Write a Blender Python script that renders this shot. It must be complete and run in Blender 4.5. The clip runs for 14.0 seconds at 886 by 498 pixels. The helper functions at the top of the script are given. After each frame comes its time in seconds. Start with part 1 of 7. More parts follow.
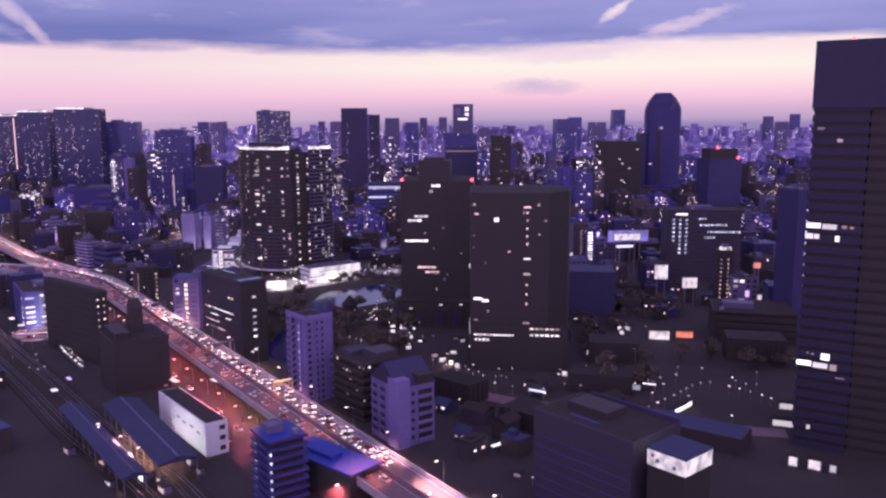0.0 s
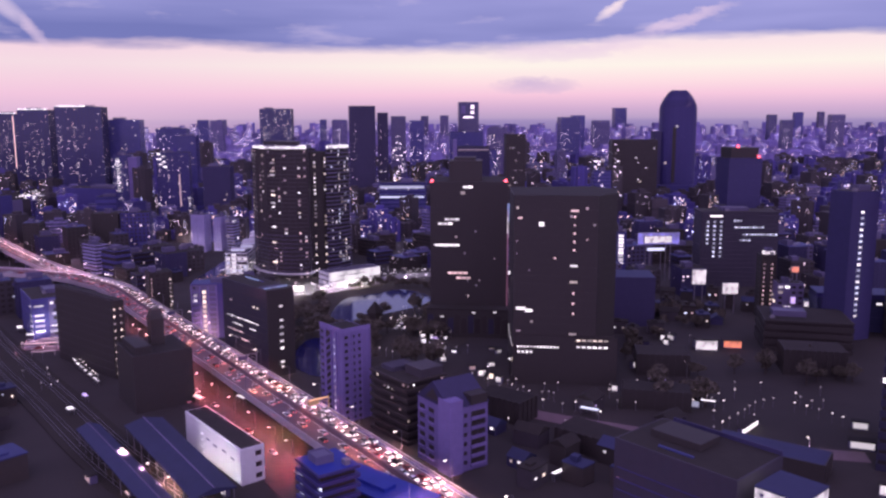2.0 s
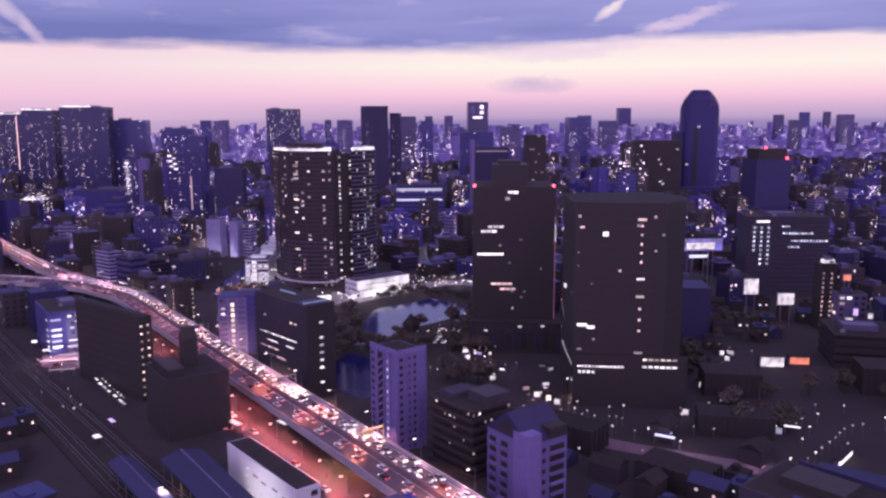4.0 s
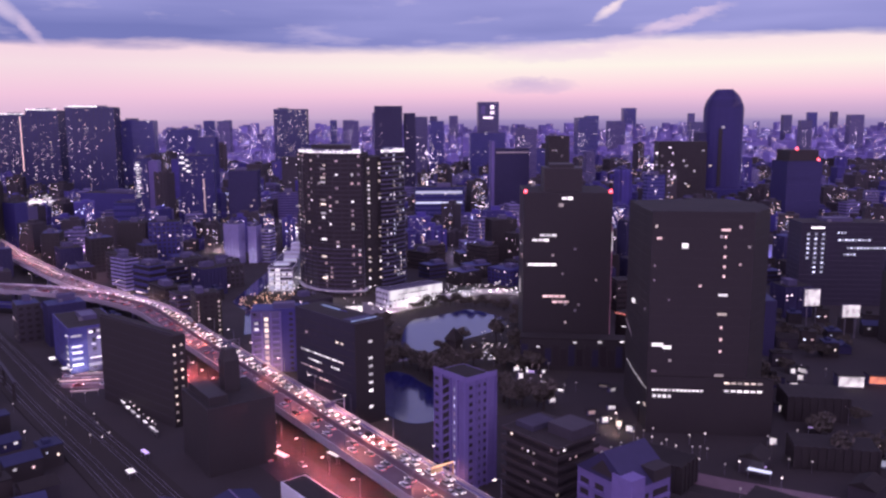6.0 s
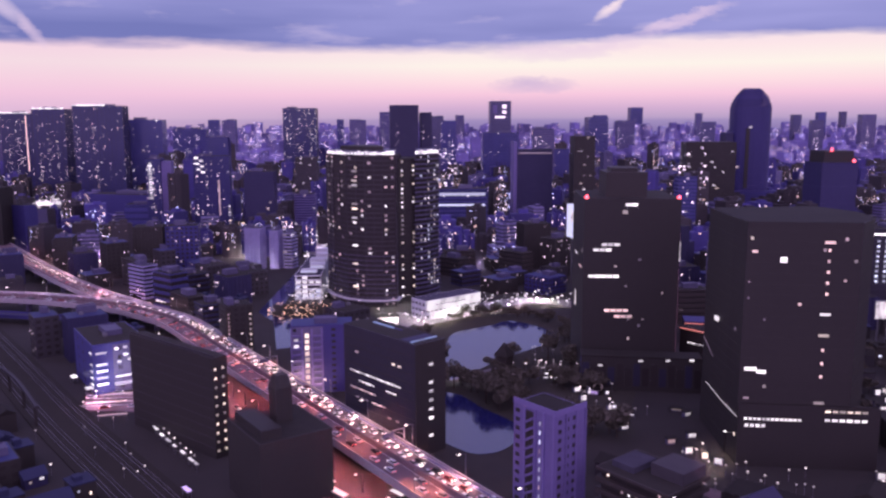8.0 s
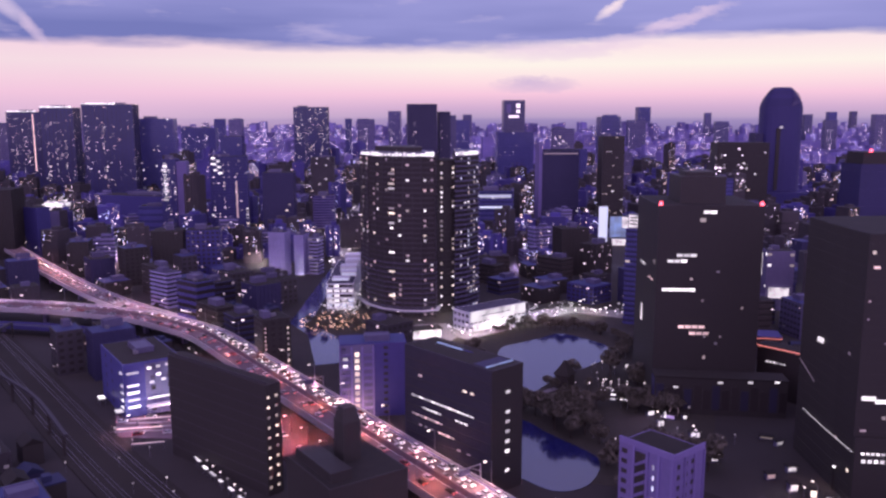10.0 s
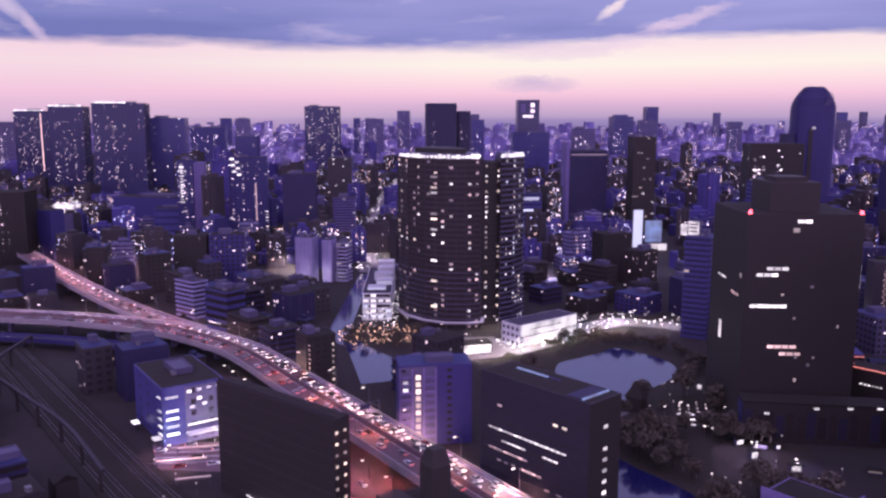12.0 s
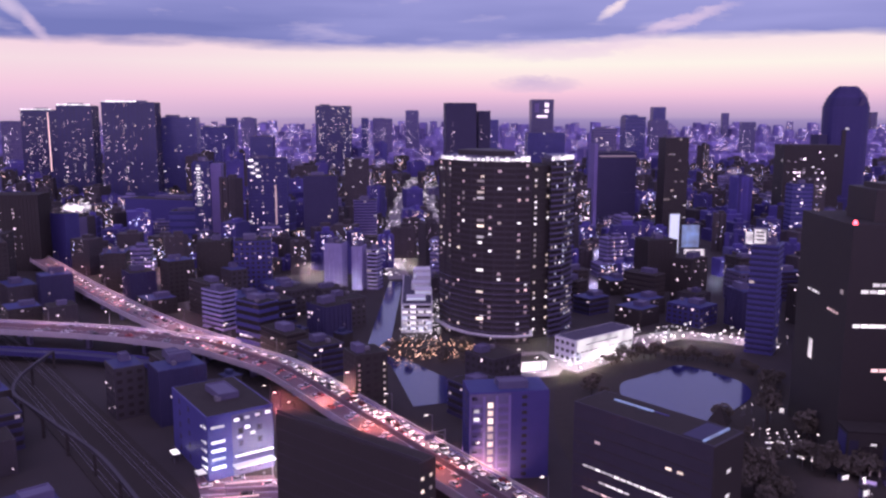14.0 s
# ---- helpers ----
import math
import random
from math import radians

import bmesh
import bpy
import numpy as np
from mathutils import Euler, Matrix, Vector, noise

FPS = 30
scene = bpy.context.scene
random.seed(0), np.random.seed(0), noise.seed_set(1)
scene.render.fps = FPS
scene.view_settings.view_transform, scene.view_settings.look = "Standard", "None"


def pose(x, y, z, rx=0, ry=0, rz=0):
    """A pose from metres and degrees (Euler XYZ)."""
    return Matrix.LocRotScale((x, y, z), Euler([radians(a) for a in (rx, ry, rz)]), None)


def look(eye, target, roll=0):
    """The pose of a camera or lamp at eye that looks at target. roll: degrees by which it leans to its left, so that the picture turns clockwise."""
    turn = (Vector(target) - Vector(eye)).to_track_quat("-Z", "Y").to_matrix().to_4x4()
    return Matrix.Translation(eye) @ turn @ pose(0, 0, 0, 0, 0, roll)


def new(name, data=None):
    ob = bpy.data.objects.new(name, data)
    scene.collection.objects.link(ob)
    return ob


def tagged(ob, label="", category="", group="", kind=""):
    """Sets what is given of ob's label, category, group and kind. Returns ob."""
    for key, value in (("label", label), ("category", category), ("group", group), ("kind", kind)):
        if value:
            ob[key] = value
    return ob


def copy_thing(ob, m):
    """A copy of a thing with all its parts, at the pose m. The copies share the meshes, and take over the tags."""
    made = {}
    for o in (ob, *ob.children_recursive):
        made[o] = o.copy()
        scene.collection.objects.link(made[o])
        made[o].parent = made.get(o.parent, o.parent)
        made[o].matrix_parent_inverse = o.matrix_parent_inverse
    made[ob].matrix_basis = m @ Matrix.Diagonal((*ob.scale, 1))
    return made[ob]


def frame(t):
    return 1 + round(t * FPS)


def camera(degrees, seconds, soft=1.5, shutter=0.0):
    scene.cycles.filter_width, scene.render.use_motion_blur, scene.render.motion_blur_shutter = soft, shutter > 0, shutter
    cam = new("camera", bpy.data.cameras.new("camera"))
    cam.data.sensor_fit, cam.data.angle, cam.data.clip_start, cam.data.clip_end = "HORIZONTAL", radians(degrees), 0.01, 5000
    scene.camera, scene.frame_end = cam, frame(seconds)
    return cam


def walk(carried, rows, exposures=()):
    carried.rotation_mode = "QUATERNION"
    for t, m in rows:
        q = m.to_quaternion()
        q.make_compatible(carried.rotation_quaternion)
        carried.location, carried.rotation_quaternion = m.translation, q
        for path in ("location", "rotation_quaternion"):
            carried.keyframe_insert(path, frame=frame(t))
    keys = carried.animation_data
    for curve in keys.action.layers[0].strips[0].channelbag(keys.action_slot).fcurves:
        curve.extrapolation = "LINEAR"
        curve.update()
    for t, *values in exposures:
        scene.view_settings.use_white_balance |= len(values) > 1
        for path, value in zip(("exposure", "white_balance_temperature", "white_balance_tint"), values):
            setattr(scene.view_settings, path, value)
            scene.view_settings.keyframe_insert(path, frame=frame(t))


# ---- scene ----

from collections import defaultdict

# The camera flies level over the city, half ahead and half to its left.
cam = camera(57.4, 14.0, soft=2.5)
PATH = [
    (0.0, 0.00, 0.00, 127.40, 0.217, -8.917, 0.175),
    (0.5, -4.92, 6.41, 127.23, 0.136, -8.963, 0.163),
    (1.0, -10.07, 12.92, 127.12, 0.070, -9.002, 0.154),
    (1.5, -15.53, 19.61, 127.09, 0.021, -9.028, 0.151),
    (2.0, -21.31, 26.56, 127.19, -0.014, -9.039, 0.158),
    (2.5, -27.35, 33.83, 127.34, -0.041, -9.041, 0.168),
    (3.0, -33.58, 41.41, 127.48, -0.064, -9.039, 0.176),
    (5.5, -65.68, 80.60, 127.98, -0.150, -9.017, 0.200),
    (6.0, -72.11, 88.53, 128.07, -0.163, -9.019, 0.197),
    (6.5, -78.57, 96.52, 128.15, -0.167, -9.027, 0.186),
    (7.0, -85.05, 104.56, 128.26, -0.164, -9.037, 0.169),
    (7.5, -91.52, 112.64, 128.34, -0.160, -9.051, 0.149),
    (8.0, -98.11, 120.75, 128.42, -0.144, -9.065, 0.128),
    (10.5, -131.38, 161.20, 128.46, -0.026, -9.118, 0.020),
    (11.0, -138.19, 169.19, 128.46, 0.000, -9.125, 0.000),
    (11.5, -145.00, 177.09, 128.47, 0.020, -9.129, -0.025),
    (12.0, -151.73, 184.92, 128.52, 0.032, -9.131, -0.050),
    (12.5, -158.39, 192.69, 128.56, 0.040, -9.133, -0.074),
    (13.0, -165.04, 200.44, 128.61, 0.052, -9.137, -0.097),
    (13.5, -171.65, 208.17, 128.65, 0.065, -9.142, -0.120),
    (14.0, -178.29, 215.89, 128.70, 0.085, -9.147, -0.143),
]
walk(cam, [(t, pose(x, y, z, 90 + pitch, roll, yaw)) for t, x, y, z, yaw, pitch, roll in PATH])

# ---------------------------------------------------------------- world: a clouded dusk sky
world = bpy.data.worlds.new("dusk_sky")
scene.world = world
world.use_nodes = True
wn, wl = world.node_tree.nodes, world.node_tree.links
wn.clear()


def wnode(kind, **values):
    n = wn.new(kind)
    for key, value in values.items():
        if key in n.inputs:
            n.inputs[key].default_value = value
    return n


def wmath(op, a, b=None, c=None, clamp=False):
    n = wn.new("ShaderNodeMath")
    n.operation, n.use_clamp = op, clamp
    for i, v in enumerate((a, b, c)):
        if v is None:
            continue
        if isinstance(v, (int, float)):
            n.inputs[i].default_value = v
        else:
            wl.new(v, n.inputs[i])
    return n.outputs[0]


def wmix(fac, a, b):
    n = wn.new("ShaderNodeMix")
    n.data_type = "RGBA"
    for i, v in ((0, fac), (6, a), (7, b)):
        if isinstance(v, (tuple, float, int)):
            n.inputs[i].default_value = v
        else:
            wl.new(v, n.inputs[i])
    return n.outputs[2]


def wramp(x, stops, smooth=False):
    n = wn.new("ShaderNodeValToRGB")
    if smooth:
        n.color_ramp.interpolation = "EASE"
    e = n.color_ramp.elements
    while len(e) < len(stops):
        e.new(0.5)
    for el, (p, col) in zip(e, stops):
        el.position, el.color = p, (*col, 1)
    wl.new(x, n.inputs[0])
    return n.outputs[0]


def wnoise(vec, scale, detail=4.0, rough=0.55, stretch=(1, 1, 1)):
    m = wn.new("ShaderNodeMapping")
    m.inputs["Scale"].default_value = stretch
    wl.new(vec, m.inputs["Vector"])
    n = wnode("ShaderNodeTexNoise", Scale=scale, Detail=detail, Roughness=rough)
    wl.new(m.outputs[0], n.inputs["Vector"])
    return n.outputs["Fac"]


way = wn.new("ShaderNodeTexCoord").outputs["Generated"]
sep = wn.new("ShaderNodeSeparateXYZ")
wl.new(way, sep.inputs[0])
SX, SY, SZ = sep.outputs
# clear band under the cloud deck: haze, pink, cream
AZ = wmath("DIVIDE", SX, wmath("MAXIMUM", SY, 0.05))
EL = wmath("DIVIDE", SZ, wmath("MAXIMUM", SY, 0.05))
clear = wramp(wmath("MULTIPLY_ADD", SZ, 5.0, 0.2, True), [
    (0.0, (0.14, 0.11, 0.32)), (0.10, (0.20, 0.15, 0.38)), (0.195, (0.36, 0.27, 0.52)), (0.215, (0.50, 0.36, 0.58)), (0.27, (0.66, 0.43, 0.65)),
    (0.35, (0.93, 0.58, 0.74)), (0.42, (0.99, 0.72, 0.78)), (0.52, (0.99, 0.90, 0.83)), (0.62, (0.98, 0.79, 0.82)), (1.0, (0.55, 0.50, 0.78))])
pink = wmath("MULTIPLY", wmath("MULTIPLY_ADD", AZ, -2.2, 0.05, True), 0.55)
clear = wmix(pink, clear, (0.86, 0.56, 0.74, 1))
n1 = wnoise(way, 3.0, 5.0, 0.55, (1.0, 1.0, 7.0))
n2 = wnoise(way, 6.0, 5.0, 0.55, (1.0, 1.0, 4.5))
n3 = wnoise(way, 2.2, 3.0, 0.5, (1.0, 1.0, 9.0))
edge = wmath("ADD", SZ, wmath("MULTIPLY_ADD", n1, 0.030, -0.015))
edge = wmath("ADD", edge, wmath("MULTIPLY_ADD", n2, 0.030, -0.015))
edge = wmath("ADD", edge, wmath("MULTIPLY", SX, -0.010))
deck = wmath("MULTIPLY_ADD", edge, 85.0, -6.95, True)
billow = wmath("ADD", wmath("MULTIPLY_ADD", n3, 1.9, -0.95), wmath("MULTIPLY", AZ, 0.35))
billow = wmath("ADD", billow, wmath("MULTIPLY_ADD", SZ, 7.0, -0.50), None, True)
cloud = wmix(billow, (0.185, 0.200, 0.50, 1), (0.44, 0.42, 0.82, 1))
cloud = wmix(wmath("MULTIPLY_ADD", n2, 5.0, -2.75, True), cloud, (0.62, 0.52, 0.78, 1))
# overhead and behind, the dusk is a deeper blue violet
high = wmath("MULTIPLY_ADD", SZ, 1.6, -0.28, True)
cloud = wmix(high, cloud, (0.27, 0.22, 0.54, 1))
gap = wnoise(way, 3.4, 4.0, 0.6, (1.0, 1.0, 7.0))
cloud = wmix(wmath("MULTIPLY", wmath("MULTIPLY_ADD", gap, 7.0, -4.75, True), wmath("SUBTRACT", 1.0, high)), cloud, (0.82, 0.64, 0.78, 1))
sky = wmix(deck, clear, cloud)


def streak(az, el, turn, length, width, colour, power=1.0, torn=1.0):
    """A torn wisp of cloud or a gap in it, about one direction."""
    global sky
    n = wnoise(way, 13.0, 5.0, 0.65, (1.0, 1.0, 2.5))
    du = wmath("ADD", AZ, wmath("MULTIPLY_ADD", n, 0.060 * torn, -az - 0.030 * torn))
    dv = wmath("ADD", EL, wmath("MULTIPLY_ADD", n, -0.040 * torn, -el + 0.020 * torn))
    c, s = math.cos(radians(turn)), math.sin(radians(turn))
    a = wmath("ADD", wmath("MULTIPLY", du, c / length), wmath("MULTIPLY", dv, s / length))
    b = wmath("ADD", wmath("MULTIPLY", du, -s / width), wmath("MULTIPLY", dv, c / width))
    r = wmath("ADD", wmath("MULTIPLY", a, a), wmath("MULTIPLY", b, b))
    g = wmath("MULTIPLY_ADD", r, -1.0, 1.0, True)
    f = wmath("MULTIPLY", wmath("MULTIPLY", g, wmath("MULTIPLY_ADD", n, 1.6, -0.05, True)), power * 1.35, None, True)
    sky = wmix(f, sky, (*colour, 1))


streak(-0.522, 0.136, -40, 0.044, 0.012, (0.74, 0.60, 0.82), 0.62, 0.7)
streak(-0.490, 0.107, -55, 0.026, 0.008, (0.76, 0.58, 0.80), 0.62)
streak(0.204, 0.131, 33, 0.028, 0.0060, (0.92, 0.74, 0.84), 0.9, 0.3)
streak(0.292, 0.118, 20, 0.068, 0.011, (0.86, 0.64, 0.82), 0.6)
streak(0.115, 0.040, 0, 0.060, 0.011, (0.56, 0.42, 0.68), 0.55)
streak(0.16, 0.083, 4, 0.12, 0.012, (0.80, 0.62, 0.80), 0.6)
back = wmath("MULTIPLY_ADD", SY, -1.7, 0.10, True)
sky = wmix(back, sky, (0.90, 0.66, 1.26, 1))
bg = wnode("ShaderNodeBackground", Strength=1.0)
wl.new(sky, bg.inputs["Color"])
wl.new(bg.outputs[0], wn.new("ShaderNodeOutputWorld").inputs["Surface"])

# ---------------------------------------------------------------- materials
MATS = {}


def surface(name, base, rough=0.7, metal=0.0, var=0.25, grain=0.6, stain=0.04, bump=0.15, spec=0.5, island=False, floors=0.0):
    """A painted, cast or asphalted surface: base colour, fine grain and broad stains."""
    m = bpy.data.materials.new(name)
    m.use_nodes = True
    nt = m.node_tree
    b = nt.nodes["Principled BSDF"]
    b.inputs["Roughness"].default_value, b.inputs["Metallic"].default_value = rough, metal
    b.inputs["Specular IOR Level"].default_value = spec
    tc = nt.nodes.new("ShaderNodeTexCoord")
    info = nt.nodes.new("ShaderNodeObjectInfo")
    geo = nt.nodes.new("ShaderNodeNewGeometry")
    a = nt.nodes.new("ShaderNodeTexNoise")
    a.inputs["Scale"].default_value, a.inputs["Detail"].default_value = grain, 5
    c = nt.nodes.new("ShaderNodeTexNoise")
    c.inputs["Scale"].default_value, c.inputs["Detail"].default_value = stain, 3
    nt.links.new(tc.outputs["Object"], a.inputs["Vector"])
    nt.links.new(tc.outputs["Object"], c.inputs["Vector"])
    s = nt.nodes.new("ShaderNodeMath")
    s.operation = "ADD"
    nt.links.new(a.outputs["Fac"], s.inputs[0])
    nt.links.new(c.outputs["Fac"], s.inputs[1])
    s2 = nt.nodes.new("ShaderNodeMath")
    s2.operation = "ADD"
    nt.links.new(s.outputs[0], s2.inputs[0])
    nt.links.new(geo.outputs["Random Per Island"] if island else info.outputs["Random"], s2.inputs[1])
    r = nt.nodes.new("ShaderNodeMapRange")
    r.inputs["From Min"].default_value, r.inputs["From Max"].default_value = 0.6, 2.2
    r.inputs["To Min"].default_value, r.inputs["To Max"].default_value = 1 - var, 1 + var
    nt.links.new(s2.outputs[0], r.inputs["Value"])
    mul = nt.nodes.new("ShaderNodeVectorMath")
    mul.operation = "SCALE"
    mul.inputs[0].default_value = base
    if floors:
        # far blocks: darker window bands, storey by storey
        xyz = nt.nodes.new("ShaderNodeSeparateXYZ")
        nt.links.new(tc.outputs["Object"], xyz.inputs[0])
        fr = nt.nodes.new("ShaderNodeMath")
        fr.operation = "PINGPONG"
        fr.inputs[1].default_value = floors / 2
        nt.links.new(xyz.outputs[2], fr.inputs[0])
        st = nt.nodes.new("ShaderNodeMapRange")
        st.inputs["From Min"].default_value, st.inputs["From Max"].default_value = floors * 0.22, floors * 0.27
        st.inputs["To Min"].default_value, st.inputs["To Max"].default_value = 1.0, 0.38
        nt.links.new(fr.outputs[0], st.inputs["Value"])
        mm = nt.nodes.new("ShaderNodeMath")
        mm.operation = "MULTIPLY"
        nt.links.new(r.outputs[0], mm.inputs[0])
        nt.links.new(st.outputs[0], mm.inputs[1])
        nt.links.new(mm.outputs[0], mul.inputs["Scale"])
    else:
        nt.links.new(r.outputs[0], mul.inputs["Scale"])
    nt.links.new(mul.outputs[0], b.inputs["Base Color"])
    if bump:
        bn = nt.nodes.new("ShaderNodeBump")
        bn.inputs["Strength"].default_value, bn.inputs["Distance"].default_value = bump, 0.05
        nt.links.new(a.outputs["Fac"], bn.inputs["Height"])
        nt.links.new(bn.outputs[0], b.inputs["Normal"])
    MATS[name] = m
    return m


def glow(name, colour, strength, spread=0.0, island=False, mottle=0.0):
    """A thing that gives off light; spread lets one differ from the next."""
    m = bpy.data.materials.new(name)
    m.use_nodes = True
    nt = m.node_tree
    b = nt.nodes["Principled BSDF"]
    b.inputs["Base Color"].default_value = (0.3, 0.3, 0.3, 1)
    b.inputs["Emission Color"].default_value = (*colour, 1)
    b.inputs["Emission Strength"].default_value = strength
    if spread:
        src = nt.nodes.new("ShaderNodeNewGeometry").outputs["Random Per Island"] if island else nt.nodes.new("ShaderNodeObjectInfo").outputs["Random"]
        few = nt.nodes.new("ShaderNodeMath")
        few.operation = "POWER"
        few.inputs[1].default_value = 2.2 if spread > 0.75 else 1.2
        nt.links.new(src, few.inputs[0])
        r = nt.nodes.new("ShaderNodeMapRange")
        r.inputs["To Min"].default_value, r.inputs["To Max"].default_value = strength * (1 - spread), strength * (1 + 1.4 * spread)
        nt.links.new(few.outputs[0], r.inputs["Value"])
        nt.links.new(r.outputs[0], b.inputs["Emission Strength"])
    if mottle:
        # lit faces are uneven: lamps behind them, posters, fittings
        tc = nt.nodes.new("ShaderNodeTexCoord")
        n = nt.nodes.new("ShaderNodeTexNoise")
        n.inputs["Scale"].default_value, n.inputs["Detail"].default_value = mottle, 3
        nt.links.new(tc.outputs["Object"], n.inputs["Vector"])
        r = nt.nodes.new("ShaderNodeMapRange")
        r.inputs["From Min"].default_value, r.inputs["From Max"].default_value = 0.32, 0.68
        r.inputs["To Min"].default_value, r.inputs["To Max"].default_value = 0.30 * strength, 1.25 * strength
        nt.links.new(n.outputs["Fac"], r.inputs["Value"])
        nt.links.new(r.outputs[0], b.inputs["Emission Strength"])
    MATS[name] = m
    return m


surface("asphalt", (0.062, 0.050, 0.052), 0.85, grain=0.4, stain=0.01, var=0.4)
surface("ground", (0.037, 0.031, 0.028), 0.9, grain=0.05, stain=0.006, var=0.5)
surface("deck", (0.20, 0.135, 0.150), 0.75, grain=0.3, stain=0.05, var=0.3)
surface("barrier", (0.42, 0.37, 0.40), 0.7, grain=0.5, stain=0.05)
surface("concrete", (0.165, 0.138, 0.250), 0.8, grain=0.5, stain=0.06)
surface("pale_tile", (0.205, 0.160, 0.370), 0.6, grain=0.5, stain=0.05)
surface("blue_panel", (0.080, 0.074, 0.260), 0.45, grain=0.4, stain=0.05)
surface("grey_panel", (0.120, 0.105, 0.190), 0.5, grain=0.4, stain=0.05)
surface("brown_tile", (0.062, 0.050, 0.046), 0.6, grain=0.6, stain=0.05)
surface("black_stone", (0.042, 0.035, 0.033), 0.6, grain=0.5, stain=0.05, var=0.12)
surface("roof_grey", (0.075, 0.068, 0.10), 0.9, grain=0.3, stain=0.08, var=0.4)
surface("roof_dark", (0.030, 0.025, 0.021), 0.9, grain=0.3, stain=0.08, var=0.4)
surface("roof_blue", (0.045, 0.052, 0.170), 0.6, grain=0.3, stain=0.06)
surface("dark_glass", (0.044, 0.037, 0.036), 0.35, grain=0.2, stain=0.03, bump=0.0, spec=0.25)
surface("blue_glass", (0.075, 0.075, 0.190), 0.15, grain=0.2, stain=0.03, bump=0.0, spec=0.6)
surface("steel", (0.30, 0.28, 0.32), 0.45, 0.6, grain=1.0)
surface("paint_white", (0.75, 0.74, 0.76), 0.6, grain=0.5, stain=0.05, var=0.12)
surface("leaf", (0.115, 0.100, 0.076), 0.8, grain=0.8, stain=0.1, var=0.4, island=True)
surface("bark", (0.07, 0.05, 0.04), 0.9, grain=3.0)
surface("grass", (0.046, 0.039, 0.029), 0.95, grain=0.3, stain=0.03, var=0.4)
surface("tower_rib", (0.36, 0.32, 0.56), 0.7, grain=0.3, stain=0.05)
surface("plaza", (0.24, 0.21, 0.23), 0.8, grain=0.3, stain=0.04)
# farthest walls: the pale violet carries the distance haze in the colour
surface("far_haze_wall", (0.215, 0.170, 0.420), 0.8, grain=0.02, stain=0.004, var=0.6, island=True)
surface("car_white", (0.70, 0.70, 0.72), 0.3)
surface("car_black", (0.02, 0.02, 0.025), 0.3)
surface("car_silver", (0.35, 0.35, 0.38), 0.3, 0.4)
surface("car_red", (0.30, 0.04, 0.05), 0.3)
surface("tyre", (0.02, 0.02, 0.02), 0.9)
surface("city_dark", (0.058, 0.048, 0.054), 0.7, grain=0.05, stain=0.01, var=0.5, island=True, floors=0.0)
surface("city_blue", (0.066, 0.052, 0.220), 0.6, grain=0.05, stain=0.01, var=0.65, island=True, floors=0.0)
surface("city_pale", (0.20, 0.175, 0.34), 0.7, grain=0.05, stain=0.01, var=0.3, island=True, floors=3.6)
surface("track_bed", (0.035, 0.029, 0.022), 0.95, grain=1.2, stain=0.05, var=0.4)
surface("gantry_paint", (0.55, 0.40, 0.20), 0.5)
surface("flat_panel", (0.055, 0.045, 0.052), 0.7, grain=0.4, stain=0.05)
surface("night_panel", (0.060, 0.051, 0.060), 0.6, grain=0.4, stain=0.05)
WATER = surface("water", (0.022, 0.024, 0.125), 0.11, grain=0.5, stain=0.05, bump=0.10, spec=1.0)
WATER.node_tree.nodes["Principled BSDF"].inputs["IOR"].default_value = 1.75
surface("stair_panel", (0.043, 0.037, 0.118), 0.6, grain=0.3, stain=0.02)
surface("office_panel", (0.048, 0.041, 0.062), 0.6, grain=0.3, stain=0.03)
surface("shed_roof", (0.032, 0.036, 0.095), 0.7, grain=0.3, stain=0.06)
surface("navy_panel", (0.042, 0.036, 0.098), 0.6, grain=0.4, stain=0.03)
surface("indigo_panel", (0.053, 0.045, 0.185), 0.6, grain=0.3, stain=0.02)
surface("hall_blue", (0.022, 0.040, 0.300), 0.6, grain=0.3, stain=0.05)
surface("night_blue", (0.030, 0.027, 0.062), 0.6, grain=0.4, stain=0.03)
surface("tower_panel", (0.046, 0.040, 0.095), 0.6, grain=0.4, stain=0.03)
surface("spire_panel", (0.048, 0.039, 0.160), 0.55, grain=0.3, stain=0.02, var=0.15)

glow("lit_warm", (1.0, 0.76, 0.66), 0.85, 0.8)
glow("lit_white", (1.0, 0.88, 0.97), 1.05, 0.65)
glow("lit_cool", (0.72, 0.72, 1.0), 0.95, 0.6)
glow("lit_pink", (1.0, 0.60, 0.64), 0.7, 0.7)
glow("lit_dim", (1.0, 0.62, 0.72), 0.25, 0.7)
glow("lit_faint", (1.0, 0.70, 0.70), 0.22, 0.9, island=True)
glow("lit_mixed", (1.0, 0.72, 0.88), 1.0, 0.97, island=True)
glow("neon_red", (1.0, 0.26, 0.22), 1.0)
glow("rose_gap_glow", (0.75, 0.22, 0.42), 0.30)
glow("lit_far", (0.95, 0.74, 0.95), 2.16, 0.9, island=True)
glow("lit_far_warm", (1.0, 0.60, 0.50), 2.03, 0.9, island=True)
glow("lit_far_cool", (0.50, 0.52, 1.0), 2.16, 0.9, island=True)
glow("sign_white", (1.0, 0.86, 0.95), 1.0, mottle=0.28)
glow("hall_white", (1.0, 0.90, 0.97), 1.0, mottle=0.10)
glow("lit_amber", (1.0, 0.52, 0.22), 1.1)
glow("lantern_glow", (1.0, 0.86, 0.96), 0.75, mottle=0.45)
glow("crown_white", (1.0, 0.88, 0.98), 1.35, 0.45)
glow("globe", (1.0, 0.80, 0.84), 1.1, 0.8)
glow("sign_blue", (0.22, 0.36, 0.80), 0.6, mottle=0.12)
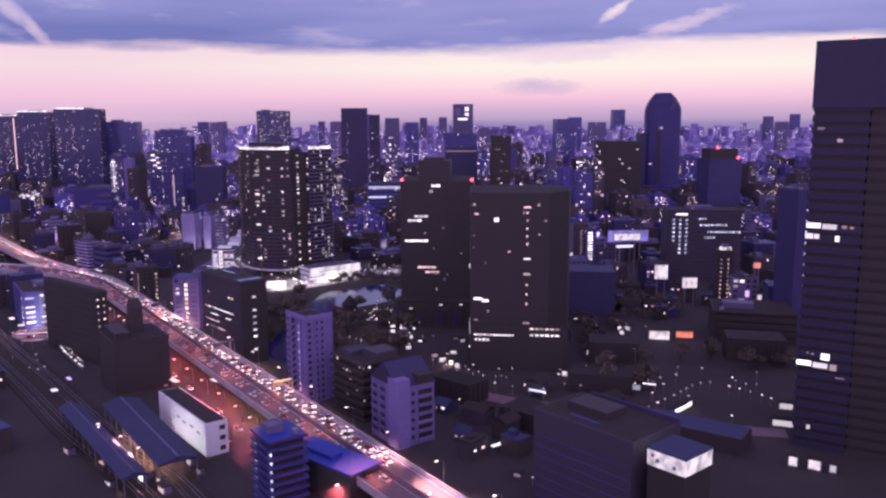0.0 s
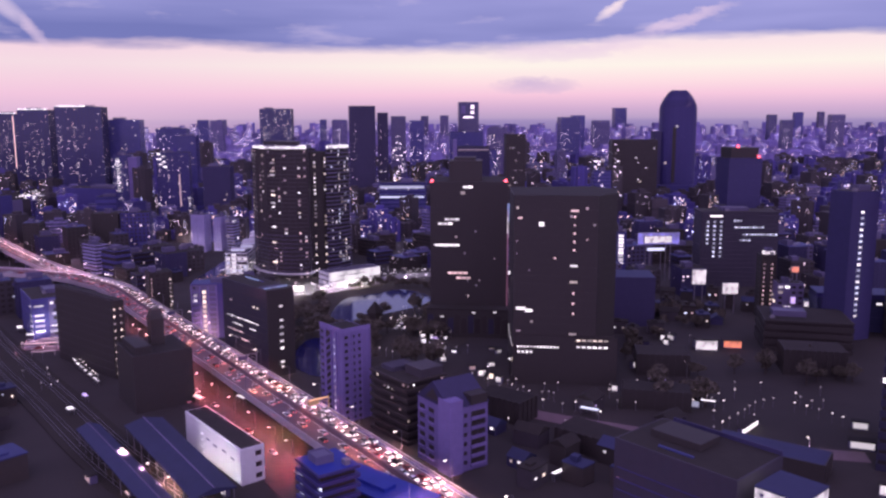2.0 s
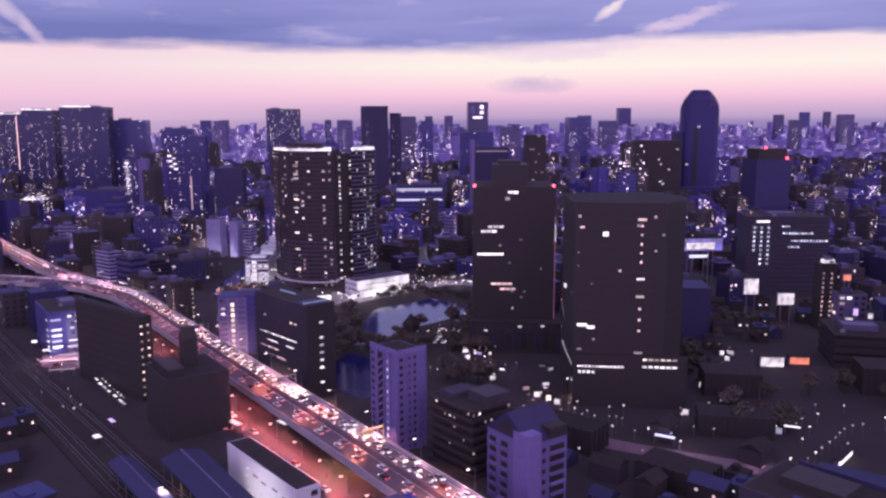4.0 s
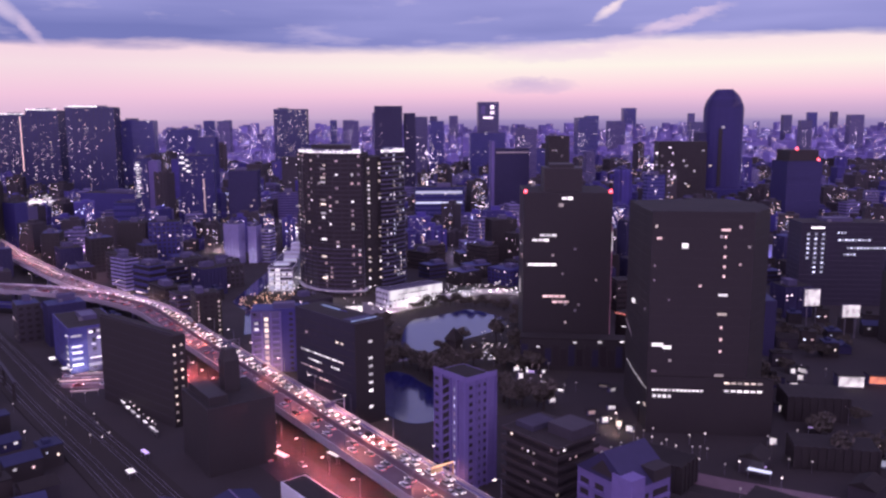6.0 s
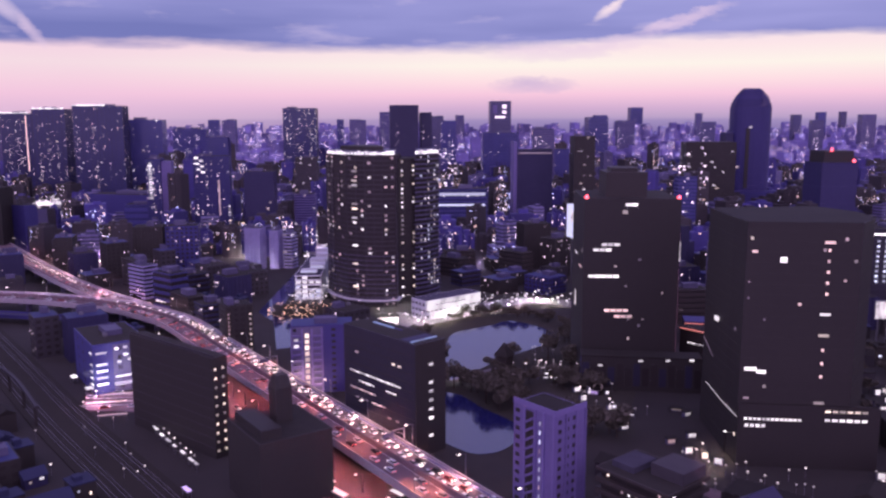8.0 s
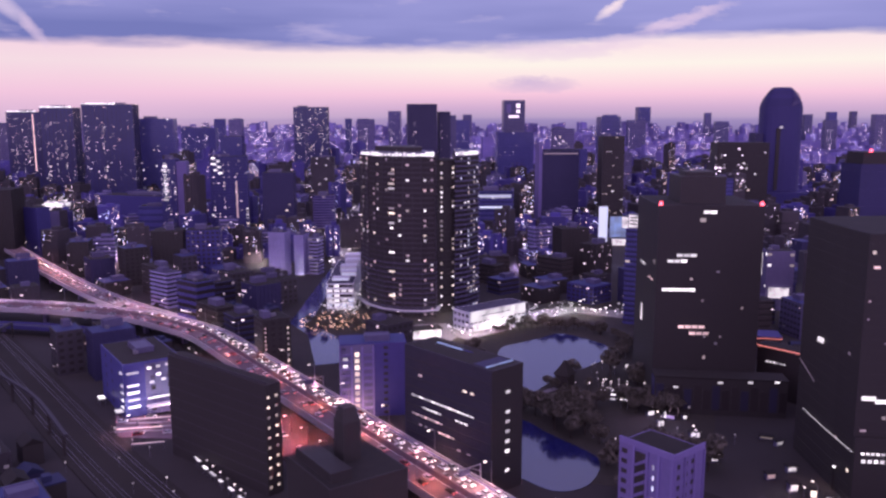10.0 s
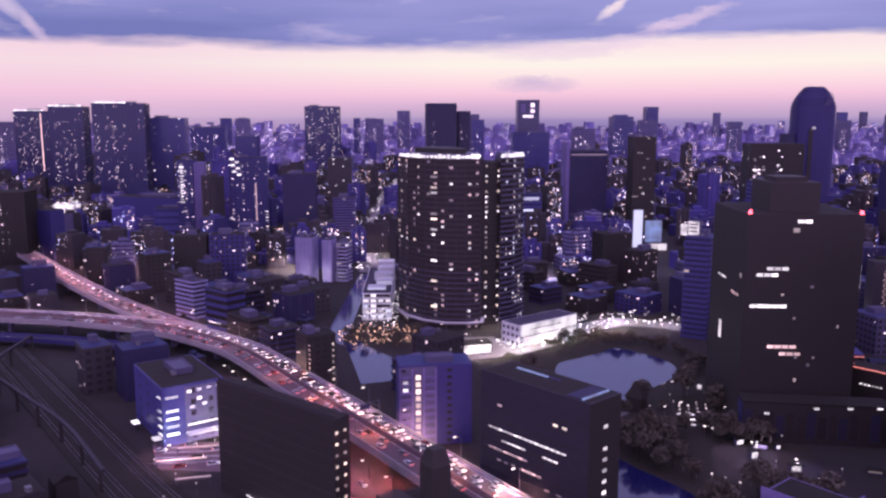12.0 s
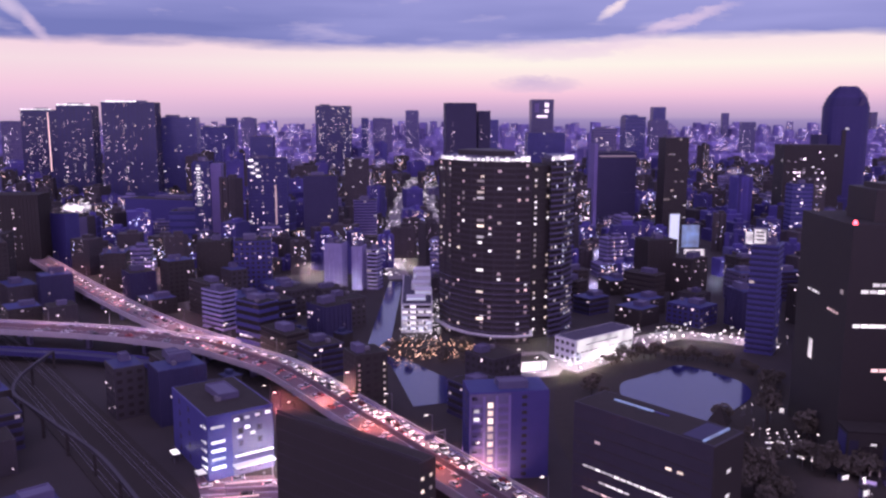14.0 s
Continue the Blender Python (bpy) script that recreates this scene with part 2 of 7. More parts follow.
glow("sign_violet", (0.30, 0.24, 1.0), 0.8, mottle=0.12)
glow("lit_violet", (0.62, 0.40, 0.95), 0.9, 0.6)
glow("sign_orange", (1.0, 0.25, 0.11), 1.1, mottle=0.35)
glow("beacon", (1.0, 0.08, 0.12), 5.0)
glow("lamp_head", (1.0, 0.80, 0.80), 3.0)
glow("head_light", (1.0, 0.84, 0.86), 3.4)
glow("tail_light", (1.0, 0.10, 0.12), 1.6)
glow("garden_light", (1.0, 0.50, 0.30), 1.5, 0.6, island=True)
glow("white_light", (1.0, 0.86, 0.96), 1.2, 0.8, island=True)


# ---------------------------------------------------------------- mesh building
class Shape:
    """Collects boxes and prisms into one mesh."""

    def __init__(self):
        self.v, self.f = [], []

    def box(self, x0, x1, y0, y1, z0, z1):
        n = len(self.v)
        self.v += [(x0, y0, z0), (x1, y0, z0), (x1, y1, z0), (x0, y1, z0), (x0, y0, z1), (x1, y0, z1), (x1, y1, z1), (x0, y1, z1)]
        self.f += [tuple(n + i for i in q) for q in ((3, 2, 1, 0), (4, 5, 6, 7), (0, 1, 5, 4), (1, 2, 6, 5), (2, 3, 7, 6), (3, 0, 4, 7))]
        return self

    def turned(self, cx, cy, lx, ly, z0, z1, deg):
        c, s, n = math.cos(radians(deg)), math.sin(radians(deg)), len(self.v)
        for z in (z0, z1):
            for a, b in ((-1, -1), (1, -1), (1, 1), (-1, 1)):
                dx, dy = a * lx / 2, b * ly / 2
                self.v.append((cx + c * dx - s * dy, cy + s * dx + c * dy, z))
        self.f += [tuple(n + i for i in q) for q in ((3, 2, 1, 0), (4, 5, 6, 7), (0, 1, 5, 4), (1, 2, 6, 5), (2, 3, 7, 6), (3, 0, 4, 7))]
        return self

    def prism(self, poly, z0, z1, top=None):
        """An upright prism over a counter-clockwise outline; top: another outline of the upper end."""
        n, k = len(self.v), len(poly)
        self.v += [(x, y, z0) for x, y in poly] + [(x, y, z1) for x, y in (top or poly)]
        self.f += [tuple(n + i for i in reversed(range(k))), tuple(n + k + i for i in range(k))]
        self.f += [(n + i, n + (i + 1) % k, n + k + (i + 1) % k, n + k + i) for i in range(k)]
        return self

    def tube(self, path, r0, r1, sides=6):
        n = len(self.v)
        pts = [Vector(p) for p in path]
        for i, p in enumerate(pts):
            d = (pts[min(i + 1, len(pts) - 1)] - pts[max(i - 1, 0)]).normalized()
            q = d.to_track_quat("Z", "Y")
            r = r0 + (r1 - r0) * i / max(1, len(pts) - 1)
            for k in range(sides):
                a = 2 * math.pi * k / sides
                self.v.append(tuple(p + q @ Vector((r * math.cos(a), r * math.sin(a), 0))))
        for i in range(len(pts) - 1):
            for k in range(sides):
                a, b = n + i * sides + k, n + i * sides + (k + 1) % sides
                self.f.append((a, b, b + sides, a + sides))
        self.f += [tuple(n + k for k in reversed(range(sides))), tuple(n + (len(pts) - 1) * sides + k for k in range(sides))]
        return self

    def mesh(self, name, mat):
        me = bpy.data.meshes.new(name)
        me.from_pydata(self.v, [], self.f)
        me.materials.append(MATS[mat] if isinstance(mat, str) else mat)
        return me


def part(name, shape, mat, parent=None, label=""):
    """One mesh object under a thing or a part."""
    ob = new(name, shape.mesh(name, mat) if isinstance(shape, Shape) else shape)
    ob.parent = parent
    if label:
        tagged(ob, label)
    return ob


def thing(name, m, label, category, group="", kind=""):
    ob = new(name)
    ob.empty_display_size = 0.5
    ob.matrix_world = m
    return tagged(ob, label, category, group, kind)


UNIT = {}


def unit(mat):
    """A shared block of one metre, for pieces that are alike."""
    if mat not in UNIT:
        UNIT[mat] = Shape().box(-0.5, 0.5, -0.5, 0.5, -0.5, 0.5).mesh("pane_" + mat, mat)
    return UNIT[mat]


def piece(name, mat, parent, at, size):
    ob = new(name, unit(mat))
    ob.parent = parent
    ob.location, ob.scale = at, size
    return ob


# ---------------------------------------------------------------- buildings
WARM, WHITE, COOL, PINK = "lit_warm", "lit_white", "lit_cool", "lit_pink"


def rings(levels, mats, name):
    """One closed skin through a stack of outlines (z, outline, material of the faces up to the next)."""
    me = bpy.data.meshes.new(name)
    k = len(levels[0][1])
    v = [(x, y, z) for z, o, _ in levels for x, y in o]
    f, idx = [tuple(reversed(range(k)))], [0]
    for i in range(len(levels) - 1):
        a = i * k
        for j in range(k):
            f.append((a + j, a + (j + 1) % k, a + k + (j + 1) % k, a + k + j))
            idx.append(levels[i][2])
    f.append(tuple((len(levels) - 1) * k + j for j in range(k)))
    idx.append(0)
    me.from_pydata(v, [], f)
    for m in mats:
        me.materials.append(MATS[m])
    me.polygons.foreach_set("material_index", idx)
    return me


def rect(la, lb, i=0.0):
    return [(i, i), (la - i, i), (la - i, lb - i), (i, lb - i)]


def storeys(outer, inner, h, sh, solid, mats, name="wall"):
    """Storeys of a closed spandrel and a set-back window band, as one skin."""
    n = max(1, int(round(h / sh)))
    sh = h / n
    lv = []
    for k in range(n):
        z = k * sh
        lv += [(z, outer, 0), (z + solid * sh, outer, 0), (z + solid * sh, inner, 1), (z + sh, inner, 0)]
    lv += [(h, outer, 0), (h + 0.9, outer, 0)]
    return rings(lv, mats, name), n, sh


STYLES = {"band": (0.45, 0.45, 0.31), "grid": (0.30, 0.40, 0.31), "balcony": (0.42, 1.3, 1.18), "slab": (0.62, 0.5, 0.41), "plain": (0, 0, -0.05), "rib": (0, 0, 0.36)}


def ribbed(la, lb, gap=3.0, rib=1.0, deep=0.45):
    """A rectangle with upright ribs on all sides, anticlockwise."""
    out = []
    for (x0, y0), (dx, dy), length in (((0, 0), (1, 0), la), ((la, 0), (0, 1), lb), ((la, lb), (-1, 0), la), ((0, lb), (0, -1), lb)):
        n = max(2, int(length / gap))
        nx, ny = -dy, dx
        for i in range(n):
            a, b = i * (length - rib) / n, (i + 1) * (length - rib) / n
            for t, d in ((a, 0), (a + rib, 0), (a + rib, deep), (b, deep)):
                out.append((x0 + dx * t + nx * d, y0 + dy * t + ny * d))
        t = length - rib
        out.append((x0 + dx * t, y0 + dy * t))
    return out


def body(b, la, lb, h, sh, style, wall, glass, joined=False, bays=None):
    """The walls of a block under the thing b. Returns its storeys, their height and the depth of the panes."""
    solid, inset, deep = STYLES[style]
    if style == "rib":
        n = max(1, int(round(h / sh)))
        sh = h / n
        part("wall", Shape().prism(ribbed(la, lb), 0, h + 0.9), wall, b)
        return n, sh, deep
    if style != "plain":
        me, n, sh = storeys(rect(la, lb), rect(la, lb, inset), h, sh, solid, (wall, glass))
        part("wall", me, None, b)
    else:
        n = max(1, int(round(h / sh)))
        sh = h / n
        part("wall", Shape().box(0, la, 0, lb, 0, h + 0.9), wall, b)
        panes = Shape()
        for k in range(n):
            z = k * sh + 0.35 * sh
            for face, length in (("f", la), ("l", lb), ("r", lb)):
                m = max(1, int(length / 3.4))
                for i in range(m):
                    if bays is not None and i not in bays.get(face, ()):
                        continue
                    p, w = (i + 0.5) * length / m, 0.26 * length / m
                    if joined:
                        x0, x1, y0, y1 = {"f": (p - w, p + w, -0.04, 0.1), "l": (-0.04, 0.1, p - w, p + w), "r": (la - 0.1, la + 0.04, p - w, p + w)}[face]
                        panes.box(x0, x1, y0, y1, z, z + 0.45 * sh)
                    elif face == "f":
                        piece("window", glass, b, (p, 0.03, z + 0.22 * sh), (2 * w, 0.14, 0.45 * sh))
                    else:
                        piece("window", glass, b, (0.03 if face == "l" else la - 0.03, p, z + 0.22 * sh), (0.14, 2 * w, 0.45 * sh))
        if joined:
            tagged(part("glazing", panes, glass, b), kind="stuff")
    if style == "grid" and not joined:
        for face, length in (("f", la), ("l", lb), ("r", lb)):
            m = max(2, int(round(length / 6.5)))
            for i in range(m + 1):
                p = 0.45 + i * (length - 0.9) / m
                if face == "f":
                    piece("pier", wall, b, (p, 0.05, h / 2), (0.8, 0.5, h + 1.2))
                elif 0 < i:
                    piece("pier", wall, b, (0.05 if face == "l" else la - 0.05, p, h / 2), (0.5, 0.8, h + 1.2))
    return n, sh, deep


def rooftop(la, lb, h, rng, parent, mat="roof_dark", pent=True):
    part("roof", Shape().box(0.5, la - 0.5, 0.5, lb - 0.5, h + 0.85, h + 0.95), mat, parent)
    if pent:
        w, d = la * rng.uniform(0.25, 0.45), lb * rng.uniform(0.3, 0.5)
        x, y = rng.uniform(0.1, 0.5) * la, rng.uniform(0.15, 0.45) * lb
        top = h + rng.uniform(3.4, 5.0)
        part("penthouse", rings([(h + 0.9, [(x, y), (x + w, y), (x + w, y + d), (x, y + d)], 0), (top, [(x, y), (x + w, y), (x + w, y + d), (x, y + d)], 0),
                                 (top, [(x + 0.4, y + 0.4), (x + w - 0.4, y + 0.4), (x + w - 0.4, y + d - 0.4), (x + 0.4, y + d - 0.4)], 0),
                                 (top - 0.4, [(x + 0.4, y + 0.4), (x + w - 0.4, y + 0.4), (x + w - 0.4, y + d - 0.4), (x + 0.4, y + d - 0.4)], 0)], ["grey_panel"], "penthouse"), None, parent)
        for _ in range(1):
            a, c = rng.uniform(0.08, 0.8) * la, rng.uniform(0.08, 0.8) * lb
            piece("air_conditioner", "steel", parent, (a + 0.9, c + 0.7, h + 1.7), (2.4, 1.8, 1.6))


def windows(b, la, lb, n, sh, rng, share, mats, deep, faces="flr", pitch=3.4, wide=0.7, tall=0.45, limit=240, up=0.68, stacked=False):
    """Lit windows, one piece each: f front, l left, r right."""
    made = 0
    for face in faces:
        length = la if face == "f" else lb
        m = max(1, int(length / pitch))
        bays = [rng.choice((0.25, 0.4, 0.7, 1.0, 2.6)) for _ in range(m)] if stacked else [1.0] * m
        for k in range(n):
            row = rng.random() < 0.4
            for i in range(m):
                if rng.random() > share * bays[i] * ((1.3 if row else 0.8) if stacked else (1.8 if row else 0.5)) or made >= limit:
                    continue
                made += 1
                p, z, w = (i + 0.5) * length / m, (k + up) * sh, wide * length / m
                mat = rng.choice(mats)
                if face == "f":
                    piece("window", mat, b, (p, deep, z), (w, 0.12, tall * sh))
                elif face == "l":
                    piece("window", mat, b, (deep, p, z), (0.12, w, tall * sh))
                else:
                    piece("window", mat, b, (la - deep, p, z), (0.12, w, tall * sh))


def building(name, at, deg, la, lb, h, label, style="band", sh=3.9, wall="grey_panel", glass="dark_glass", roof="roof_dark",
             share=0.08, mats=(WARM, WHITE), faces="flr", category="building", seed=0, pent=True, pitch=3.4, wide=0.7, tall=0.45, bays=None):
    rng = random.Random(seed or int(at[0] * 7 + at[1] * 13) & 0xFFFF)
    b = thing(name, pose(at[0], at[1], 0, 0, 0, deg), label, category)
    n, s, deep = body(b, la, lb, h, sh, style, wall, glass, bays=bays)
    rooftop(la, lb, h, rng, b, roof, pent)
    if share:
        windows(b, la, lb, n, s, rng, share, mats, deep, faces, pitch, wide, tall, up=0.58 if style == "plain" else 0.72, stacked="apartment" in category)
    return b


def strip(b, mat, x0, n, gap, z, w, h, face="f", deep=0.31, la=0.0):
    """A row of n lit panes on one face of a block."""
    for i in range(n):
        p = x0 + i * gap
        at = {"f": (p, deep, z), "l": (deep, p, z), "r": (la - deep, p, z)}[face]
        piece("window", mat, b, at, (w, 0.12, h) if face == "f" else (0.12, w, h))


def speckle(b, la, z0, z1, n, mat="lit_mixed", out=-0.25, w=(0.8, 1.8)):
    """Many small lit windows on the front of a far tower, too many to count, in columns and storeys."""
    rng = random.Random(int(b.location.x * 3 + b.location.y))
    s = Shape()
    cols = [rng.uniform(0.04, 0.96) * la for _ in range(max(3, int(la / 4)))]
    for _ in range(n):
        x, z, ww = rng.choice(cols), z0 + 3.3 * int(rng.uniform(0, z1 - z0) / 3.3), rng.uniform(*w)
        s.box(x - ww / 2, x + ww / 2, out - 0.1, out, z, z + rng.uniform(0.8, 1.5))
    tagged(part("lit_window", s, mat, b), kind="stuff")


HW = -54.9   # the way along the expressway, towards the camera

# ---------------------------------------------------------------- ground
g = part("ground", Shape().box(-6500, 6500, -1500, 7500, -3.0, 0.0), "ground")
tagged(g, "dark asphalt and built-over city ground", "ground", kind="structure")

# ---------------------------------------------------------------- expressway
U, V = Vector((-0.576, 0.817)), Vector((0.817, 0.576))


def along(path, step=6.0):
    """Even points on a smooth line through the path, with the heading at each."""
    pts = [Vector(p) for p in path]
    out = []
    for i in range(len(pts) - 1):
        p0, p1, p2, p3 = pts[max(i - 1, 0)], pts[i], pts[i + 1], pts[min(i + 2, len(pts) - 1)]
        n = max(1, int((p2 - p1).length / step))
        for k in range(n):
            t = k / n
            out.append(0.5 * (2 * p1 + (p2 - p0) * t + (2 * p0 - 5 * p1 + 4 * p2 - p3) * t * t + (3 * p1 - p0 - 3 * p2 + p3) * t ** 3))
    out.append(pts[-1])
    heads = [(out[min(i + 1, len(out) - 1)] - out[max(i - 1, 0)]).normalized() for i in range(len(out))]
    return out, heads


def ribbon(line, o0, o1, z0, z1):
    """A strip between two offsets (to the right of the heading) along a line."""
    pts, heads = line
    s = Shape()
    for p, d in zip(pts, heads):
        r = Vector((d.y, -d.x))
        a, b = p + r * o0, p + r * o1
        s.v += [(a.x, a.y, z0), (b.x, b.y, z0), (b.x, b.y, z1), (a.x, a.y, z1)]
    for i in range(len(pts) - 1):
        k = 4 * i
        for a, b in ((0, 1), (1, 2), (2, 3), (3, 0)):
            s.f.append((k + a, k + b, k + 4 + b, k + 4 + a))
    k = 4 * (len(pts) - 1)
    s.f += [(3, 2, 1, 0), (k, k + 1, k + 2, k + 3)]
    return s


START = Vector((-81, 344))
MAIN = along([START - U * 330, START - U * 200, START - U * 100, START, START + U * 120, START + U * 230, START + U * 300,
              (-283, 616), (-305, 632), (-332, 644), (-366, 656), (-400, 663), (-450, 671), (-540, 682), (-700, 690)])
SPUR = along([(-292, 630), (-330, 664), (-366, 702), (-402, 744), (-440, 790), (-484, 846), (-560, 945), (-640, 1060)])
DECK = 10.0
WAY = thing("expressway", pose(0, 0, 0), "pale concrete elevated expressway crowded with cars at dusk", "expressway", kind="structure")


def viaduct(line, half, median):
    part("deck", ribbon(line, -half, half, DECK - 1.6, DECK), "deck", WAY)
    part("barrier", ribbon(line, -half - 0.35, -half - 0.01, DECK - 1.8, DECK + 1.3), "barrier", WAY)
    part("barrier", ribbon(line, half + 0.01, half + 0.35, DECK - 1.8, DECK + 1.3), "barrier", WAY)
    part("kerb", ribbon(line, half - 0.9, half - 0.005, DECK + 0.004, DECK + 0.25), "concrete", WAY)
    part("kerb", ribbon(line, -half + 0.005, -half + 0.9, DECK + 0.004, DECK + 0.25), "concrete", WAY)
    if median:
        part("median_wall", ribbon(line, -0.4, 0.4, DECK - 0.05, DECK + 2.2), "deck", WAY)
    for o in ((-half + 1.1, half - 1.1) + ((-0.75, 0.75) if median else ())):
        part("lane_marking", ribbon(line, o - 0.1, o + 0.1, DECK + 0.004, DECK + 0.02), "paint_white", WAY)
    pts, heads = line
    for i in range(3, len(pts), 6):
        d = heads[i]
        s = Shape()
        a = math.degrees(math.atan2(d.y, d.x))
        s.turned(pts[i].x, pts[i].y, 2.2, 3.0, 0, DECK - 3.0, a)
        s.turned(pts[i].x, pts[i].y, 2.4, half * 1.7, DECK - 3.2, DECK - 1.6, a)
        part("pier", s, "concrete", WAY)


viaduct(MAIN, 10.0, True)
part("walkway_edge", ribbon(MAIN, 10.9, 11.1, DECK - 1.2, DECK + 0.5), "barrier", WAY)
part("walkway", ribbon(MAIN, 10.36, 10.89, DECK - 1.3, DECK - 0.9), "concrete", WAY)
viaduct(SPUR, 7.5, False)
LOWER = along([(-300, 598), (-330, 616), (-366, 628), (-400, 634), (-450, 641), (-540, 650), (-700, 656)])
lower = thing("lower_road", pose(0, 0, 0), "lower elevated ramp of dark blue steel beside the expressway", "ramp", kind="structure")
part("deck", ribbon(LOWER, -4.2, 4.2, 4.0, 5.2), "navy_panel", lower)
for o in (-4.5, 4.21):
    part("barrier", ribbon(LOWER, o, o + 0.3, 3.8, 6.2), "indigo_panel", lower)
for i in range(3, len(LOWER[0]), 6):
    part("pier", Shape().turned(LOWER[0][i].x, LOWER[0][i].y, 1.6, 2.2, 0, 4.0, 10), "concrete", lower)

ROAD = along([START - U * 330 - V * 21, START - V * 21, START + U * 200 - V * 21, START + U * 290 - V * 21])
r = part("road", ribbon(ROAD, -9, 9, -0.5, 0.12), "asphalt")
tagged(r, "worn surface road running beside the expressway piers", "road", kind="structure")



def street_lamp(m, group, light=0.0, colour=(1.0, 0.78, 0.74), tall=9.0, cone=152):
    b = thing("street_lamp", m, "slim grey steel street lamp with a lit head", "street lamp", group)
    part("pole", Shape().tube([(0, 0, 0), (0, 0, tall * 0.6), (0, 0, tall)], 0.13, 0.08), "steel", b)
    arm = part("arm", Shape().tube([(0, 0, tall - 0.1), (1.2, 0, tall + 0.5), (2.6, 0, tall + 0.6)], 0.07, 0.05), "steel", b)
    part("lamp_head", Shape().box(2.2, 3.3, -0.25, 0.25, tall + 0.42, tall + 0.62), "lamp_head", arm)
    if light:
        d = bpy.data.lights.new("lamp_light", "SPOT")
        d.energy, d.color, d.shadow_soft_size, d.spot_size, d.spot_blend = light, colour, 0.3, radians(cone), 0.35
        o = new("lamp_light", d)
        o.parent, o.location = b, (2.8, 0, tall + 0.3)
    return b


def lamps(line, half, every, side, light, group, every_light=1, z=DECK, colour=(1.0, 0.78, 0.74), first=2, last=None, tall=9.0, cone=152):
    pts, heads = line
    for n, i in enumerate(range(first, last or len(pts), every)):
        d = heads[i]
        r = Vector((d.y, -d.x)) * side
        p = pts[i] + r * half
        ang = math.degrees(math.atan2(-r.y, -r.x))
        street_lamp(pose(p.x, p.y, z, 0, 0, ang), group, light if n % every_light == 0 else 0, colour, tall, cone)


lamps(MAIN, 10.2, 5, 1, 38000, "lamps along the expressway", first=28, last=102, colour=(1.0, 0.46, 0.45), cone=108)
lamps(MAIN, 10.2, 6, 1, 22000, "lamps along the expressway", first=104, colour=(1.0, 0.66, 0.88))
# red lamps added to tint the left carriageway
lamps(MAIN, 10.2, 7, -1, 17000, "lamps along the expressway", colour=(1.0, 0.24, 0.16), first=30, last=100, cone=120)
lamps(SPUR, 7.6, 7, 1, 26000, "lamps along the expressway", colour=(1.0, 0.40, 0.46))
# these red lamps are added in place of the tail-light glow on the road
lamps(ROAD, 8.6, 3, 1, 34000, "lamps along the surface road", z=0.1, colour=(1.0, 0.19, 0.25), tall=7.0, cone=135)


def car(kind, m=pose(0, 0, 0), wheels=True, front=True, rear=True):
    """A small saloon, x ahead."""
    b = thing("car", m, {"car_white": "white saloon car in slow traffic", "car_black": "black saloon car in slow traffic",
                         "car_silver": "silver saloon car in slow traffic", "car_red": "dark red saloon car in slow traffic"}[kind], "car", "cars in the traffic")
    hull = [(-2.25, -0.8), (-2.1, -0.86), (2.0, -0.86), (2.3, -0.5), (2.3, 0.5), (2.0, 0.86), (-2.1, 0.86), (-2.25, 0.8)]
    hull_body = part("body", rings([(0.28, scaled(hull, -0.08), 0), (0.45, hull, 0), (0.78, hull, 0), (0.88, scaled(hull, -0.1), 0)], [kind], "body"), None, b)
    low = [(-1.8, -0.78), (1.0, -0.78), (1.0, 0.78), (-1.8, 0.78)]
    top = [(-1.2, -0.62), (0.35, -0.62), (0.35, 0.62), (-1.2, 0.62)]
    part("cabin", rings([(0.86, low, 1), (1.40, top, 0), (1.48, scaled(top, -0.08), 0)], [kind, "dark_glass"], "cabin"), None, b)
    for x in (-1.35, 1.4) if wheels else ():
        for y in (-0.8, 0.8):
            part("wheel", Shape().tube([(x, y - 0.1, 0.32), (x, y + 0.1, 0.32)], 0.32, 0.32, 8), "tyre", b)
    for y in (-0.6, 0.6):
        if front:
            part("headlight", Shape().box(2.2, 2.36, y - 0.24, y + 0.24, 0.5, 0.8), "head_light", hull_body)
        if rear:
            part("tail_light", Shape().box(-2.30, -2.15, y - 0.24, y + 0.24, 0.52, 0.82), "tail_light", hull_body)
    return b


def centre(poly):
    return Vector((sum(p[0] for p in poly) / len(poly), sum(p[1] for p in poly) / len(poly)))


def scaled(poly, k):
    c = centre(poly)
    out = []
    for p in poly:
        d = Vector(p) - c
        out.append(tuple(c + d * max(0.1, (d.length + k) / d.length)))
    return out


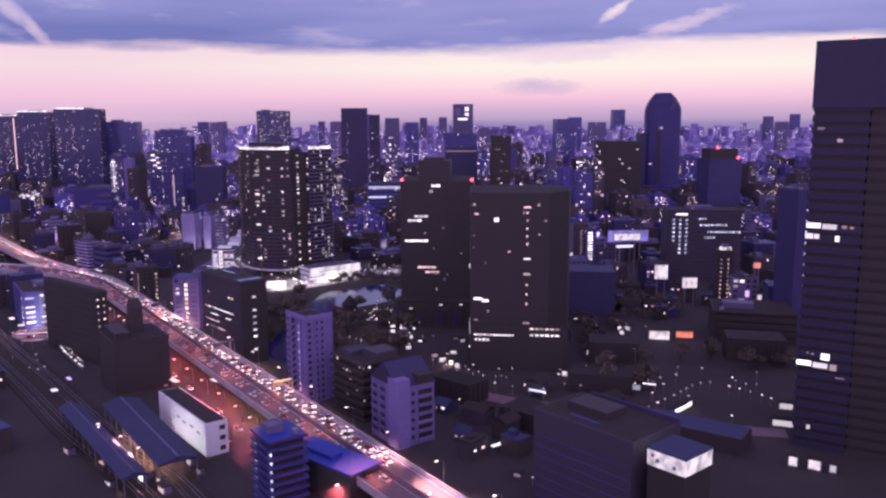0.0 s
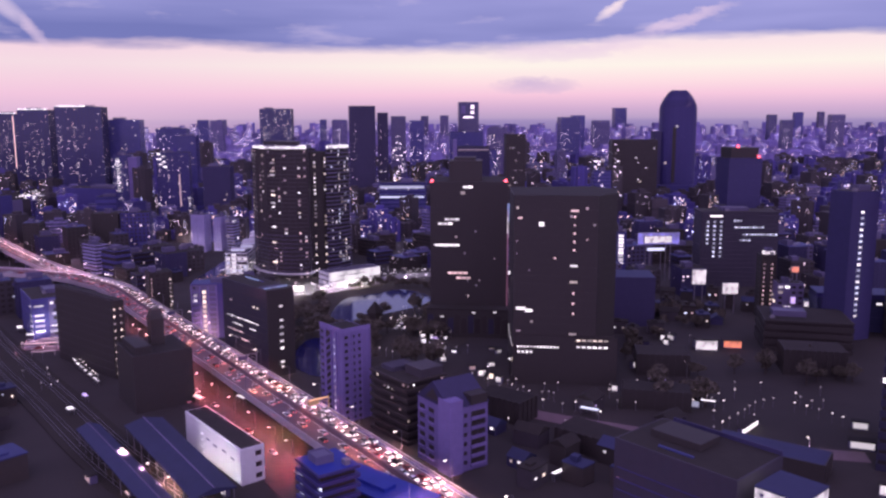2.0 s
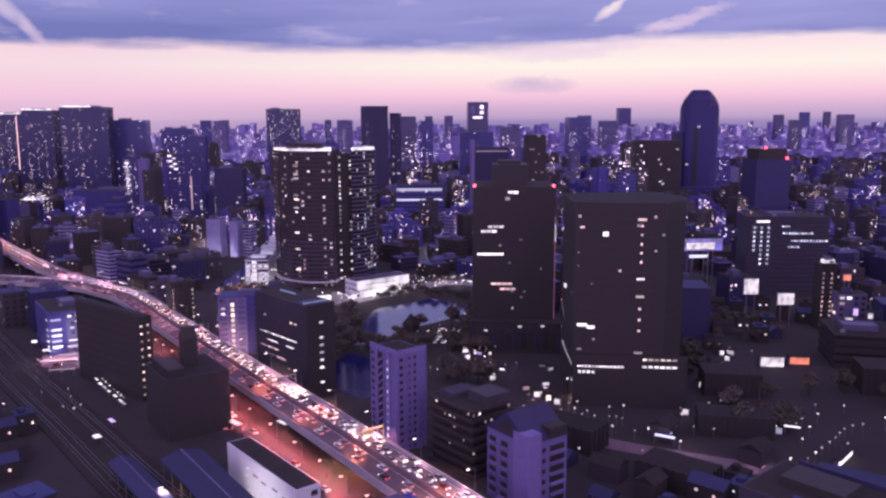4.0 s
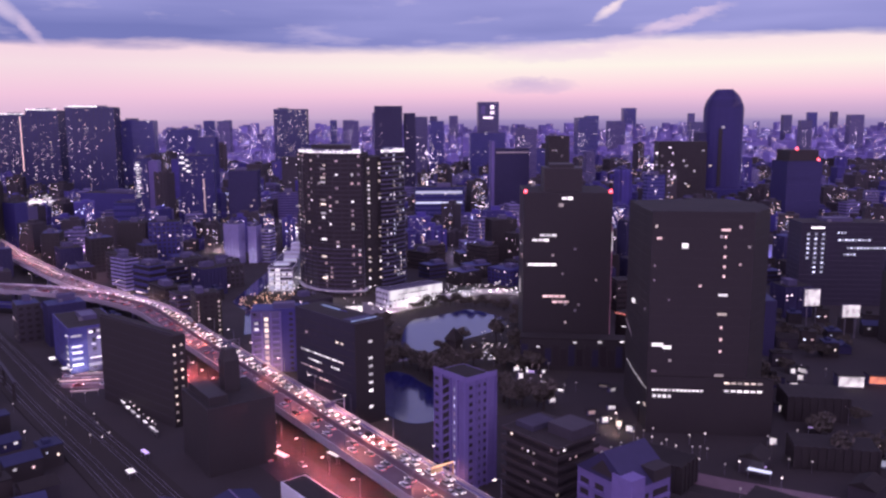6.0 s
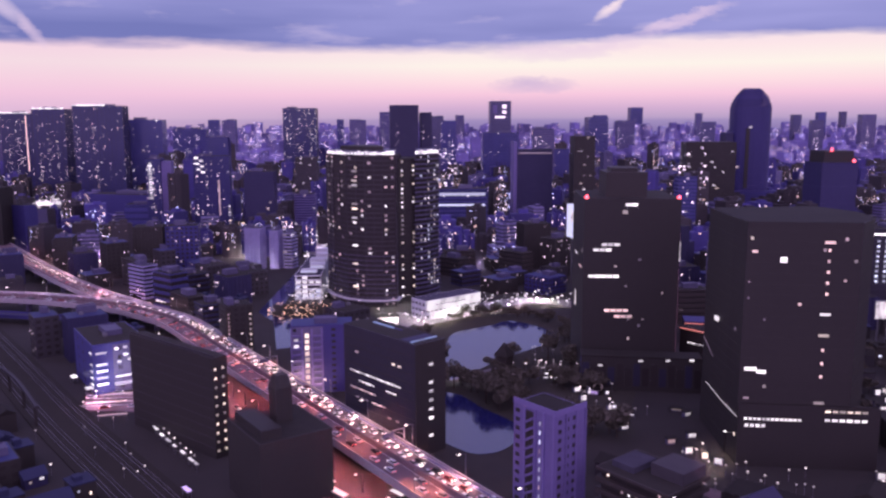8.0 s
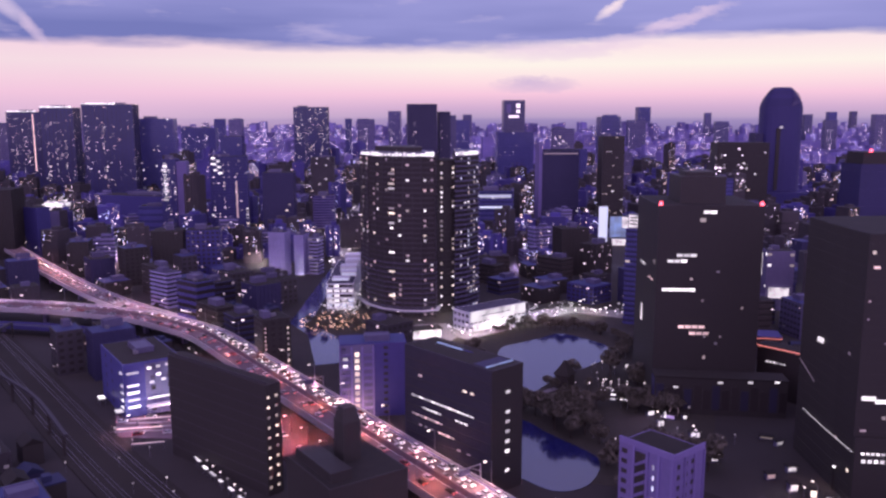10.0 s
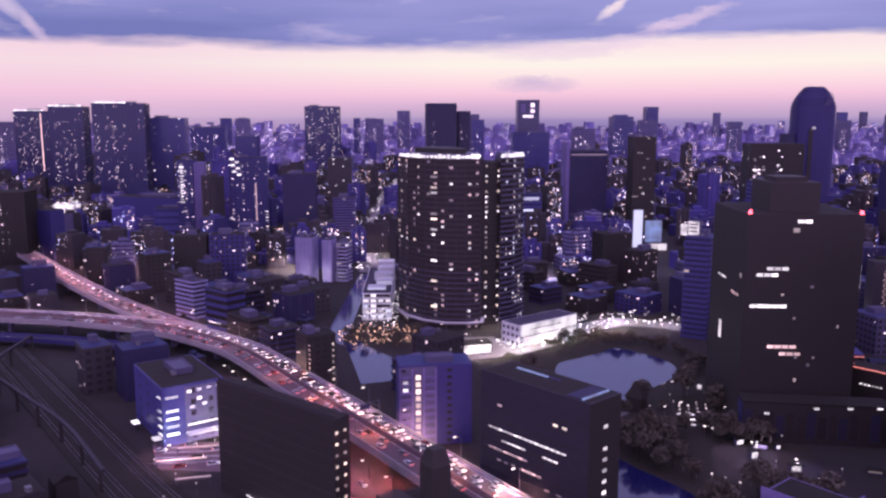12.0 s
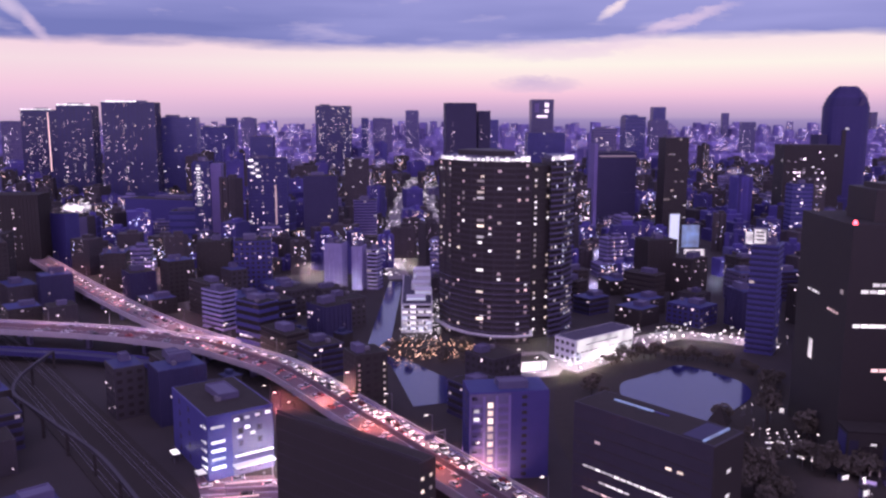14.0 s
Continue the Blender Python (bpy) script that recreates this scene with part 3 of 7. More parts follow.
def traffic():
    rng = random.Random(11)
    protos = [car(k, wheels=w, front=f, rear=r) for w, f, r in ((False, True, True), (False, True, False), (False, False, True), (False, False, False)) for k in ("car_white", "car_black", "car_silver", "car_red")]
    used = set()

    def put(k, m):
        if k in used:
            copy_thing(protos[k], m)
        else:
            used.add(k)
            protos[k].matrix_world = m

    def lane(line, o, gap, back, first, last, z=DECK + 0.01):
        pts, heads = line
        i = float(first)
        while True:
            i += gap * rng.uniform(0.8, 1.5)
            k = int(i)
            if k >= min(len(pts) - 1, last):
                break
            d = heads[k]
            q = pts[k].lerp(pts[k + 1], i - k) + Vector((d.y, -d.x)) * (o + rng.uniform(-0.3, 0.3))
            put(rng.choice([0, 0, 0, 0, 1, 2, 2, 3]) + (0 if q.y < 390 else 12 if q.x < -318 and q.y < 700 else 4 if back == 0 else 8), pose(q.x, q.y, z, 0, 0, math.degrees(math.atan2(-d.y, -d.x)) + back))

    lane(MAIN, 2.4, 1.2, 0, 36, 128)
    lane(MAIN, 5.6, 1.1, 0, 36, 128)
    lane(MAIN, 8.3, 3.0, 0, 36, 96)
    lane(MAIN, -3.0, 1.9, 180, 34, 128)
    lane(MAIN, -6.4, 2.1, 180, 34, 128)
    lane(SPUR, -2.5, 1.7, 180, 5, 50)
    lane(SPUR, 2.5, 1.5, 0, 5, 50)
    lane(ROAD, -4.5, 5.0, 180, 38, 90, 0.13)
    lane(ROAD, 4.0, 4.0, 0, 38, 90, 0.13)


traffic()


def sign_gantry(m, label, lit):
    """A cantilever sign over the outer lane: post, arm, panel."""
    b = thing("sign_gantry", m, label, "sign gantry")
    part("post", Shape().tube([(0, 0, 0), (0, 0, 4), (0, 0, 7.6)], 0.28, 0.22, 8), "gantry_paint" if lit else "steel", b)
    part("arm", Shape().tube([(0, 0, 7.4), (-4, 0, 7.5), (-9, 0, 7.4)], 0.2, 0.15, 8), "gantry_paint" if lit else "steel", b)
    part("brace", Shape().tube([(0, 0, 5.0), (-2.5, 0, 6.3), (-5, 0, 7.4)], 0.14, 0.12), "gantry_paint" if lit else "steel", b)
    part("sign_panel", Shape().box(-9, -4.5, -0.2, 0.0, 5.2, 7.1), "gantry_paint" if lit else "grey_panel", b)
    # a glowing strip is added in place of lamplight falling on the arm
    if lit:
        part("light_strip", Shape().box(-8.8, -0.4, -0.26, -0.21, 7.0, 7.5), "lit_amber", b, "glowing strip standing in for amber lamplight on the arm")
    return b


def edge_point(y, off=10.3):
    """A point on the far edge of the straight stretch."""
    s = (y - START.y) / U.y
    p = START + U * s + V * off
    return p


for y, lit, label in ((338, True, "yellow-lit cantilever sign gantry on the parapet"), (493, False, "grey steel cantilever sign gantry on the parapet"), (400, False, "grey steel cantilever sign gantry on the parapet")):
    p = edge_point(y)
    sign_gantry(pose(p.x, p.y, DECK - 1.5, 0, 0, 35.1), label, lit)

# ---------------------------------------------------------------- large towers
def prism_tower(name, poly, h, label, sh=3.2, wall="grey_panel", glass="dark_glass", solid=0.4, step=1.2,
                fins=0.0, share=0.1, mats=(WARM, WHITE), edges=None, pitch=3.6, wide=0.6, tall=0.5, seed=3, limit=290, category="tower block", columns=None, into=None, wall_name="wall"):
    """A tower over any outline, given in the world, anticlockwise. columns: how often each bay is lit, bay by bay."""
    rng = random.Random(seed)
    c = centre(poly)
    if into:
        c = Vector(into.location[:2])
    b = into or thing(name, pose(c.x, c.y, 0), label, category)
    loc = [(p[0] - c.x, p[1] - c.y) for p in poly]
    me, n, sh = storeys(loc, scaled(loc, -step), h, sh, solid, (wall, glass), wall_name)
    part(wall_name, me, None, b)
    m = len(loc)
    if fins:
        for i in range(m):
            p, q = Vector(loc[i]), Vector(loc[(i + 1) % m])
            k = max(1, int(round((q - p).length / fins)))
            for j in range(k):
                e = p.lerp(q, j / k)
                o = piece("pier", wall, b, (e.x, e.y, h / 2), (0.5, step * 1.3, h + 1))
                o.rotation_euler = (0, 0, math.atan2((q - p).y, (q - p).x))
    part("roof", Shape().prism(scaled(loc, -0.5), h + 0.91, h + 1.05), "roof_dark", b)
    made, bay = 0, 0
    inner = scaled(loc, -step + 0.10)
    for i in (edges if edges is not None else range(m)):
        p, q = Vector(inner[i]), Vector(inner[(i + 1) % m])
        k = max(1, int((q - p).length / pitch))
        for j in range(k):
            odds = columns[bay % len(columns)] if columns else share
            bay += 1
            for fl in range(n):
                if rng.random() < odds and made < limit:
                    made += 1
                    e = p.lerp(q, (j + 0.5) / k)
                    o = piece("window", rng.choice(mats), b, (e.x, e.y, (fl + solid + (1 - solid) / 2) * sh), ((q - p).length / k * wide, 0.14, sh * tall))
                    o.rotation_euler = (0, 0, math.atan2((q - p).y, (q - p).x))
    return b


# the curved block of flats with its white-lit crown
RES = [(-181, 706), (-174, 690), (-163, 677), (-150, 670), (-138, 669), (-129, 672), (-127, 700), (-145, 735), (-168, 732)]
RCORE = [(-131, 679), (-115.5, 688), (-112, 712), (-140, 722)]
RWING = [(-116.5, 684), (-108, 691), (-99, 706), (-104, 728), (-118, 722)]
res = prism_tower("apartment_tower", RES, 104, "tall dark curved apartment tower with balconies and white-lit crown", 3.2, "flat_panel", "dark_glass",
                  solid=0.36, step=0.25, fins=7.0, edges=range(0, 5), limit=230, category="apartment tower", mats=(WARM, PINK, WHITE, PINK, "lit_dim", "lit_dim"), pitch=4.2, wide=0.34, tall=0.40,
                  columns=(0.22, 0.30, 0.06, 0.30, 0.08, 0.24, 0.16, 0.06, 0.05, 0.16, 0.34, 0.20, 0.06, 0.36), wall_name="curved_wing")
prism_tower("", RCORE, 101, "", 3.2, "black_stone", "black_stone", solid=0.4, step=0.4, edges=(0,), limit=60, mats=(WARM, WARM, WHITE), pitch=3.6, wide=0.30, tall=0.42,
            columns=(0.02, 0.62, 0.05, 0.55, 0.03), into=res, wall_name="recessed_core", seed=12)
prism_tower("", RWING, 104, "", 3.2, "grey_panel", "dark_glass", solid=0.30, step=1.0, fins=0.0, edges=(0, 1), limit=80, mats=(WHITE, COOL, WARM, WHITE), pitch=3.4, wide=0.30, tall=0.40,
            columns=(0.06, 0.30, 0.10, 0.36, 0.12, 0.42, 0.2), into=res, wall_name="balcony_wing", seed=13)
rc = Vector(res.location[:2])
rng_r = random.Random(41)
loc = [(p[0] - rc.x, p[1] - rc.y) for p in RES]
wloc = [(p[0] - rc.x, p[1] - rc.y) for p in RWING]
for poly, edges in ((loc, range(0, 5)), (wloc, (0, 1))):
    part("crown_frame", Shape().prism(scaled(poly, -3.0), 104.9, 107.6), "grey_panel", res)
    rim = scaled(poly, -1.0)
    for i in edges:
        p, q = Vector(rim[i]), Vector(rim[i + 1])
        k = max(2, int((q - p).length / 2.6))
        for j in range(k):
            e = p.lerp(q, (j + 0.5) / k)
            o = piece("crown_panel", "crown_white", res, (e.x, e.y, 105.9 + 0.3 * rng_r.random()), ((q - p).length / k * rng_r.uniform(0.55, 0.92), 0.3, rng_r.choice((1.4, 1.9, 2.2, 3.4))))
            o.rotation_euler = (0, 0, math.atan2((q - p).y, (q - p).x))
part("machine_room", Shape().prism(scaled(loc, -12), 107.6, 110.6), "black_stone", res)
# the stack of wide lit lounges, and pale balcony slabs on the lowest storeys
p, q = Vector(scaled(loc, 0.05)[2]), Vector(scaled(loc, 0.05)[3])
for k in range(31):
    if rng_r.random() < 0.42:
        e = p.lerp(q, 0.42)
        o = piece("window", rng_r.choice((PINK, WARM, WHITE)), res, (e.x, e.y, 4.4 + k * 3.2), (rng_r.choice((2.4, 4.2, 4.2)), 0.3, 1.3))
        o.rotation_euler = (0, 0, math.atan2((q - p).y, (q - p).x))
for k in range(1, 12):
    part("balcony_slab", Shape().prism(scaled(loc, 0.35), k * 3.25 - 0.14, k * 3.25 + 0.14), "grey_panel", res)
    part("balcony_slab", Shape().prism(scaled(wloc, 0.35), k * 3.25 - 0.14, k * 3.25 + 0.14), "grey_panel", res)
part("base_canopy", Shape().prism(scaled(loc, 3.0), 4.6, 5.2), "paint_white", res, "pale canopy round the foot of the tower")

# the twin dark office towers
tower_a = building("office_tower", (-29, 508.5), -3, 46, 48, 90, "black stone office tower with a few lit storeys and red beacons", "plain", 3.9, "black_stone",
                   "black_stone", share=0.006, mats=(WHITE, WARM), seed=5, pent=False, category="office tower", bays={})
speckle(tower_a, 46, 8, 86, 9, "lit_faint", -0.02, (0.6, 1.4))
part("penthouse", Shape().box(11, 31, 8, 32, 90.9, 103), "black_stone", tower_a)
part("lift_tower", Shape().box(14, 27, 12, 26, 103, 105), "black_stone", tower_a)
for x in (1, 45):
    part("beacon", Shape().tube([(x, 1, 90.9), (x, 1, 92.4)], 0.9, 0.6, 8), "beacon", tower_a, "red warning beacon")
for z, x0, n, mat in ((88, 21, 2, WHITE), (68.6, 10, 3, WHITE), (66, 6, 3, WHITE), (53, 4, 5, WHITE), (36, 12, 4, PINK), (33, 17, 3, PINK)):
    strip(tower_a, mat, x0, n, 3.0, z, 2.6, 1.3, deep=-0.02)
piece("sign_face", "sign_white", tower_a, (-0.05, 30, 36), (0.2, 3.4, 8))
strip(tower_a, PINK, 8, 4, 2.6, 56, 1.6, 0.9, "l", -0.02)
strip(tower_a, WHITE, 26, 5, 2.4, 60, 1.6, 0.9, "l", -0.02)
hall_r = thing("red_edged_hall", pose(43, 577, 0, 0, 0, -12), "low dark hall outlined with red neon tubes", "hall")
part("wall", Shape().box(0, 14.8, 0, 14, 0, 12.4), "night_panel", hall_r)
part("roof", Shape().box(-0.3, 15.1, -0.3, 14.3, 12.4, 12.8), "indigo_panel", hall_r)
for z in (8.4, 11.6):
    part("neon_tube", Shape().box(0, 15.0, -0.4, -0.05, z, z + 0.3), "neon_red", hall_r, "glowing red neon tube")
    part("neon_tube", Shape().box(14.85, 15.2, -0.04, 5.5, z, z + 0.3), "neon_red", hall_r, "glowing red neon tube")
# added glowing post: stands in for the rosy light in the gap between the towers
mast_r = thing("lit_mast", pose(20, 506, 0), "slim glowing post for the gap's rosy light, with white lit box", "mast")
part("post", Shape().box(-3.2, -2.4, 2, 3, 0, 74), "rose_gap_glow", mast_r)
part("light_box", Shape().box(-3.4, -2.2, 1.6, 1.99, 60, 70), "sign_white", mast_r)
annex = building("office_annex", (23.5, 521), -48, 21, 9, 23.4, "black office annex with a red neon roof edge", "plain", 3.6, "black_stone", "dark_glass", share=0.0, bays={}, pent=False)
part("neon_tube", Shape().box(0, 21, -0.4, -0.05, 23.6, 24.0), "neon_red", annex, "glowing red neon tube")
strip(annex, WHITE, 5, 6, 1.6, 17, 1.0, 0.6, deep=-0.05)
glowing = building("corner_shop_tower", (94, 690), -8, 18, 14, 40, "violet tower behind a large bright white sign", "plain", 3.6, "concrete", "dark_glass", share=0.05, bays={})
part("sign_face", Shape().box(2, 15, -1.4, -0.5, 9, 16), "sign_white", glowing, "large bright white sign")
part("sign_face", Shape().box(12, 18, -1.4, -0.5, 0.8, 3.4), "sign_white", glowing, "small white lit sign")

stair = building("stair_tower", (104, 657), -8, 13, 12, 44, "dark tower with one column of lit stair landings", "plain", 3.6, "night_panel", "dark_glass", share=0.03, bays={}, pent=False)
beads = Shape()
for k in range(16):
    beads.box(5.4 + 0.9 * (k % 2), 6.6 + 0.9 * (k % 2), -0.3, -0.02, 13 + k * 1.75, 13.8 + k * 1.75)
part("stair_light", beads, "lit_pink", stair, "zigzag column of lit stair landings")

B = [(12.6, 424), (12.4, 409.6), (52, 405), (64, 420), (68, 440), (60, 462), (14.2, 457)]
tower_b = prism_tower("office_tower", B, 91, "black faceted office tower with one lit window column", 3.9, "black_stone", "black_stone", solid=0.5, step=0.12,
                      share=0.012, mats=(WARM, PINK, "lit_dim", "lit_dim", "lit_dim"), edges=(0, 1, 2), category="office tower", seed=9, wide=0.3, tall=0.28)
bc = centre(B)
for z, mat in ((84.8, PINK), (82, PINK), (58.4, WHITE), (50.5, WARM), (24.9, WARM), (78, PINK), (74, PINK), (70, PINK), (66, PINK), (45, PINK), (40, PINK), (35, PINK)):
    o = piece("window", mat, tower_b, (41 - bc.x, 406.28 - bc.y, z), (3.6 if z in (84.8, 58.4, 50.5, 24.9) else 0.9, 0.2, 1.0))
    o.rotation_euler = (0, 0, -0.1185)
for x, z, w, hh, mat in ((16.2, 37.2, 4.4, 1.4, WHITE), (20.0, 36.2, 3.4, 1.3, WHITE), (15.2, 26.0, 2.0, 0.8, "lit_dim"), (25.5, 78.3, 2.4, 2.0, WHITE), (15.4, 81.2, 2.0, 0.9, PINK), (32.0, 62.0, 1.0, 0.9, PINK), (20.0, 56.0, 0.8, 0.7, "lit_dim"),
                         (14.0, 70.0, 0.7, 0.7, "lit_dim"), (14.0, 64.0, 0.7, 0.7, "lit_dim"), (47.0, 71.0, 0.9, 0.8, PINK)):
    o = piece("window", mat, tower_b, (x - bc.x, 409.94 - 0.119 * (x - 10) - bc.y, z), (w, 0.2, hh))
    o.rotation_euler = (0, 0, -0.1185)
part("light_line", Shape().tube([(13.95 - bc.x, 456 - bc.y, 37), (13.75 - bc.x, 449 - bc.y, 34.5), (13.5 - bc.x, 442 - bc.y, 32)], 0.16, 0.16), "lit_dim", tower_b, "thin white lit line down the side wall")
part("light_line", Shape().tube([(13.7 - bc.x, 450 - bc.y, 18.9), (12.5 - bc.x, 430 - bc.y, 18.8), (12.2 - bc.x, 409.4 - bc.y, 18.6)], 0.15, 0.15), "lit_white", tower_b, "thin white lit line along the side wall")
part("lamp", Shape().box(12.5 - bc.x, 13.3 - bc.x, 436.5 - bc.y, 440 - bc.y, 48.4, 50), "lit_white", tower_b, "white lit side window")
pod = thing("podium", pose(12.3, 407.9, 0, 0, 0, -6.67), "low dark podium with rows of small white lights", "podium building")
part("wall", Shape().box(0, 50, 0, 1.6, 0, 24), "black_stone", pod)
part("roof", Shape().box(0.4, 49.6, 0.3, 1.5, 24, 24.3), "roof_dark", pod)
strip(pod, WHITE, 2.6, 13, 1.6, 18.6, 1.1, 0.8, deep=-0.02)
strip(pod, WARM, 31.6, 6, 2.6, 22.3, 1.9, 0.8, deep=-0.02)
strip(pod, WHITE, 31.6, 6, 2.6, 19.0, 1.9, 0.9, deep=-0.02)
strip(pod, WHITE, 3, 4, 2.0, 16.0, 1.3, 1.2, deep=-0.02)

# the tower that leaves the view first
rt = building("office_tower", (137, 307), -32, 19.5, 44, 131, "tall navy office tower with banded storeys and plain crown", "slab", 4.1, "night_blue", "dark_glass",
              share=0.0, pent=False, seed=4, category="office tower")
part("dark_wing", storeys([(19.55, 0.5), (46, 0.5), (46, 44), (19.55, 44)], [(19.6, 1.0), (45.5, 1.0), (45.5, 43.5), (19.6, 43.5)], 131, 4.1, 0.6, ("black_stone", "dark_glass"), "dark_wing")[0], None, rt)
part("crown", Shape().box(-0.3, 46.3, -0.3, 44.3, 132.0, 156.5), "night_blue", rt)
part("aerial", Shape().tube([(30, 10, 156.5), (30, 10, 166)], 0.25, 0.1), "steel", rt)
part("beacon", Shape().tube([(12, 1, 156.5), (12, 1, 157.6)], 0.6, 0.4, 8), "beacon", rt, "red warning beacon")
for x, z, w, h2, mat in ((0.4, 88.2, 4.9, 1.9, WHITE), (5.9, 88.0, 5.0, 1.9, WHITE), (12.6, 88.2, 1.7, 1.0, "lit_dim"), (15.4, 88.0, 1.2, 0.8, "lit_dim"), (0.2, 84.1, 2.8, 1.9, WHITE), (3.3, 84.1, 1.8, 1.8, WHITE), (10.6, 83.6, 1.4, 2.2, WHITE),
                         (0.1, 34.3, 5.2, 1.9, WHITE), (5.9, 34.0, 5.2, 2.0, WHITE), (11.9, 33.8, 2.4, 2.4, WARM), (8.6, 37.6, 3.0, 2.5, WHITE), (3.4, 38.4, 0.8, 0.7, "lit_dim"), (5.2, 38.2, 0.8, 0.7, "lit_dim"), (5.2, 8.6, 1.2, 1.6, WHITE), (14.2, 30.0, 3.0, 0.5, "lit_dim"),
                         (2.0, 124.6, 2.4, 0.9, "lit_dim"), (9.0, 120.2, 1.8, 1.2, "lit_dim")):
    piece("window", mat, rt, (x + w / 2, -0.02, z), (w, 0.14, h2))

lc = building("blue_tower", (209, 480), 20, 20, 16, 86, "plain indigo tower with one column of lit stair windows", "plain", 3.6, "stair_panel", "dark_glass", share=0.0, bays={}, category="office tower")
for k in range(19):
    piece("window", COOL if k % 3 else WHITE, lc, (8.2, -0.06, 75 - k * 3.35), (2.2, 0.14, 1.3))
building("dark_tower", (238, 478), -10, 24, 20, 96, "dark unlit tower with a few lit windows", "slab", 3.6, "night_panel", "night_panel", share=0.03, faces="f", category="office tower", pent=False)
lbk = building("low_block", (206, 508), -12, 50, 22, 22, "indigo low block with a plain pale parapet", "slab", 5.5, "shed_roof", "shed_roof", "roof_blue", share=0.0, pent=False)
part("parapet", Shape().box(-0.4, 50.4, -0.5, -0.05, 20.5, 23.2), "indigo_panel", lbk)
strip(lbk, WHITE, 21, 3, 7.0, 17.5, 3.2, 1.3, deep=-0.1)

# ---------------------------------------------------------------- blocks along the expressway
off = building("office_building", (-138.9, 449.0), -48, 46, 15.3, 44, "dark office block with short rows of lit windows", "plain", 3.9, "office_panel", "dark_glass", share=0.0, pent=False, bays={})
part("end_wall", Shape().box(46.0, 46.3, 0, 15.3, 0, 44.9), "black_stone", off)
for k in range(1, 12):
    part("storey_joint", Shape().box(0.5, 45.5, -0.12, -0.01, k * 3.58 + 0.5, k * 3.58 + 0.75), "black_stone", off)
for z, x0, n, gap, mat in ((26.0, 5, 15, 2.25, WHITE), (22.4, 11, 5, 2.2, WHITE), (22.4, 29, 3, 2.2, WHITE), (18.9, 5, 8, 2.2, "lit_dim"), (18.9, 12, 4, 2.2, PINK), (15.3, 9, 3, 3.2, "lit_dim"), (15.3, 20, 4, 2.2, PINK), (34.5, 33, 2, 3.6, WARM), (34.5, 9, 1, 2, "lit_dim"), (11.7, 30, 2, 5, "lit_dim")):
    strip(off, mat, x0, n, gap, z, 1.8, 0.75, deep=-0.05)
for z in (36.1, 28.9, 25.4, 21.8, 18.2, 14.6, 7.5):
    piece("window", WHITE, off, (46.32, 7.75, z), (0.12, 2.0, 1.1))
part("skylight", Shape().box(7.5, 21, 9.6, 10.4, 44.95, 45.3), "sign_blue", off)
part("skylight", Shape().box(21.5, 26, 10.0, 10.5, 44.95, 45.2), "indigo_panel", off)
part("skylight", Shape().box(42.1, 42.8, 1, 14, 44.95, 45.4), "sign_blue", off)
part("roof_deck", Shape().box(36, 41.8, 1.2, 13.8, 44.95, 45.1), "navy_panel", off)

slab = building("office_building", (-229.5, 451.5), -39, 58, 6.5, 39, "black slab office block with lit stairwell windows", "plain", 3.6, "black_stone", "dark_glass", share=0.0, faces="f", pent=False, bays={})
for k in range(1, 10):
    part("storey_joint", Shape().box(0.3, 57.7, -0.1, -0.01, k * 3.9, k * 3.9 + 0.2), "night_panel", slab)
for k in range(10):
    for y in (1.1, 4.5):
        piece("window", WARM, slab, (58.03, y, 3 + k * 3.6), (0.14, 1.0, 0.85))
part("roof_rail", Shape().box(0, 58, 0.6, 0.75, 39.9, 40.9), "night_panel", slab)

blue = building("blue_office", (-285, 520.7), HW, 40, 25, 23.5, "blue-grey mid-rise office with brightly lit corner windows", "plain", 4.6, "blue_panel", "dark_glass", "roof_dark", share=0.0, bays={"f": (2, 5), "r": (3, 5)})
for z in (20.0, 14.4, 11.2, 8.0, 4.8):
    piece("window", WHITE, blue, (37.8, -0.06, z), (2.4, 0.14, 0.9))
    piece("window", WHITE, blue, (34.6, -0.06, z - 0.4), (0.9, 0.14, 0.8))
    piece("window", WHITE, blue, (40.06, 4.0, z), (0.14, 5.0, 0.95))
for y, z in ((11, 21.2), (15, 21.4), (19, 21.6), (23, 21.8), (15, 17.8), (17, 15.2), (12, 14.6)):
    piece("window", WHITE, blue, (40.06, y, z), (0.14, 1.9, 1.1))
# thin paler sheet on the wall: the floodlight on this bay, put into colour
part("side_bay", Shape().box(40.0, 40.04, 9.2, 24.8, 0, 23.4), "concrete", blue, "pale violet sheet painting floodlight onto the bay")
part("light_ledge", Shape().box(40.04, 40.5, 10, 24.6, 7.2, 7.8), "lit_white", blue, "white lit ledge")
part("entrance_canopy", Shape().box(40.1, 44, 9, 24, 4.2, 4.8), "paint_white", blue, "floodlit white entrance canopy")

wh = building("apartment_block", (-75, 368.5), -50.5, 18, 14, 38.5, "violet tiled apartment tower with a zigzag outside stair", "plain", 3.0, "pale_tile", "dark_glass", "roof_dark", share=0.0, pent=False, bays={"f": (0,), "r": (0, 1, 2)})
# dark strip laid on the wall paints the shaded depth behind the flights
part("stair_shaft", Shape().box(5.6, 9.2, -0.35, -0.01, 0, 38.4), "black_stone", wh, "dark backing strip painting the shade behind the open stair")
part("parapet", Shape().box(0, 18, -0.2, 0.15, 39.4, 41.2), "pale_tile", wh)
part("parapet", Shape().box(17.85, 18.2, 0.16, 14, 39.4, 41.2), "pale_tile", wh)
for x in (5.2, 9.6, 13.4, 17.6):
    piece("pilaster", "pale_tile", wh, (x, -0.3, 19.7), (0.7, 0.6, 39.4))
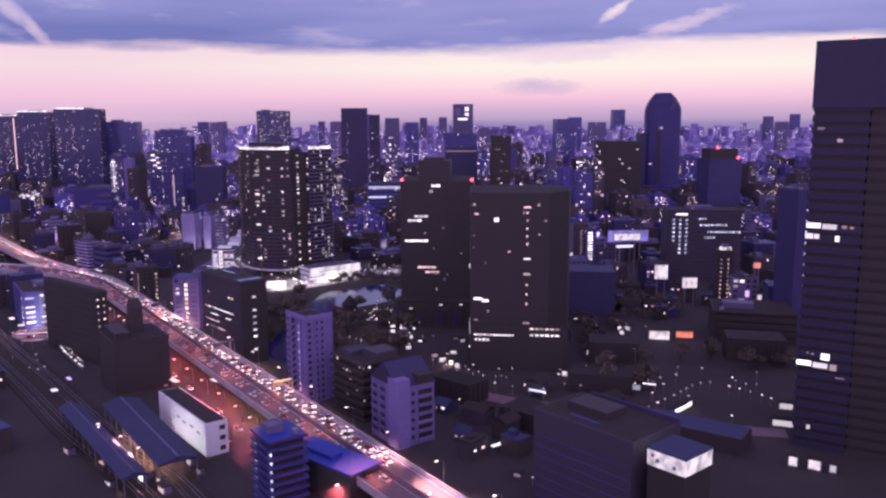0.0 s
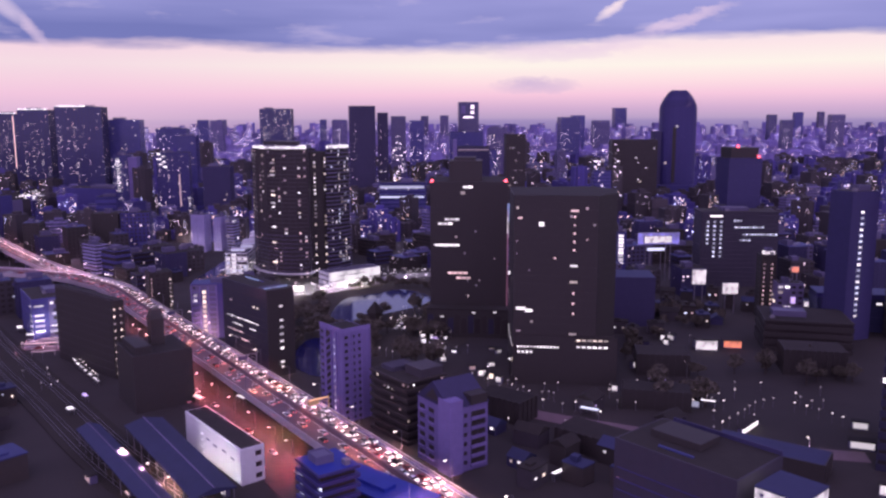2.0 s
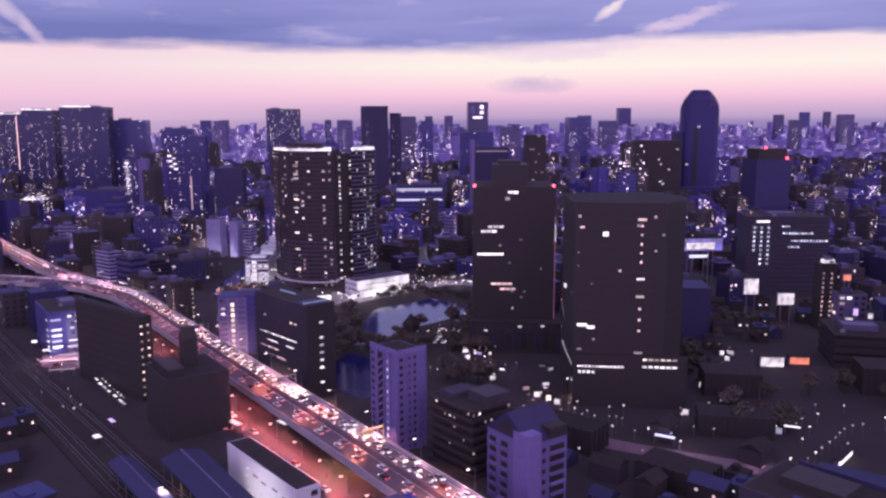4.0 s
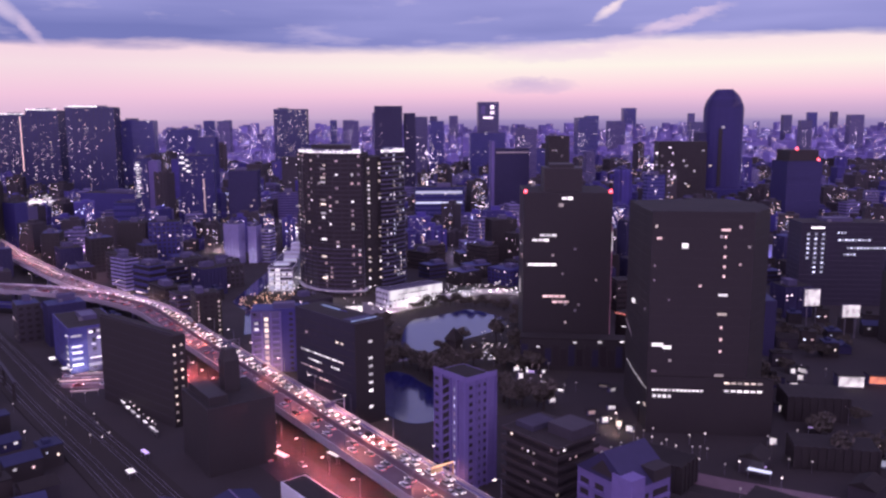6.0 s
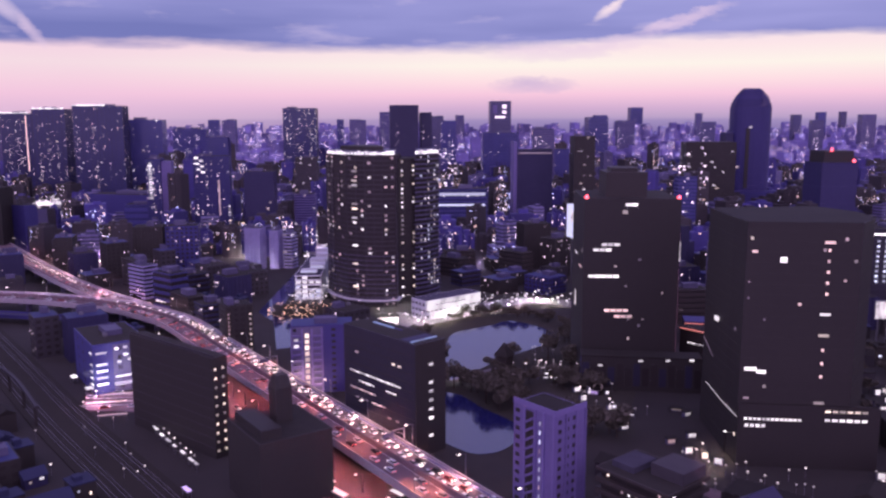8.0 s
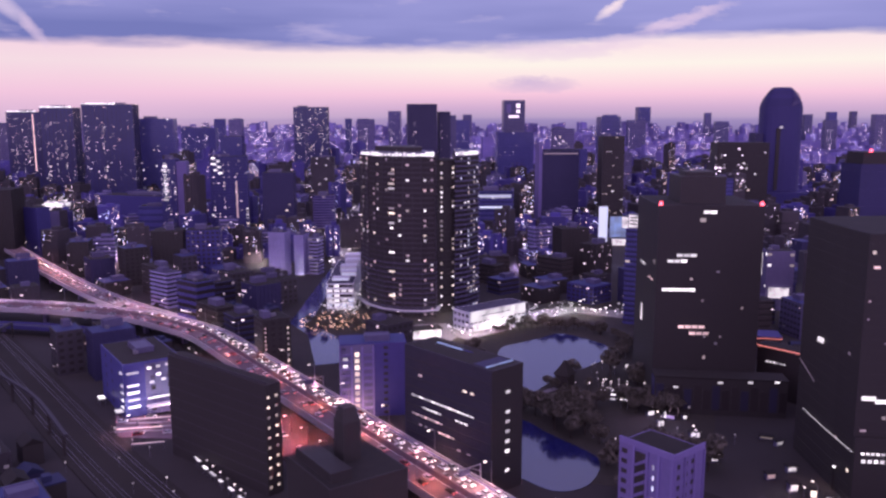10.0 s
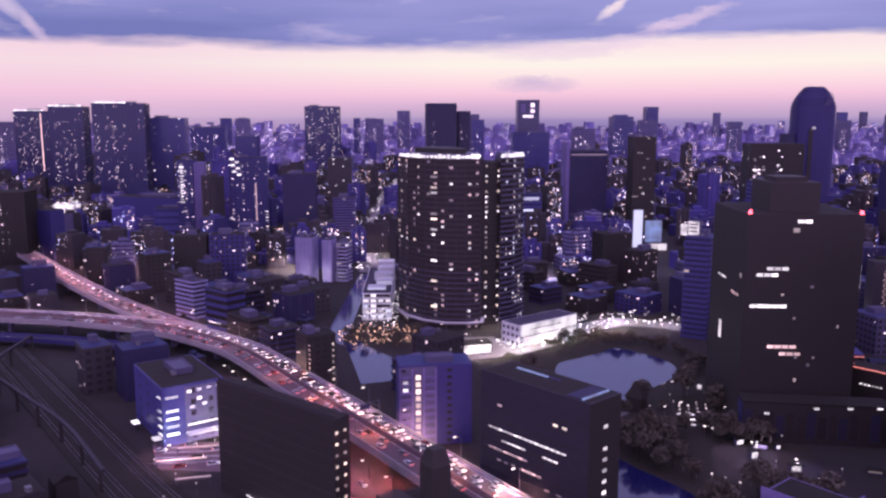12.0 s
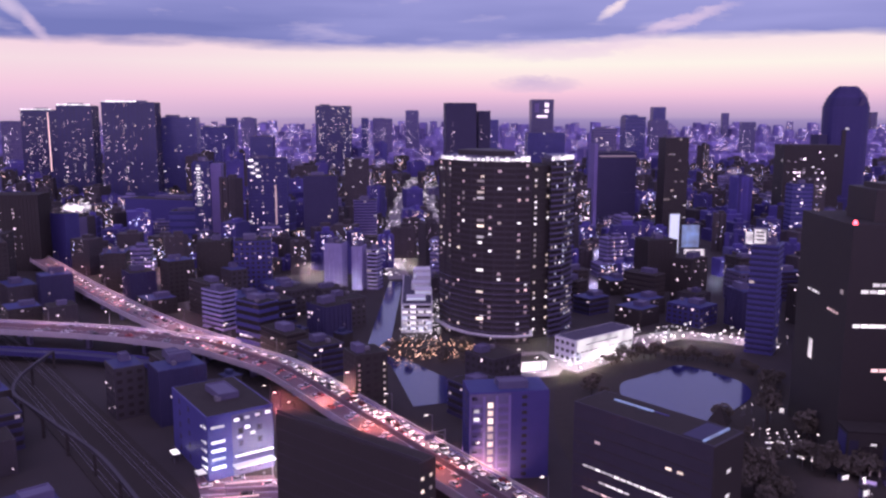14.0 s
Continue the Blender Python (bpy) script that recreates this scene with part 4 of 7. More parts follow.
for y in (0.4, 4.8, 9.4, 13.6):
    piece("pilaster", "pale_tile", wh, (18.2, y, 19.7), (0.5, 0.7, 39.4))
for k in range(12):
    z0 = 1.0 + k * 3.0
    fl = Shape()
    fl.v += [(5.7, -1.1, z0), (9.1, -1.1, z0 + 2.2), (9.1, -0.36, z0 + 2.2), (5.7, -0.36, z0), (5.7, -1.1, z0 + 0.9), (9.1, -1.1, z0 + 3.1), (9.1, -0.36, z0 + 3.1), (5.7, -0.36, z0 + 0.9)]
    fl.f += [(3, 2, 1, 0), (4, 5, 6, 7), (0, 1, 5, 4), (1, 2, 6, 5), (2, 3, 7, 6), (3, 0, 4, 7)]
    part("stair_flight", fl, "pale_tile", wh)
    piece("window", "lit_cool" if k % 4 else "lit_dim", wh, (11.5, -0.06, 2.4 + k * 3.0), (0.45, 0.12, 1.3))
gab = building("apartment_block", (-31, 320), HW, 21, 17, 24, "violet tiled apartment house with a navy gabled roof", "plain", 3.0, "pale_tile", "dark_glass", "roof_grey", share=0.0, pent=False, bays={})
gs = Shape()
gs.v += [(-0.4, -0.4, 24.9), (21.4, -0.4, 24.9), (21.4, 17.4, 24.9), (-0.4, 17.4, 24.9), (10.5, -0.4, 33), (10.5, 17.4, 33)]
gs.f += [(0, 1, 4), (1, 2, 5, 4), (2, 3, 5), (3, 0, 4, 5), (3, 2, 1, 0)]
groof = part("gable_roof", gs, "navy_panel", gab, "navy gabled roof")
gw = Shape()
gw.v += [(5.5, -0.46, 26), (15.5, -0.46, 26), (10.5, -0.46, 30.5), (5.5, -0.41, 26), (15.5, -0.41, 26), (10.5, -0.41, 30.5)]
gw.f += [(0, 1, 2), (5, 4, 3), (0, 3, 4, 1), (1, 4, 5, 2), (2, 5, 3, 0)]
part("gable_window", gw, "dark_glass", groof)
part("dormer", Shape().box(15.2, 21.6, 9.0, 16.4, 25.0, 28.6), "black_stone", groof, "dark dormer recess")
part("stair_tower", Shape().box(14.5, 21.8, -0.8, 5.0, 0, 28.0), "pale_tile", gab)
for k in range(6):
    zz = 3.4 + k * 3.6
    for x in (3.0, 9.0):
        o = piece("window", "dark_glass", gab, (x, 0.0, zz), (3.4, 0.2, 1.7))
        piece("window_sill", "pale_tile", gab, (x, -0.45, zz - 1.1), (4.2, 0.9, 0.35))
    piece("window", "dark_glass", gab, (21.0, 6.8, zz), (0.2, 1.5, 1.5))
    # dark panel on the flat wall paints the shade of a recessed balcony
    piece("balcony_opening", "dark_glass", gab, (21.0, 12.6, zz), (0.24, 6.4, 2.0))
    piece("balcony_wall", "pale_tile", gab, (21.5, 12.6, zz - 1.5), (1.0, 6.8, 0.9))

terr = building("terraced_office", (-52, 350), HW + 4, 26, 20, 25, "dark stepped office block with scattered small lights", "balcony", 3.4, "brown_tile", "dark_glass", "roof_dark", share=0.20, mats=(WARM, PINK, WHITE, "lit_dim", "lit_dim"), wide=0.28, tall=0.22, pitch=2.6, pent=False)
part("roof_block", Shape().box(14, 25, 8, 19, 25.9, 29.5), "night_panel", terr, "violet-grey roof block")
part("roof_block", Shape().box(3, 11, 4, 15, 25.9, 27.8), "roof_grey", terr)
# indigo walls paint the shaded part; a pale sheet paints the lit part
br = building("brown_apartment", (-169, 490), 8, 29, 15, 32, "apartment tower with lit stair, painted pale for light, blue for shade", "plain", 3.0, "indigo_panel", "dark_glass", "roof_blue", share=0.0, bays={"f": (0, 5), "l": (1, 2), "r": ()})
for k in range(10):
    piece("window", WARM, br, (7.5, -0.06, 2.0 + k * 2.9), (1.9, 0.12, 1.9))
part("pale_front", Shape().box(0, 15, -0.04, -0.002, 0, 32.4), "concrete", br, "pale sheet painting the rosily lit part of the front")
for x in (0.3, 5.2, 9.8, 14.5):
    piece("pier", "pale_tile", br, (x, -0.25, 16), (0.8, 0.5, 31))
for k in range(9):
    for x in (2.7, 12.2):
        piece("balcony", "pale_tile", br, (x, -0.5, 4.0 + k * 3.0), (3.6, 0.9, 1.0))
piece("window", WHITE, br, (2.5, -0.06, 26), (2.0, 0.12, 1.4))
piece("window", WHITE, br, (2.5, -0.06, 23), (2.0, 0.12, 1.4))
building("small_tower", (-216, 552), 30, 15, 14, 27, "small dark tower with two lit window columns", "plain", 3.0, "black_stone", "dark_glass", share=0.0)
st = bpy.data.objects["small_tower"]
for k in range(8):
    piece("window", WARM, st, (13.5, -0.06, 2.2 + k * 2.9), (0.9, 0.12, 1.0))
    piece("window", PINK, st, (1.5, -0.06, 8 + k * 2.2), (0.7, 0.12, 0.8))
building("apartment_slab", (-329, 708), -38, 20, 12, 23.5, "lavender apartment slab with stacked balconies", "balcony", 3.0, "tower_rib", "dark_glass", "roof_grey", share=0.0)
so = building("striped_office", (-300, 676), -38, 22, 14, 24, "blue office block with pale horizontal bands", "band", 4.6, "blue_panel", "dark_glass", share=0.0)
strip(so, WHITE, 5, 3, 4.0, 4.5, 3.6, 1.0)
ws = building("white_shop", (-124, 334), HW + 4, 50, 9, 12.5, "low white building with a floodlit side wall", "plain", 4.0, "paint_white", "dark_glass", "roof_dark", share=0.0, pent=False, bays={"r": (1, 2)})
for k in range(4):
    street = Shape().box(16.5, 18.0, -0.9, -0.01, 1.5 + k * 2.6, 1.8 + k * 2.6)
    part("balcony", street, "paint_white", ws)
for i, x in enumerate((22, 28, 36, 43)):
    piece("window", "grey_panel", ws, (x, -0.03, 8.4 - 0.5 * (i % 2)), (3.4, 0.12, 0.7))
def flood_lamp(at, target, watts, colour=(1.0, 0.88, 0.96)):
    """A low floodlight aimed at a wall."""
    b = thing("flood_lamp", pose(at[0], at[1], 0), "added small steel floodlight aimed at a wall", "floodlight", "floodlights")
    part("post", Shape().tube([(0, 0, 0), (0, 0, at[2])], 0.08, 0.08), "steel", b)
    part("housing", Shape().box(-0.3, 0.3, -0.3, 0.3, at[2] + 0.1, at[2] + 0.5), "steel", b)
    d = bpy.data.lights.new("flood_light", "SPOT")
    d.energy, d.color, d.shadow_soft_size, d.spot_size, d.spot_blend = watts, colour, 0.3, radians(110), 0.5
    o = new("flood_light", d)
    o.parent = b
    o.matrix_world = look((at[0], at[1], at[2] + 0.9), target)
    return b


hx, hy = math.cos(radians(HW)), math.sin(radians(HW))
# floodlights added in place of the light from the road junction
for p, q in ((47, 5), (47, 18)):
    flood_lamp((-285 + p * hx - q * hy, 520.7 + p * hy + q * hx, 1.5), (-285 + 40 * hx - q * hy, 520.7 + 40 * hy + q * hx, 8), 9000, (0.86, 0.78, 1.0))
dk = building("dark_office", (-173, 390), HW, 29, 26, 25, "low dark unlit office block with a roof mast", "plain", 3.8, "black_stone", "dark_glass", share=0.0, bays={}, pent=False)
part("roof_tower", rings([(25.9, [(9, 12), (15, 12), (15, 18), (9, 18)], 0), (38, [(9, 12), (15, 12), (15, 18), (9, 18)], 0), (42.5, [(10.5, 13), (14, 13), (14, 17), (10.5, 17)], 0)], ["black_stone"], "roof_tower"), None, dk)
part("machine_room", Shape().box(3, 26, 2, 9, 25.9, 29), "black_stone", dk)
for x, y, w in ((-268, 812, 14), (-248, 818, 8)):
    building("white_tower", (x, y), -10, w, 14, 36 if w > 10 else 33, "lavender apartment tower with vertical ribs and floodlit foot", "rib", 3.0, "tower_rib", "blue_glass", "roof_grey", share=0.0)
building("apartment_slab", (-238, 822), -14, 10, 12, 30, "lavender apartment slab with stacked balconies", "balcony", 3.0, "tower_rib", "dark_glass", "roof_grey", share=0.1)
bt = building("balcony_tower", (-10, 655), -30, 15, 19, 60, "blue-grey balcony tower with a sign on its roof", "band", 3.2, "blue_panel", "navy_panel", "roof_blue", share=0.03)
part("sign_box", Shape().box(1, 8, 2, 6, 61, 70), "grey_panel", bt)
part("sign_face", Shape().box(1.4, 7.6, 1.7, 2.0, 61.6, 69.4), "sign_white", bt, "white lit sign face")
part("sign_lamp", Shape().box(-3.2, 0.6, 2.4, 2.9, 60.9, 67.6), "sign_white", bt, "bright white lit side sign")
for z in (63.4, 65.5, 67.5):
    part("sign_bar", Shape().box(2.4, 6.6, 1.55, 1.7, z, z + 0.7), "black_stone", bt, "dark bar of lettering")
hall = building("lit_hall", (-108.5, 630.5), 38, 47, 15, 12, "long low hall with a bright white front", "plain", 4.0, "paint_white", "dark_glass", "roof_grey", share=0.0, pent=False)
part("lit_front", Shape().box(1, 46.5, -0.3, -0.06, 6.2, 12.6), "hall_white", hall, "brightly lit white front")
part("lit_front", Shape().box(4, 46, -0.3, -0.06, 0.6, 5.4), "hall_white", hall, "pale lit lower windows")
part("ledge", Shape().box(8, 34, -0.5, -0.32, 9.4, 9.8), "grey_panel", hall)
lt = building("terrace_building", (-204, 694), 2, 19, 92, 17, "white-lit terraced building beside the canal", "balcony", 3.4, "paint_white", "dark_glass", "roof_grey", share=0.62, mats=(WHITE, COOL, WHITE), faces="fl", pitch=4.0)
for k, (x0, x1, up) in enumerate(((3, 15, 1.6), (8, 19, 3.2), (6, 18, 4.6), (9, 19, 6.2), (7, 19, 7.6))):
    y0 = 9 + 16 * k
    step = part("terrace", Shape().box(x0, x1, y0, y0 + 11, 17.95, 17.95 + up), "paint_white", lt, "white stepped roof terrace")
    part("terrace_light", Shape().box(x0 + 0.5, x1 - 0.5, y0 - 0.3, y0 - 0.02, 18.0 + up * 0.35, 18.0 + up * 0.35 + 1.0), "lit_cool", step)
bd = building("dark_block", (-598, 884), 6, 79, 30, 64, "large dark office block with few lights", "rib", 3.9, "black_stone", "black_stone", share=0.01, pent=False)
speckle(bd, 72, 6, 58, 44, w=(0.5, 1.2))
part("rear_wing", Shape().box(-30, -0.1, 4, 30, 0, 78), "black_stone", bd)
building("blue_slab", (-521, 915), -28, 19, 14, 46, "plain blue-violet slab block without windows", "plain", 4.0, "indigo_panel", "dark_glass", share=0.0, bays={}, pent=False)
WALK = along([(-116, 622), (-96, 640), (-70, 668), (-50, 684), (-36, 690), (-18, 684), (-4, 676), (14, 668)])
tagged(part("forecourt_path", ribbon(WALK, -9, 9, -0.3, 0.3), "plaza"), "pale lit forecourt road beside the pond", "path", kind="structure")
lamps(WALK, 6.5, 4, 1, 24000, "lamps on the forecourts", z=0.3, colour=(1.0, 0.80, 0.88), first=1, tall=7.0)

# low roofs, sheds and the railway beside the expressway
RAIL = along([(-60, 210), (-100, 268), (-150, 322), (-205, 388), (-262, 455), (-330, 540), (-420, 650), (-520, 760)])
tagged(part("track_bed", ribbon(RAIL, -12, 12, -0.4, 0.5), "track_bed"), "dark ballasted railway cutting with parallel tracks", "railway", kind="structure")
for o in (-9, -7.6, -5, -3.6, 3.6, 5, 7.6, 9):
    tagged(part("rail", ribbon(RAIL, o - 0.06, o + 0.06, 0.5, 0.66), "steel"), "long steel running rail", "rail", kind="structure")


def platform_roof(at, la, lb, h, deg, label):
    b = thing("platform_roof", pose(at[0], at[1], 0, 0, 0, deg), label, "platform roof")
    s = Shape()
    s.v += [(0, 0, h), (la, 0, h), (la, lb, h), (0, lb, h), (0, lb / 2, h + 1.8), (la, lb / 2, h + 1.8), (0, 0, h - 0.3), (la, 0, h - 0.3), (la, lb, h - 0.3), (0, lb, h - 0.3)]
    s.f += [(0, 1, 5, 4), (2, 3, 4, 5), (6, 9, 8, 7), (0, 6, 7, 1), (2, 8, 9, 3), (1, 7, 8, 2, 5), (3, 9, 6, 0, 4)]
    part("roof", s, "shed_roof", b)
    part("ridge", Shape().box(0, la, lb / 2 - 0.2, lb / 2 + 0.2, h + 1.75, h + 1.95), "concrete", b)
    for i in range(int(la / 9) + 1):
        for y in (0.8, lb - 0.8):
            part("post", Shape().tube([(0.5 + i * 8.8 * (la - 1) / (8.8 * max(1, int(la / 9))), y, 0), (0.5 + i * 8.8 * (la - 1) / (8.8 * max(1, int(la / 9))), y, h - 0.2)], 0.16, 0.16), "steel", b)
    return b


platform_roof((-147, 330), 78, 15, 9, -54, "long blue-grey ridged station platform roof")
platform_roof((-166, 330), 90, 9, 7.5, -52, "narrow dark blue station platform roof")
bs = building("blue_stack", (-67, 262), HW, 16, 14, 24, "narrow blue block with stacked lit stairs", "balcony", 3.0, "indigo_panel", "dark_glass", "hall_blue", share=0.0)
for k in range(7):
    piece("window", COOL, bs, (1.6, 1.2, 2.2 + k * 3.0), (1.6, 0.14, 1.4))
    piece("window", COOL, bs, (14.5, 1.2, 2.2 + k * 3.0), (1.6, 0.14, 1.4))
lb_ = thing("low_hall", pose(-59, 275, 0, 0, 0, HW + 14), "low hall with a bright blue roof and raised skylight", "low hall")
part("wall", Shape().box(0, 36, 0, 14, 0, 12), "brown_tile", lb_)
part("roof", Shape().box(-0.3, 36.3, -0.3, 14.3, 12.0, 12.6), "hall_blue", lb_)
part("skylight", Shape().box(8, 22, 4, 9, 12.6, 13.8), "hall_blue", lb_)
bo = building("banded_office", (28, 248), -49, 38, 24, 36, "dark office block with thin violet ledge lines", "plain", 7.0, "office_panel", "dark_glass", share=0.0, bays={}, pent=False)
for k in range(7):
    part("ledge", Shape().box(1.0, 37.0, -0.35, -0.01, 8.0 + k * 3.4, 8.25 + k * 3.4), "indigo_panel", bo)
part("machine_room", Shape().box(6, 22, 9, 19, 36.9, 39), "black_stone", bo)
part("roof_light", Shape().box(12, 23, 3.6, 4.4, 36.95, 37.4), "roof_blue", bo)
part("parapet", Shape().box(4, 38, 23.4, 23.9, 36.9, 38.2), "navy_panel", bo)
lantern = thing("lantern_tower", pose(57, 217.5, 0, 0, 0, -49), "dark stair tower with a glowing white lantern storey", "tower")
part("wall", Shape().box(0, 12, 0, 13, 0, 31.5), "black_stone", lantern)
core = part("lantern", Shape().box(-0.2, 12.2, -0.2, 13.2, 31.5, 36.2), "lantern_glow", lantern, "glowing white glass storey")
part("glazed_front", Shape().box(12.2, 12.4, 0.2, 12.8, 31.7, 36.0), "sign_white", core, "brightest glazed side of the lantern")
for i, (x, z) in enumerate(((1.2, 34.6), (2.8, 33.5), (8.2, 33.0))):
    part("display", Shape().box(x, x + 0.9, -0.32, -0.2, z - 0.5, z + 0.5), "night_panel" if i % 2 else "concrete", core, "dark object behind the glass")
part("roof", Shape().box(-0.4, 12.4, -0.4, 13.4, 36.2, 36.6), "shed_roof", lantern)
STREET = along([(-34, 412), (-10, 388), (20, 364), (52, 348), (92, 330), (140, 318)])
tagged(part("street", ribbon(STREET, -5, 5, -0.3, 0.14), "deck"), "narrow asphalt street with faint purple light", "road", kind="structure")
lamps(STREET, 5.2, 6, 1, 6500, "lamps along the street", z=0.1, colour=(0.9, 0.62, 1.0), first=3, tall=6.5)
for x, y, d, a, b_, hh in ((-8, 366, -40, 24, 14, 9), (22, 330, -40, 26, 16, 7), (58, 372, -12, 30, 14, 8), (150, 420, -12, 30, 20, 12), (76, 420, -8, 26, 18, 10)):
    building("low_block", (x, y), d, a, b_, hh, "low dark flat-roofed block without lights", "rib", 3.6, "black_stone", "black_stone", share=0.0, pent=False)
rb = building("low_block", (80, 318), -35, 40, 15, 6, "low block with a dark blue flat roof", "plain", 3.0, "black_stone", "dark_glass", "shed_roof", share=0.0, bays={}, pent=False)
vb = building("dark_block", (156, 462), -14, 46, 36, 17, "broad dark unlit building", "slab", 4.0, "black_stone", "dark_glass", share=0.0)


# ---------------------------------------------------------------- towers further off
def skyline(name, at, deg, la, lb, h, label, style="band", wall="grey_panel", glass="blue_glass", share=0.05, sh=3.3, **kw):
    return building(name, at, deg, la, lb, h, label, style, sh, wall, glass, share=share, **kw)


APT = "tall blue-grey apartment tower with scattered lit windows"
skyline("apartment_tower", (-687, 1432), 8, 77, 40, 151, APT, "grid", "navy_panel", "blue_glass", share=0.10, mats=(WARM, PINK, WHITE), wide=0.4, category="apartment tower")
skyline("apartment_tower", (-786, 1500), 8, 53, 40, 147, APT, "grid", "navy_panel", "blue_glass", share=0.09, mats=(WARM, PINK, WHITE), wide=0.4, category="apartment tower")
lift = skyline("apartment_tower", (-905, 1620), 8, 62, 40, 141, "tall apartment tower with a lit lift shaft", "grid", "navy_panel", "blue_glass", share=0.07, mats=(WARM, PINK, WHITE), wide=0.4, category="apartment tower")
part("lift_shaft", Shape().box(44, 46, -0.6, -0.3, 36, 138), "lit_pink", lift, "warm-lit glass lift shaft")
for nm in ("apartment_tower.001", "apartment_tower.002", "apartment_tower.003"):
    t_ob = bpy.data.objects[nm]
    for i in range(9):
        piece("crown_light", "crown_white", t_ob, (3 + i * 5.6, 1.5, {"apartment_tower.001": 153, "apartment_tower.002": 149, "apartment_tower.003": 143}[nm]), (4.5, 0.6, 2.0))
skyline("office_tower", (-640, 1500), 8, 70, 40, 129, "wide blue glass office tower", "band", "blue_panel", share=0.02, category="office tower")
skyline("apartment_tower", (-450, 1945), 4, 74, 40, 154, "square blue apartment tower with scattered lights", "grid", "navy_panel", share=0.11, category="apartment tower")
skyline("dark_tower", (-176, 1372), 5, 44, 40, 150, "slim black glass office tower", "slab", "tower_panel", "tower_panel", share=0.002, category="office tower", pent=False)
skyline("dark_tower", (-130, 1385), 5, 18, 30, 139, "slim black glass office tower", "slab", "tower_panel", "tower_panel", share=0.004, category="office tower", pent=False)
for ob in list(scene.objects):
    if ob.parent is None and ob.name.startswith(("apartment_tower", "office_tower", "dark_tower")) and ob.location.y > 1200:
        speckle(ob, 60 if ob.location.y > 1400 and ob.location.x < -300 else 40 if ob.name.startswith("office") else 16, 30, 125, 70 if ob.name.startswith("apartment") else 20)
cr = skyline("office_tower", (18, 2060), 2, 50, 40, 171, "office tower with a pale framed crown", "slab", "grey_panel", share=0.0, category="office tower", pent=False)
for x, z, w, h2, mat in ((34, 155, 9, 9, "lit_far"), (34, 143, 9, 7, "lit_far"), (24, 132, 24, 5, "lit_far"), (12, 143, 11, 20, "pale_tile")):
    part("crown_panel", Shape().box(x - w / 2, x + w / 2, -0.3, 0.05, z, z + h2), mat, cr)
skyline("office_tower", (-6, 1900), 2, 78, 50, 100, "broad blue-grey office block", "band", "blue_panel", share=0.03, category="office tower")
skyline("dark_tower", (212, 1150), -6, 62, 40, 99, "broad black office tower with a few lit windows", "slab", "black_stone", "black_stone", share=0.02, category="office tower", pent=False)
bw = skyline("blue_tower", (341, 1055), 5, 44, 40, 78, "plain blue-grey windowless block tower with red beacons", "slab", "stair_panel", "stair_panel", share=0.0, category="office tower", sh=20)
part("dark_penthouse", Shape().box(4, 40, 4, 36, 78.9, 92), "black_stone", bw)
for x, z in ((12, 92), (40, 79)):
    part("beacon", Shape().tube([(x, 3, z), (x, 3, z + 3)], 1.6, 1.2, 8), "beacon", bw, "red warning beacon")

# slender towers and low blocks between the expressway and the far towers
m1 = skyline("apartment_tower", (-437, 1052), 6, 17, 20, 84, "slender blue apartment tower with a white-lit corner", "grid", "indigo_panel", "blue_glass", share=0.06, category="apartment tower", faces="f")
part("pale_wing", Shape().box(17.1, 28, 1, 18, 0, 82), "pale_tile", m1, "pale side wing")
for k in range(14):
    piece("window", WHITE, m1, (5, -0.05, 40 + k * 3.1), (4.5 - (k % 3), 0.5, 1.1 if k % 4 else 2.0))
speckle(m1, 17, 10, 82, 36)
m2 = skyline("apartment_tower", (-376, 1030), 10, 40, 20, 88, "blue apartment tower with a bright corner and lit stair", "slab", "indigo_panel", "blue_glass", share=0.05, category="apartment tower", faces="f")
part("lit_stair", Shape().box(27, 28.2, -0.6, -0.1, 22, 62), "lit_pink", m2, "lit glass stair")
for k in range(6):
    piece("window", WHITE, m2, (4 + (k * 5) % 9, -0.1, 87 - k * 3.2), (4.0, 0.6, 2.0))
speckle(m2, 40, 10, 86, 60)
skyline("dark_tower", (-322, 1040), 4, 34, 26, 70, "navy office block with a few lit windows", "rib", "navy_panel", "black_stone", share=0.02, category="office tower", faces="f")
skyline("apartment_tower", (-463, 1130), 5, 26, 22, 78, "blue-grey apartment tower with scattered lit windows", "grid", "indigo_panel", share=0.07, category="apartment tower", faces="f")
skyline("apartment_tower", (-433, 1285), 5, 30, 24, 104, "blue-grey apartment tower with scattered lit windows", "grid", "indigo_panel", share=0.06, category="apartment tower", faces="f")
skyline("dark_tower", (-315, 1327), 5, 34, 26, 73, "slim black office tower with a few lit windows", "slab", "night_panel", "night_panel", share=0.02, category="office tower", faces="f")
skyline("striped_slab", (-279, 1113), 4, 26, 18, 38, "pinkish apartment slab with striped storeys", "band", "pale_tile", share=0.05, category="apartment block", faces="f")
skyline("low_block", (-560, 1180), -16, 112, 30, 33, "long pale blue low block with plain walls", "plain", "indigo_panel", share=0.0, category="building", bays={})
skyline("low_block", (-470, 1068), 6, 62, 26, 30, "broad blue low block with a pale end wall", "slab", "blue_panel", share=0.01, category="building", faces="f", sh=8)
skyline("low_block", (-560, 960), -12, 40, 24, 36, "purple-grey block beside the branching expressway", "rib", "concrete", share=0.01, category="building", faces="f")
gl = skyline("glass_hall", (-104, 1073), 2, 61, 30, 47, "low glass building with two pale lit bands", "band", "blue_panel", "blue_glass", share=0.05, sh=5.0, category="office building", faces="f")
part("light_band", Shape().box(1, 58, -0.4, -0.05, 40, 43.5), "lit_cool", gl, "pale blue lit band")
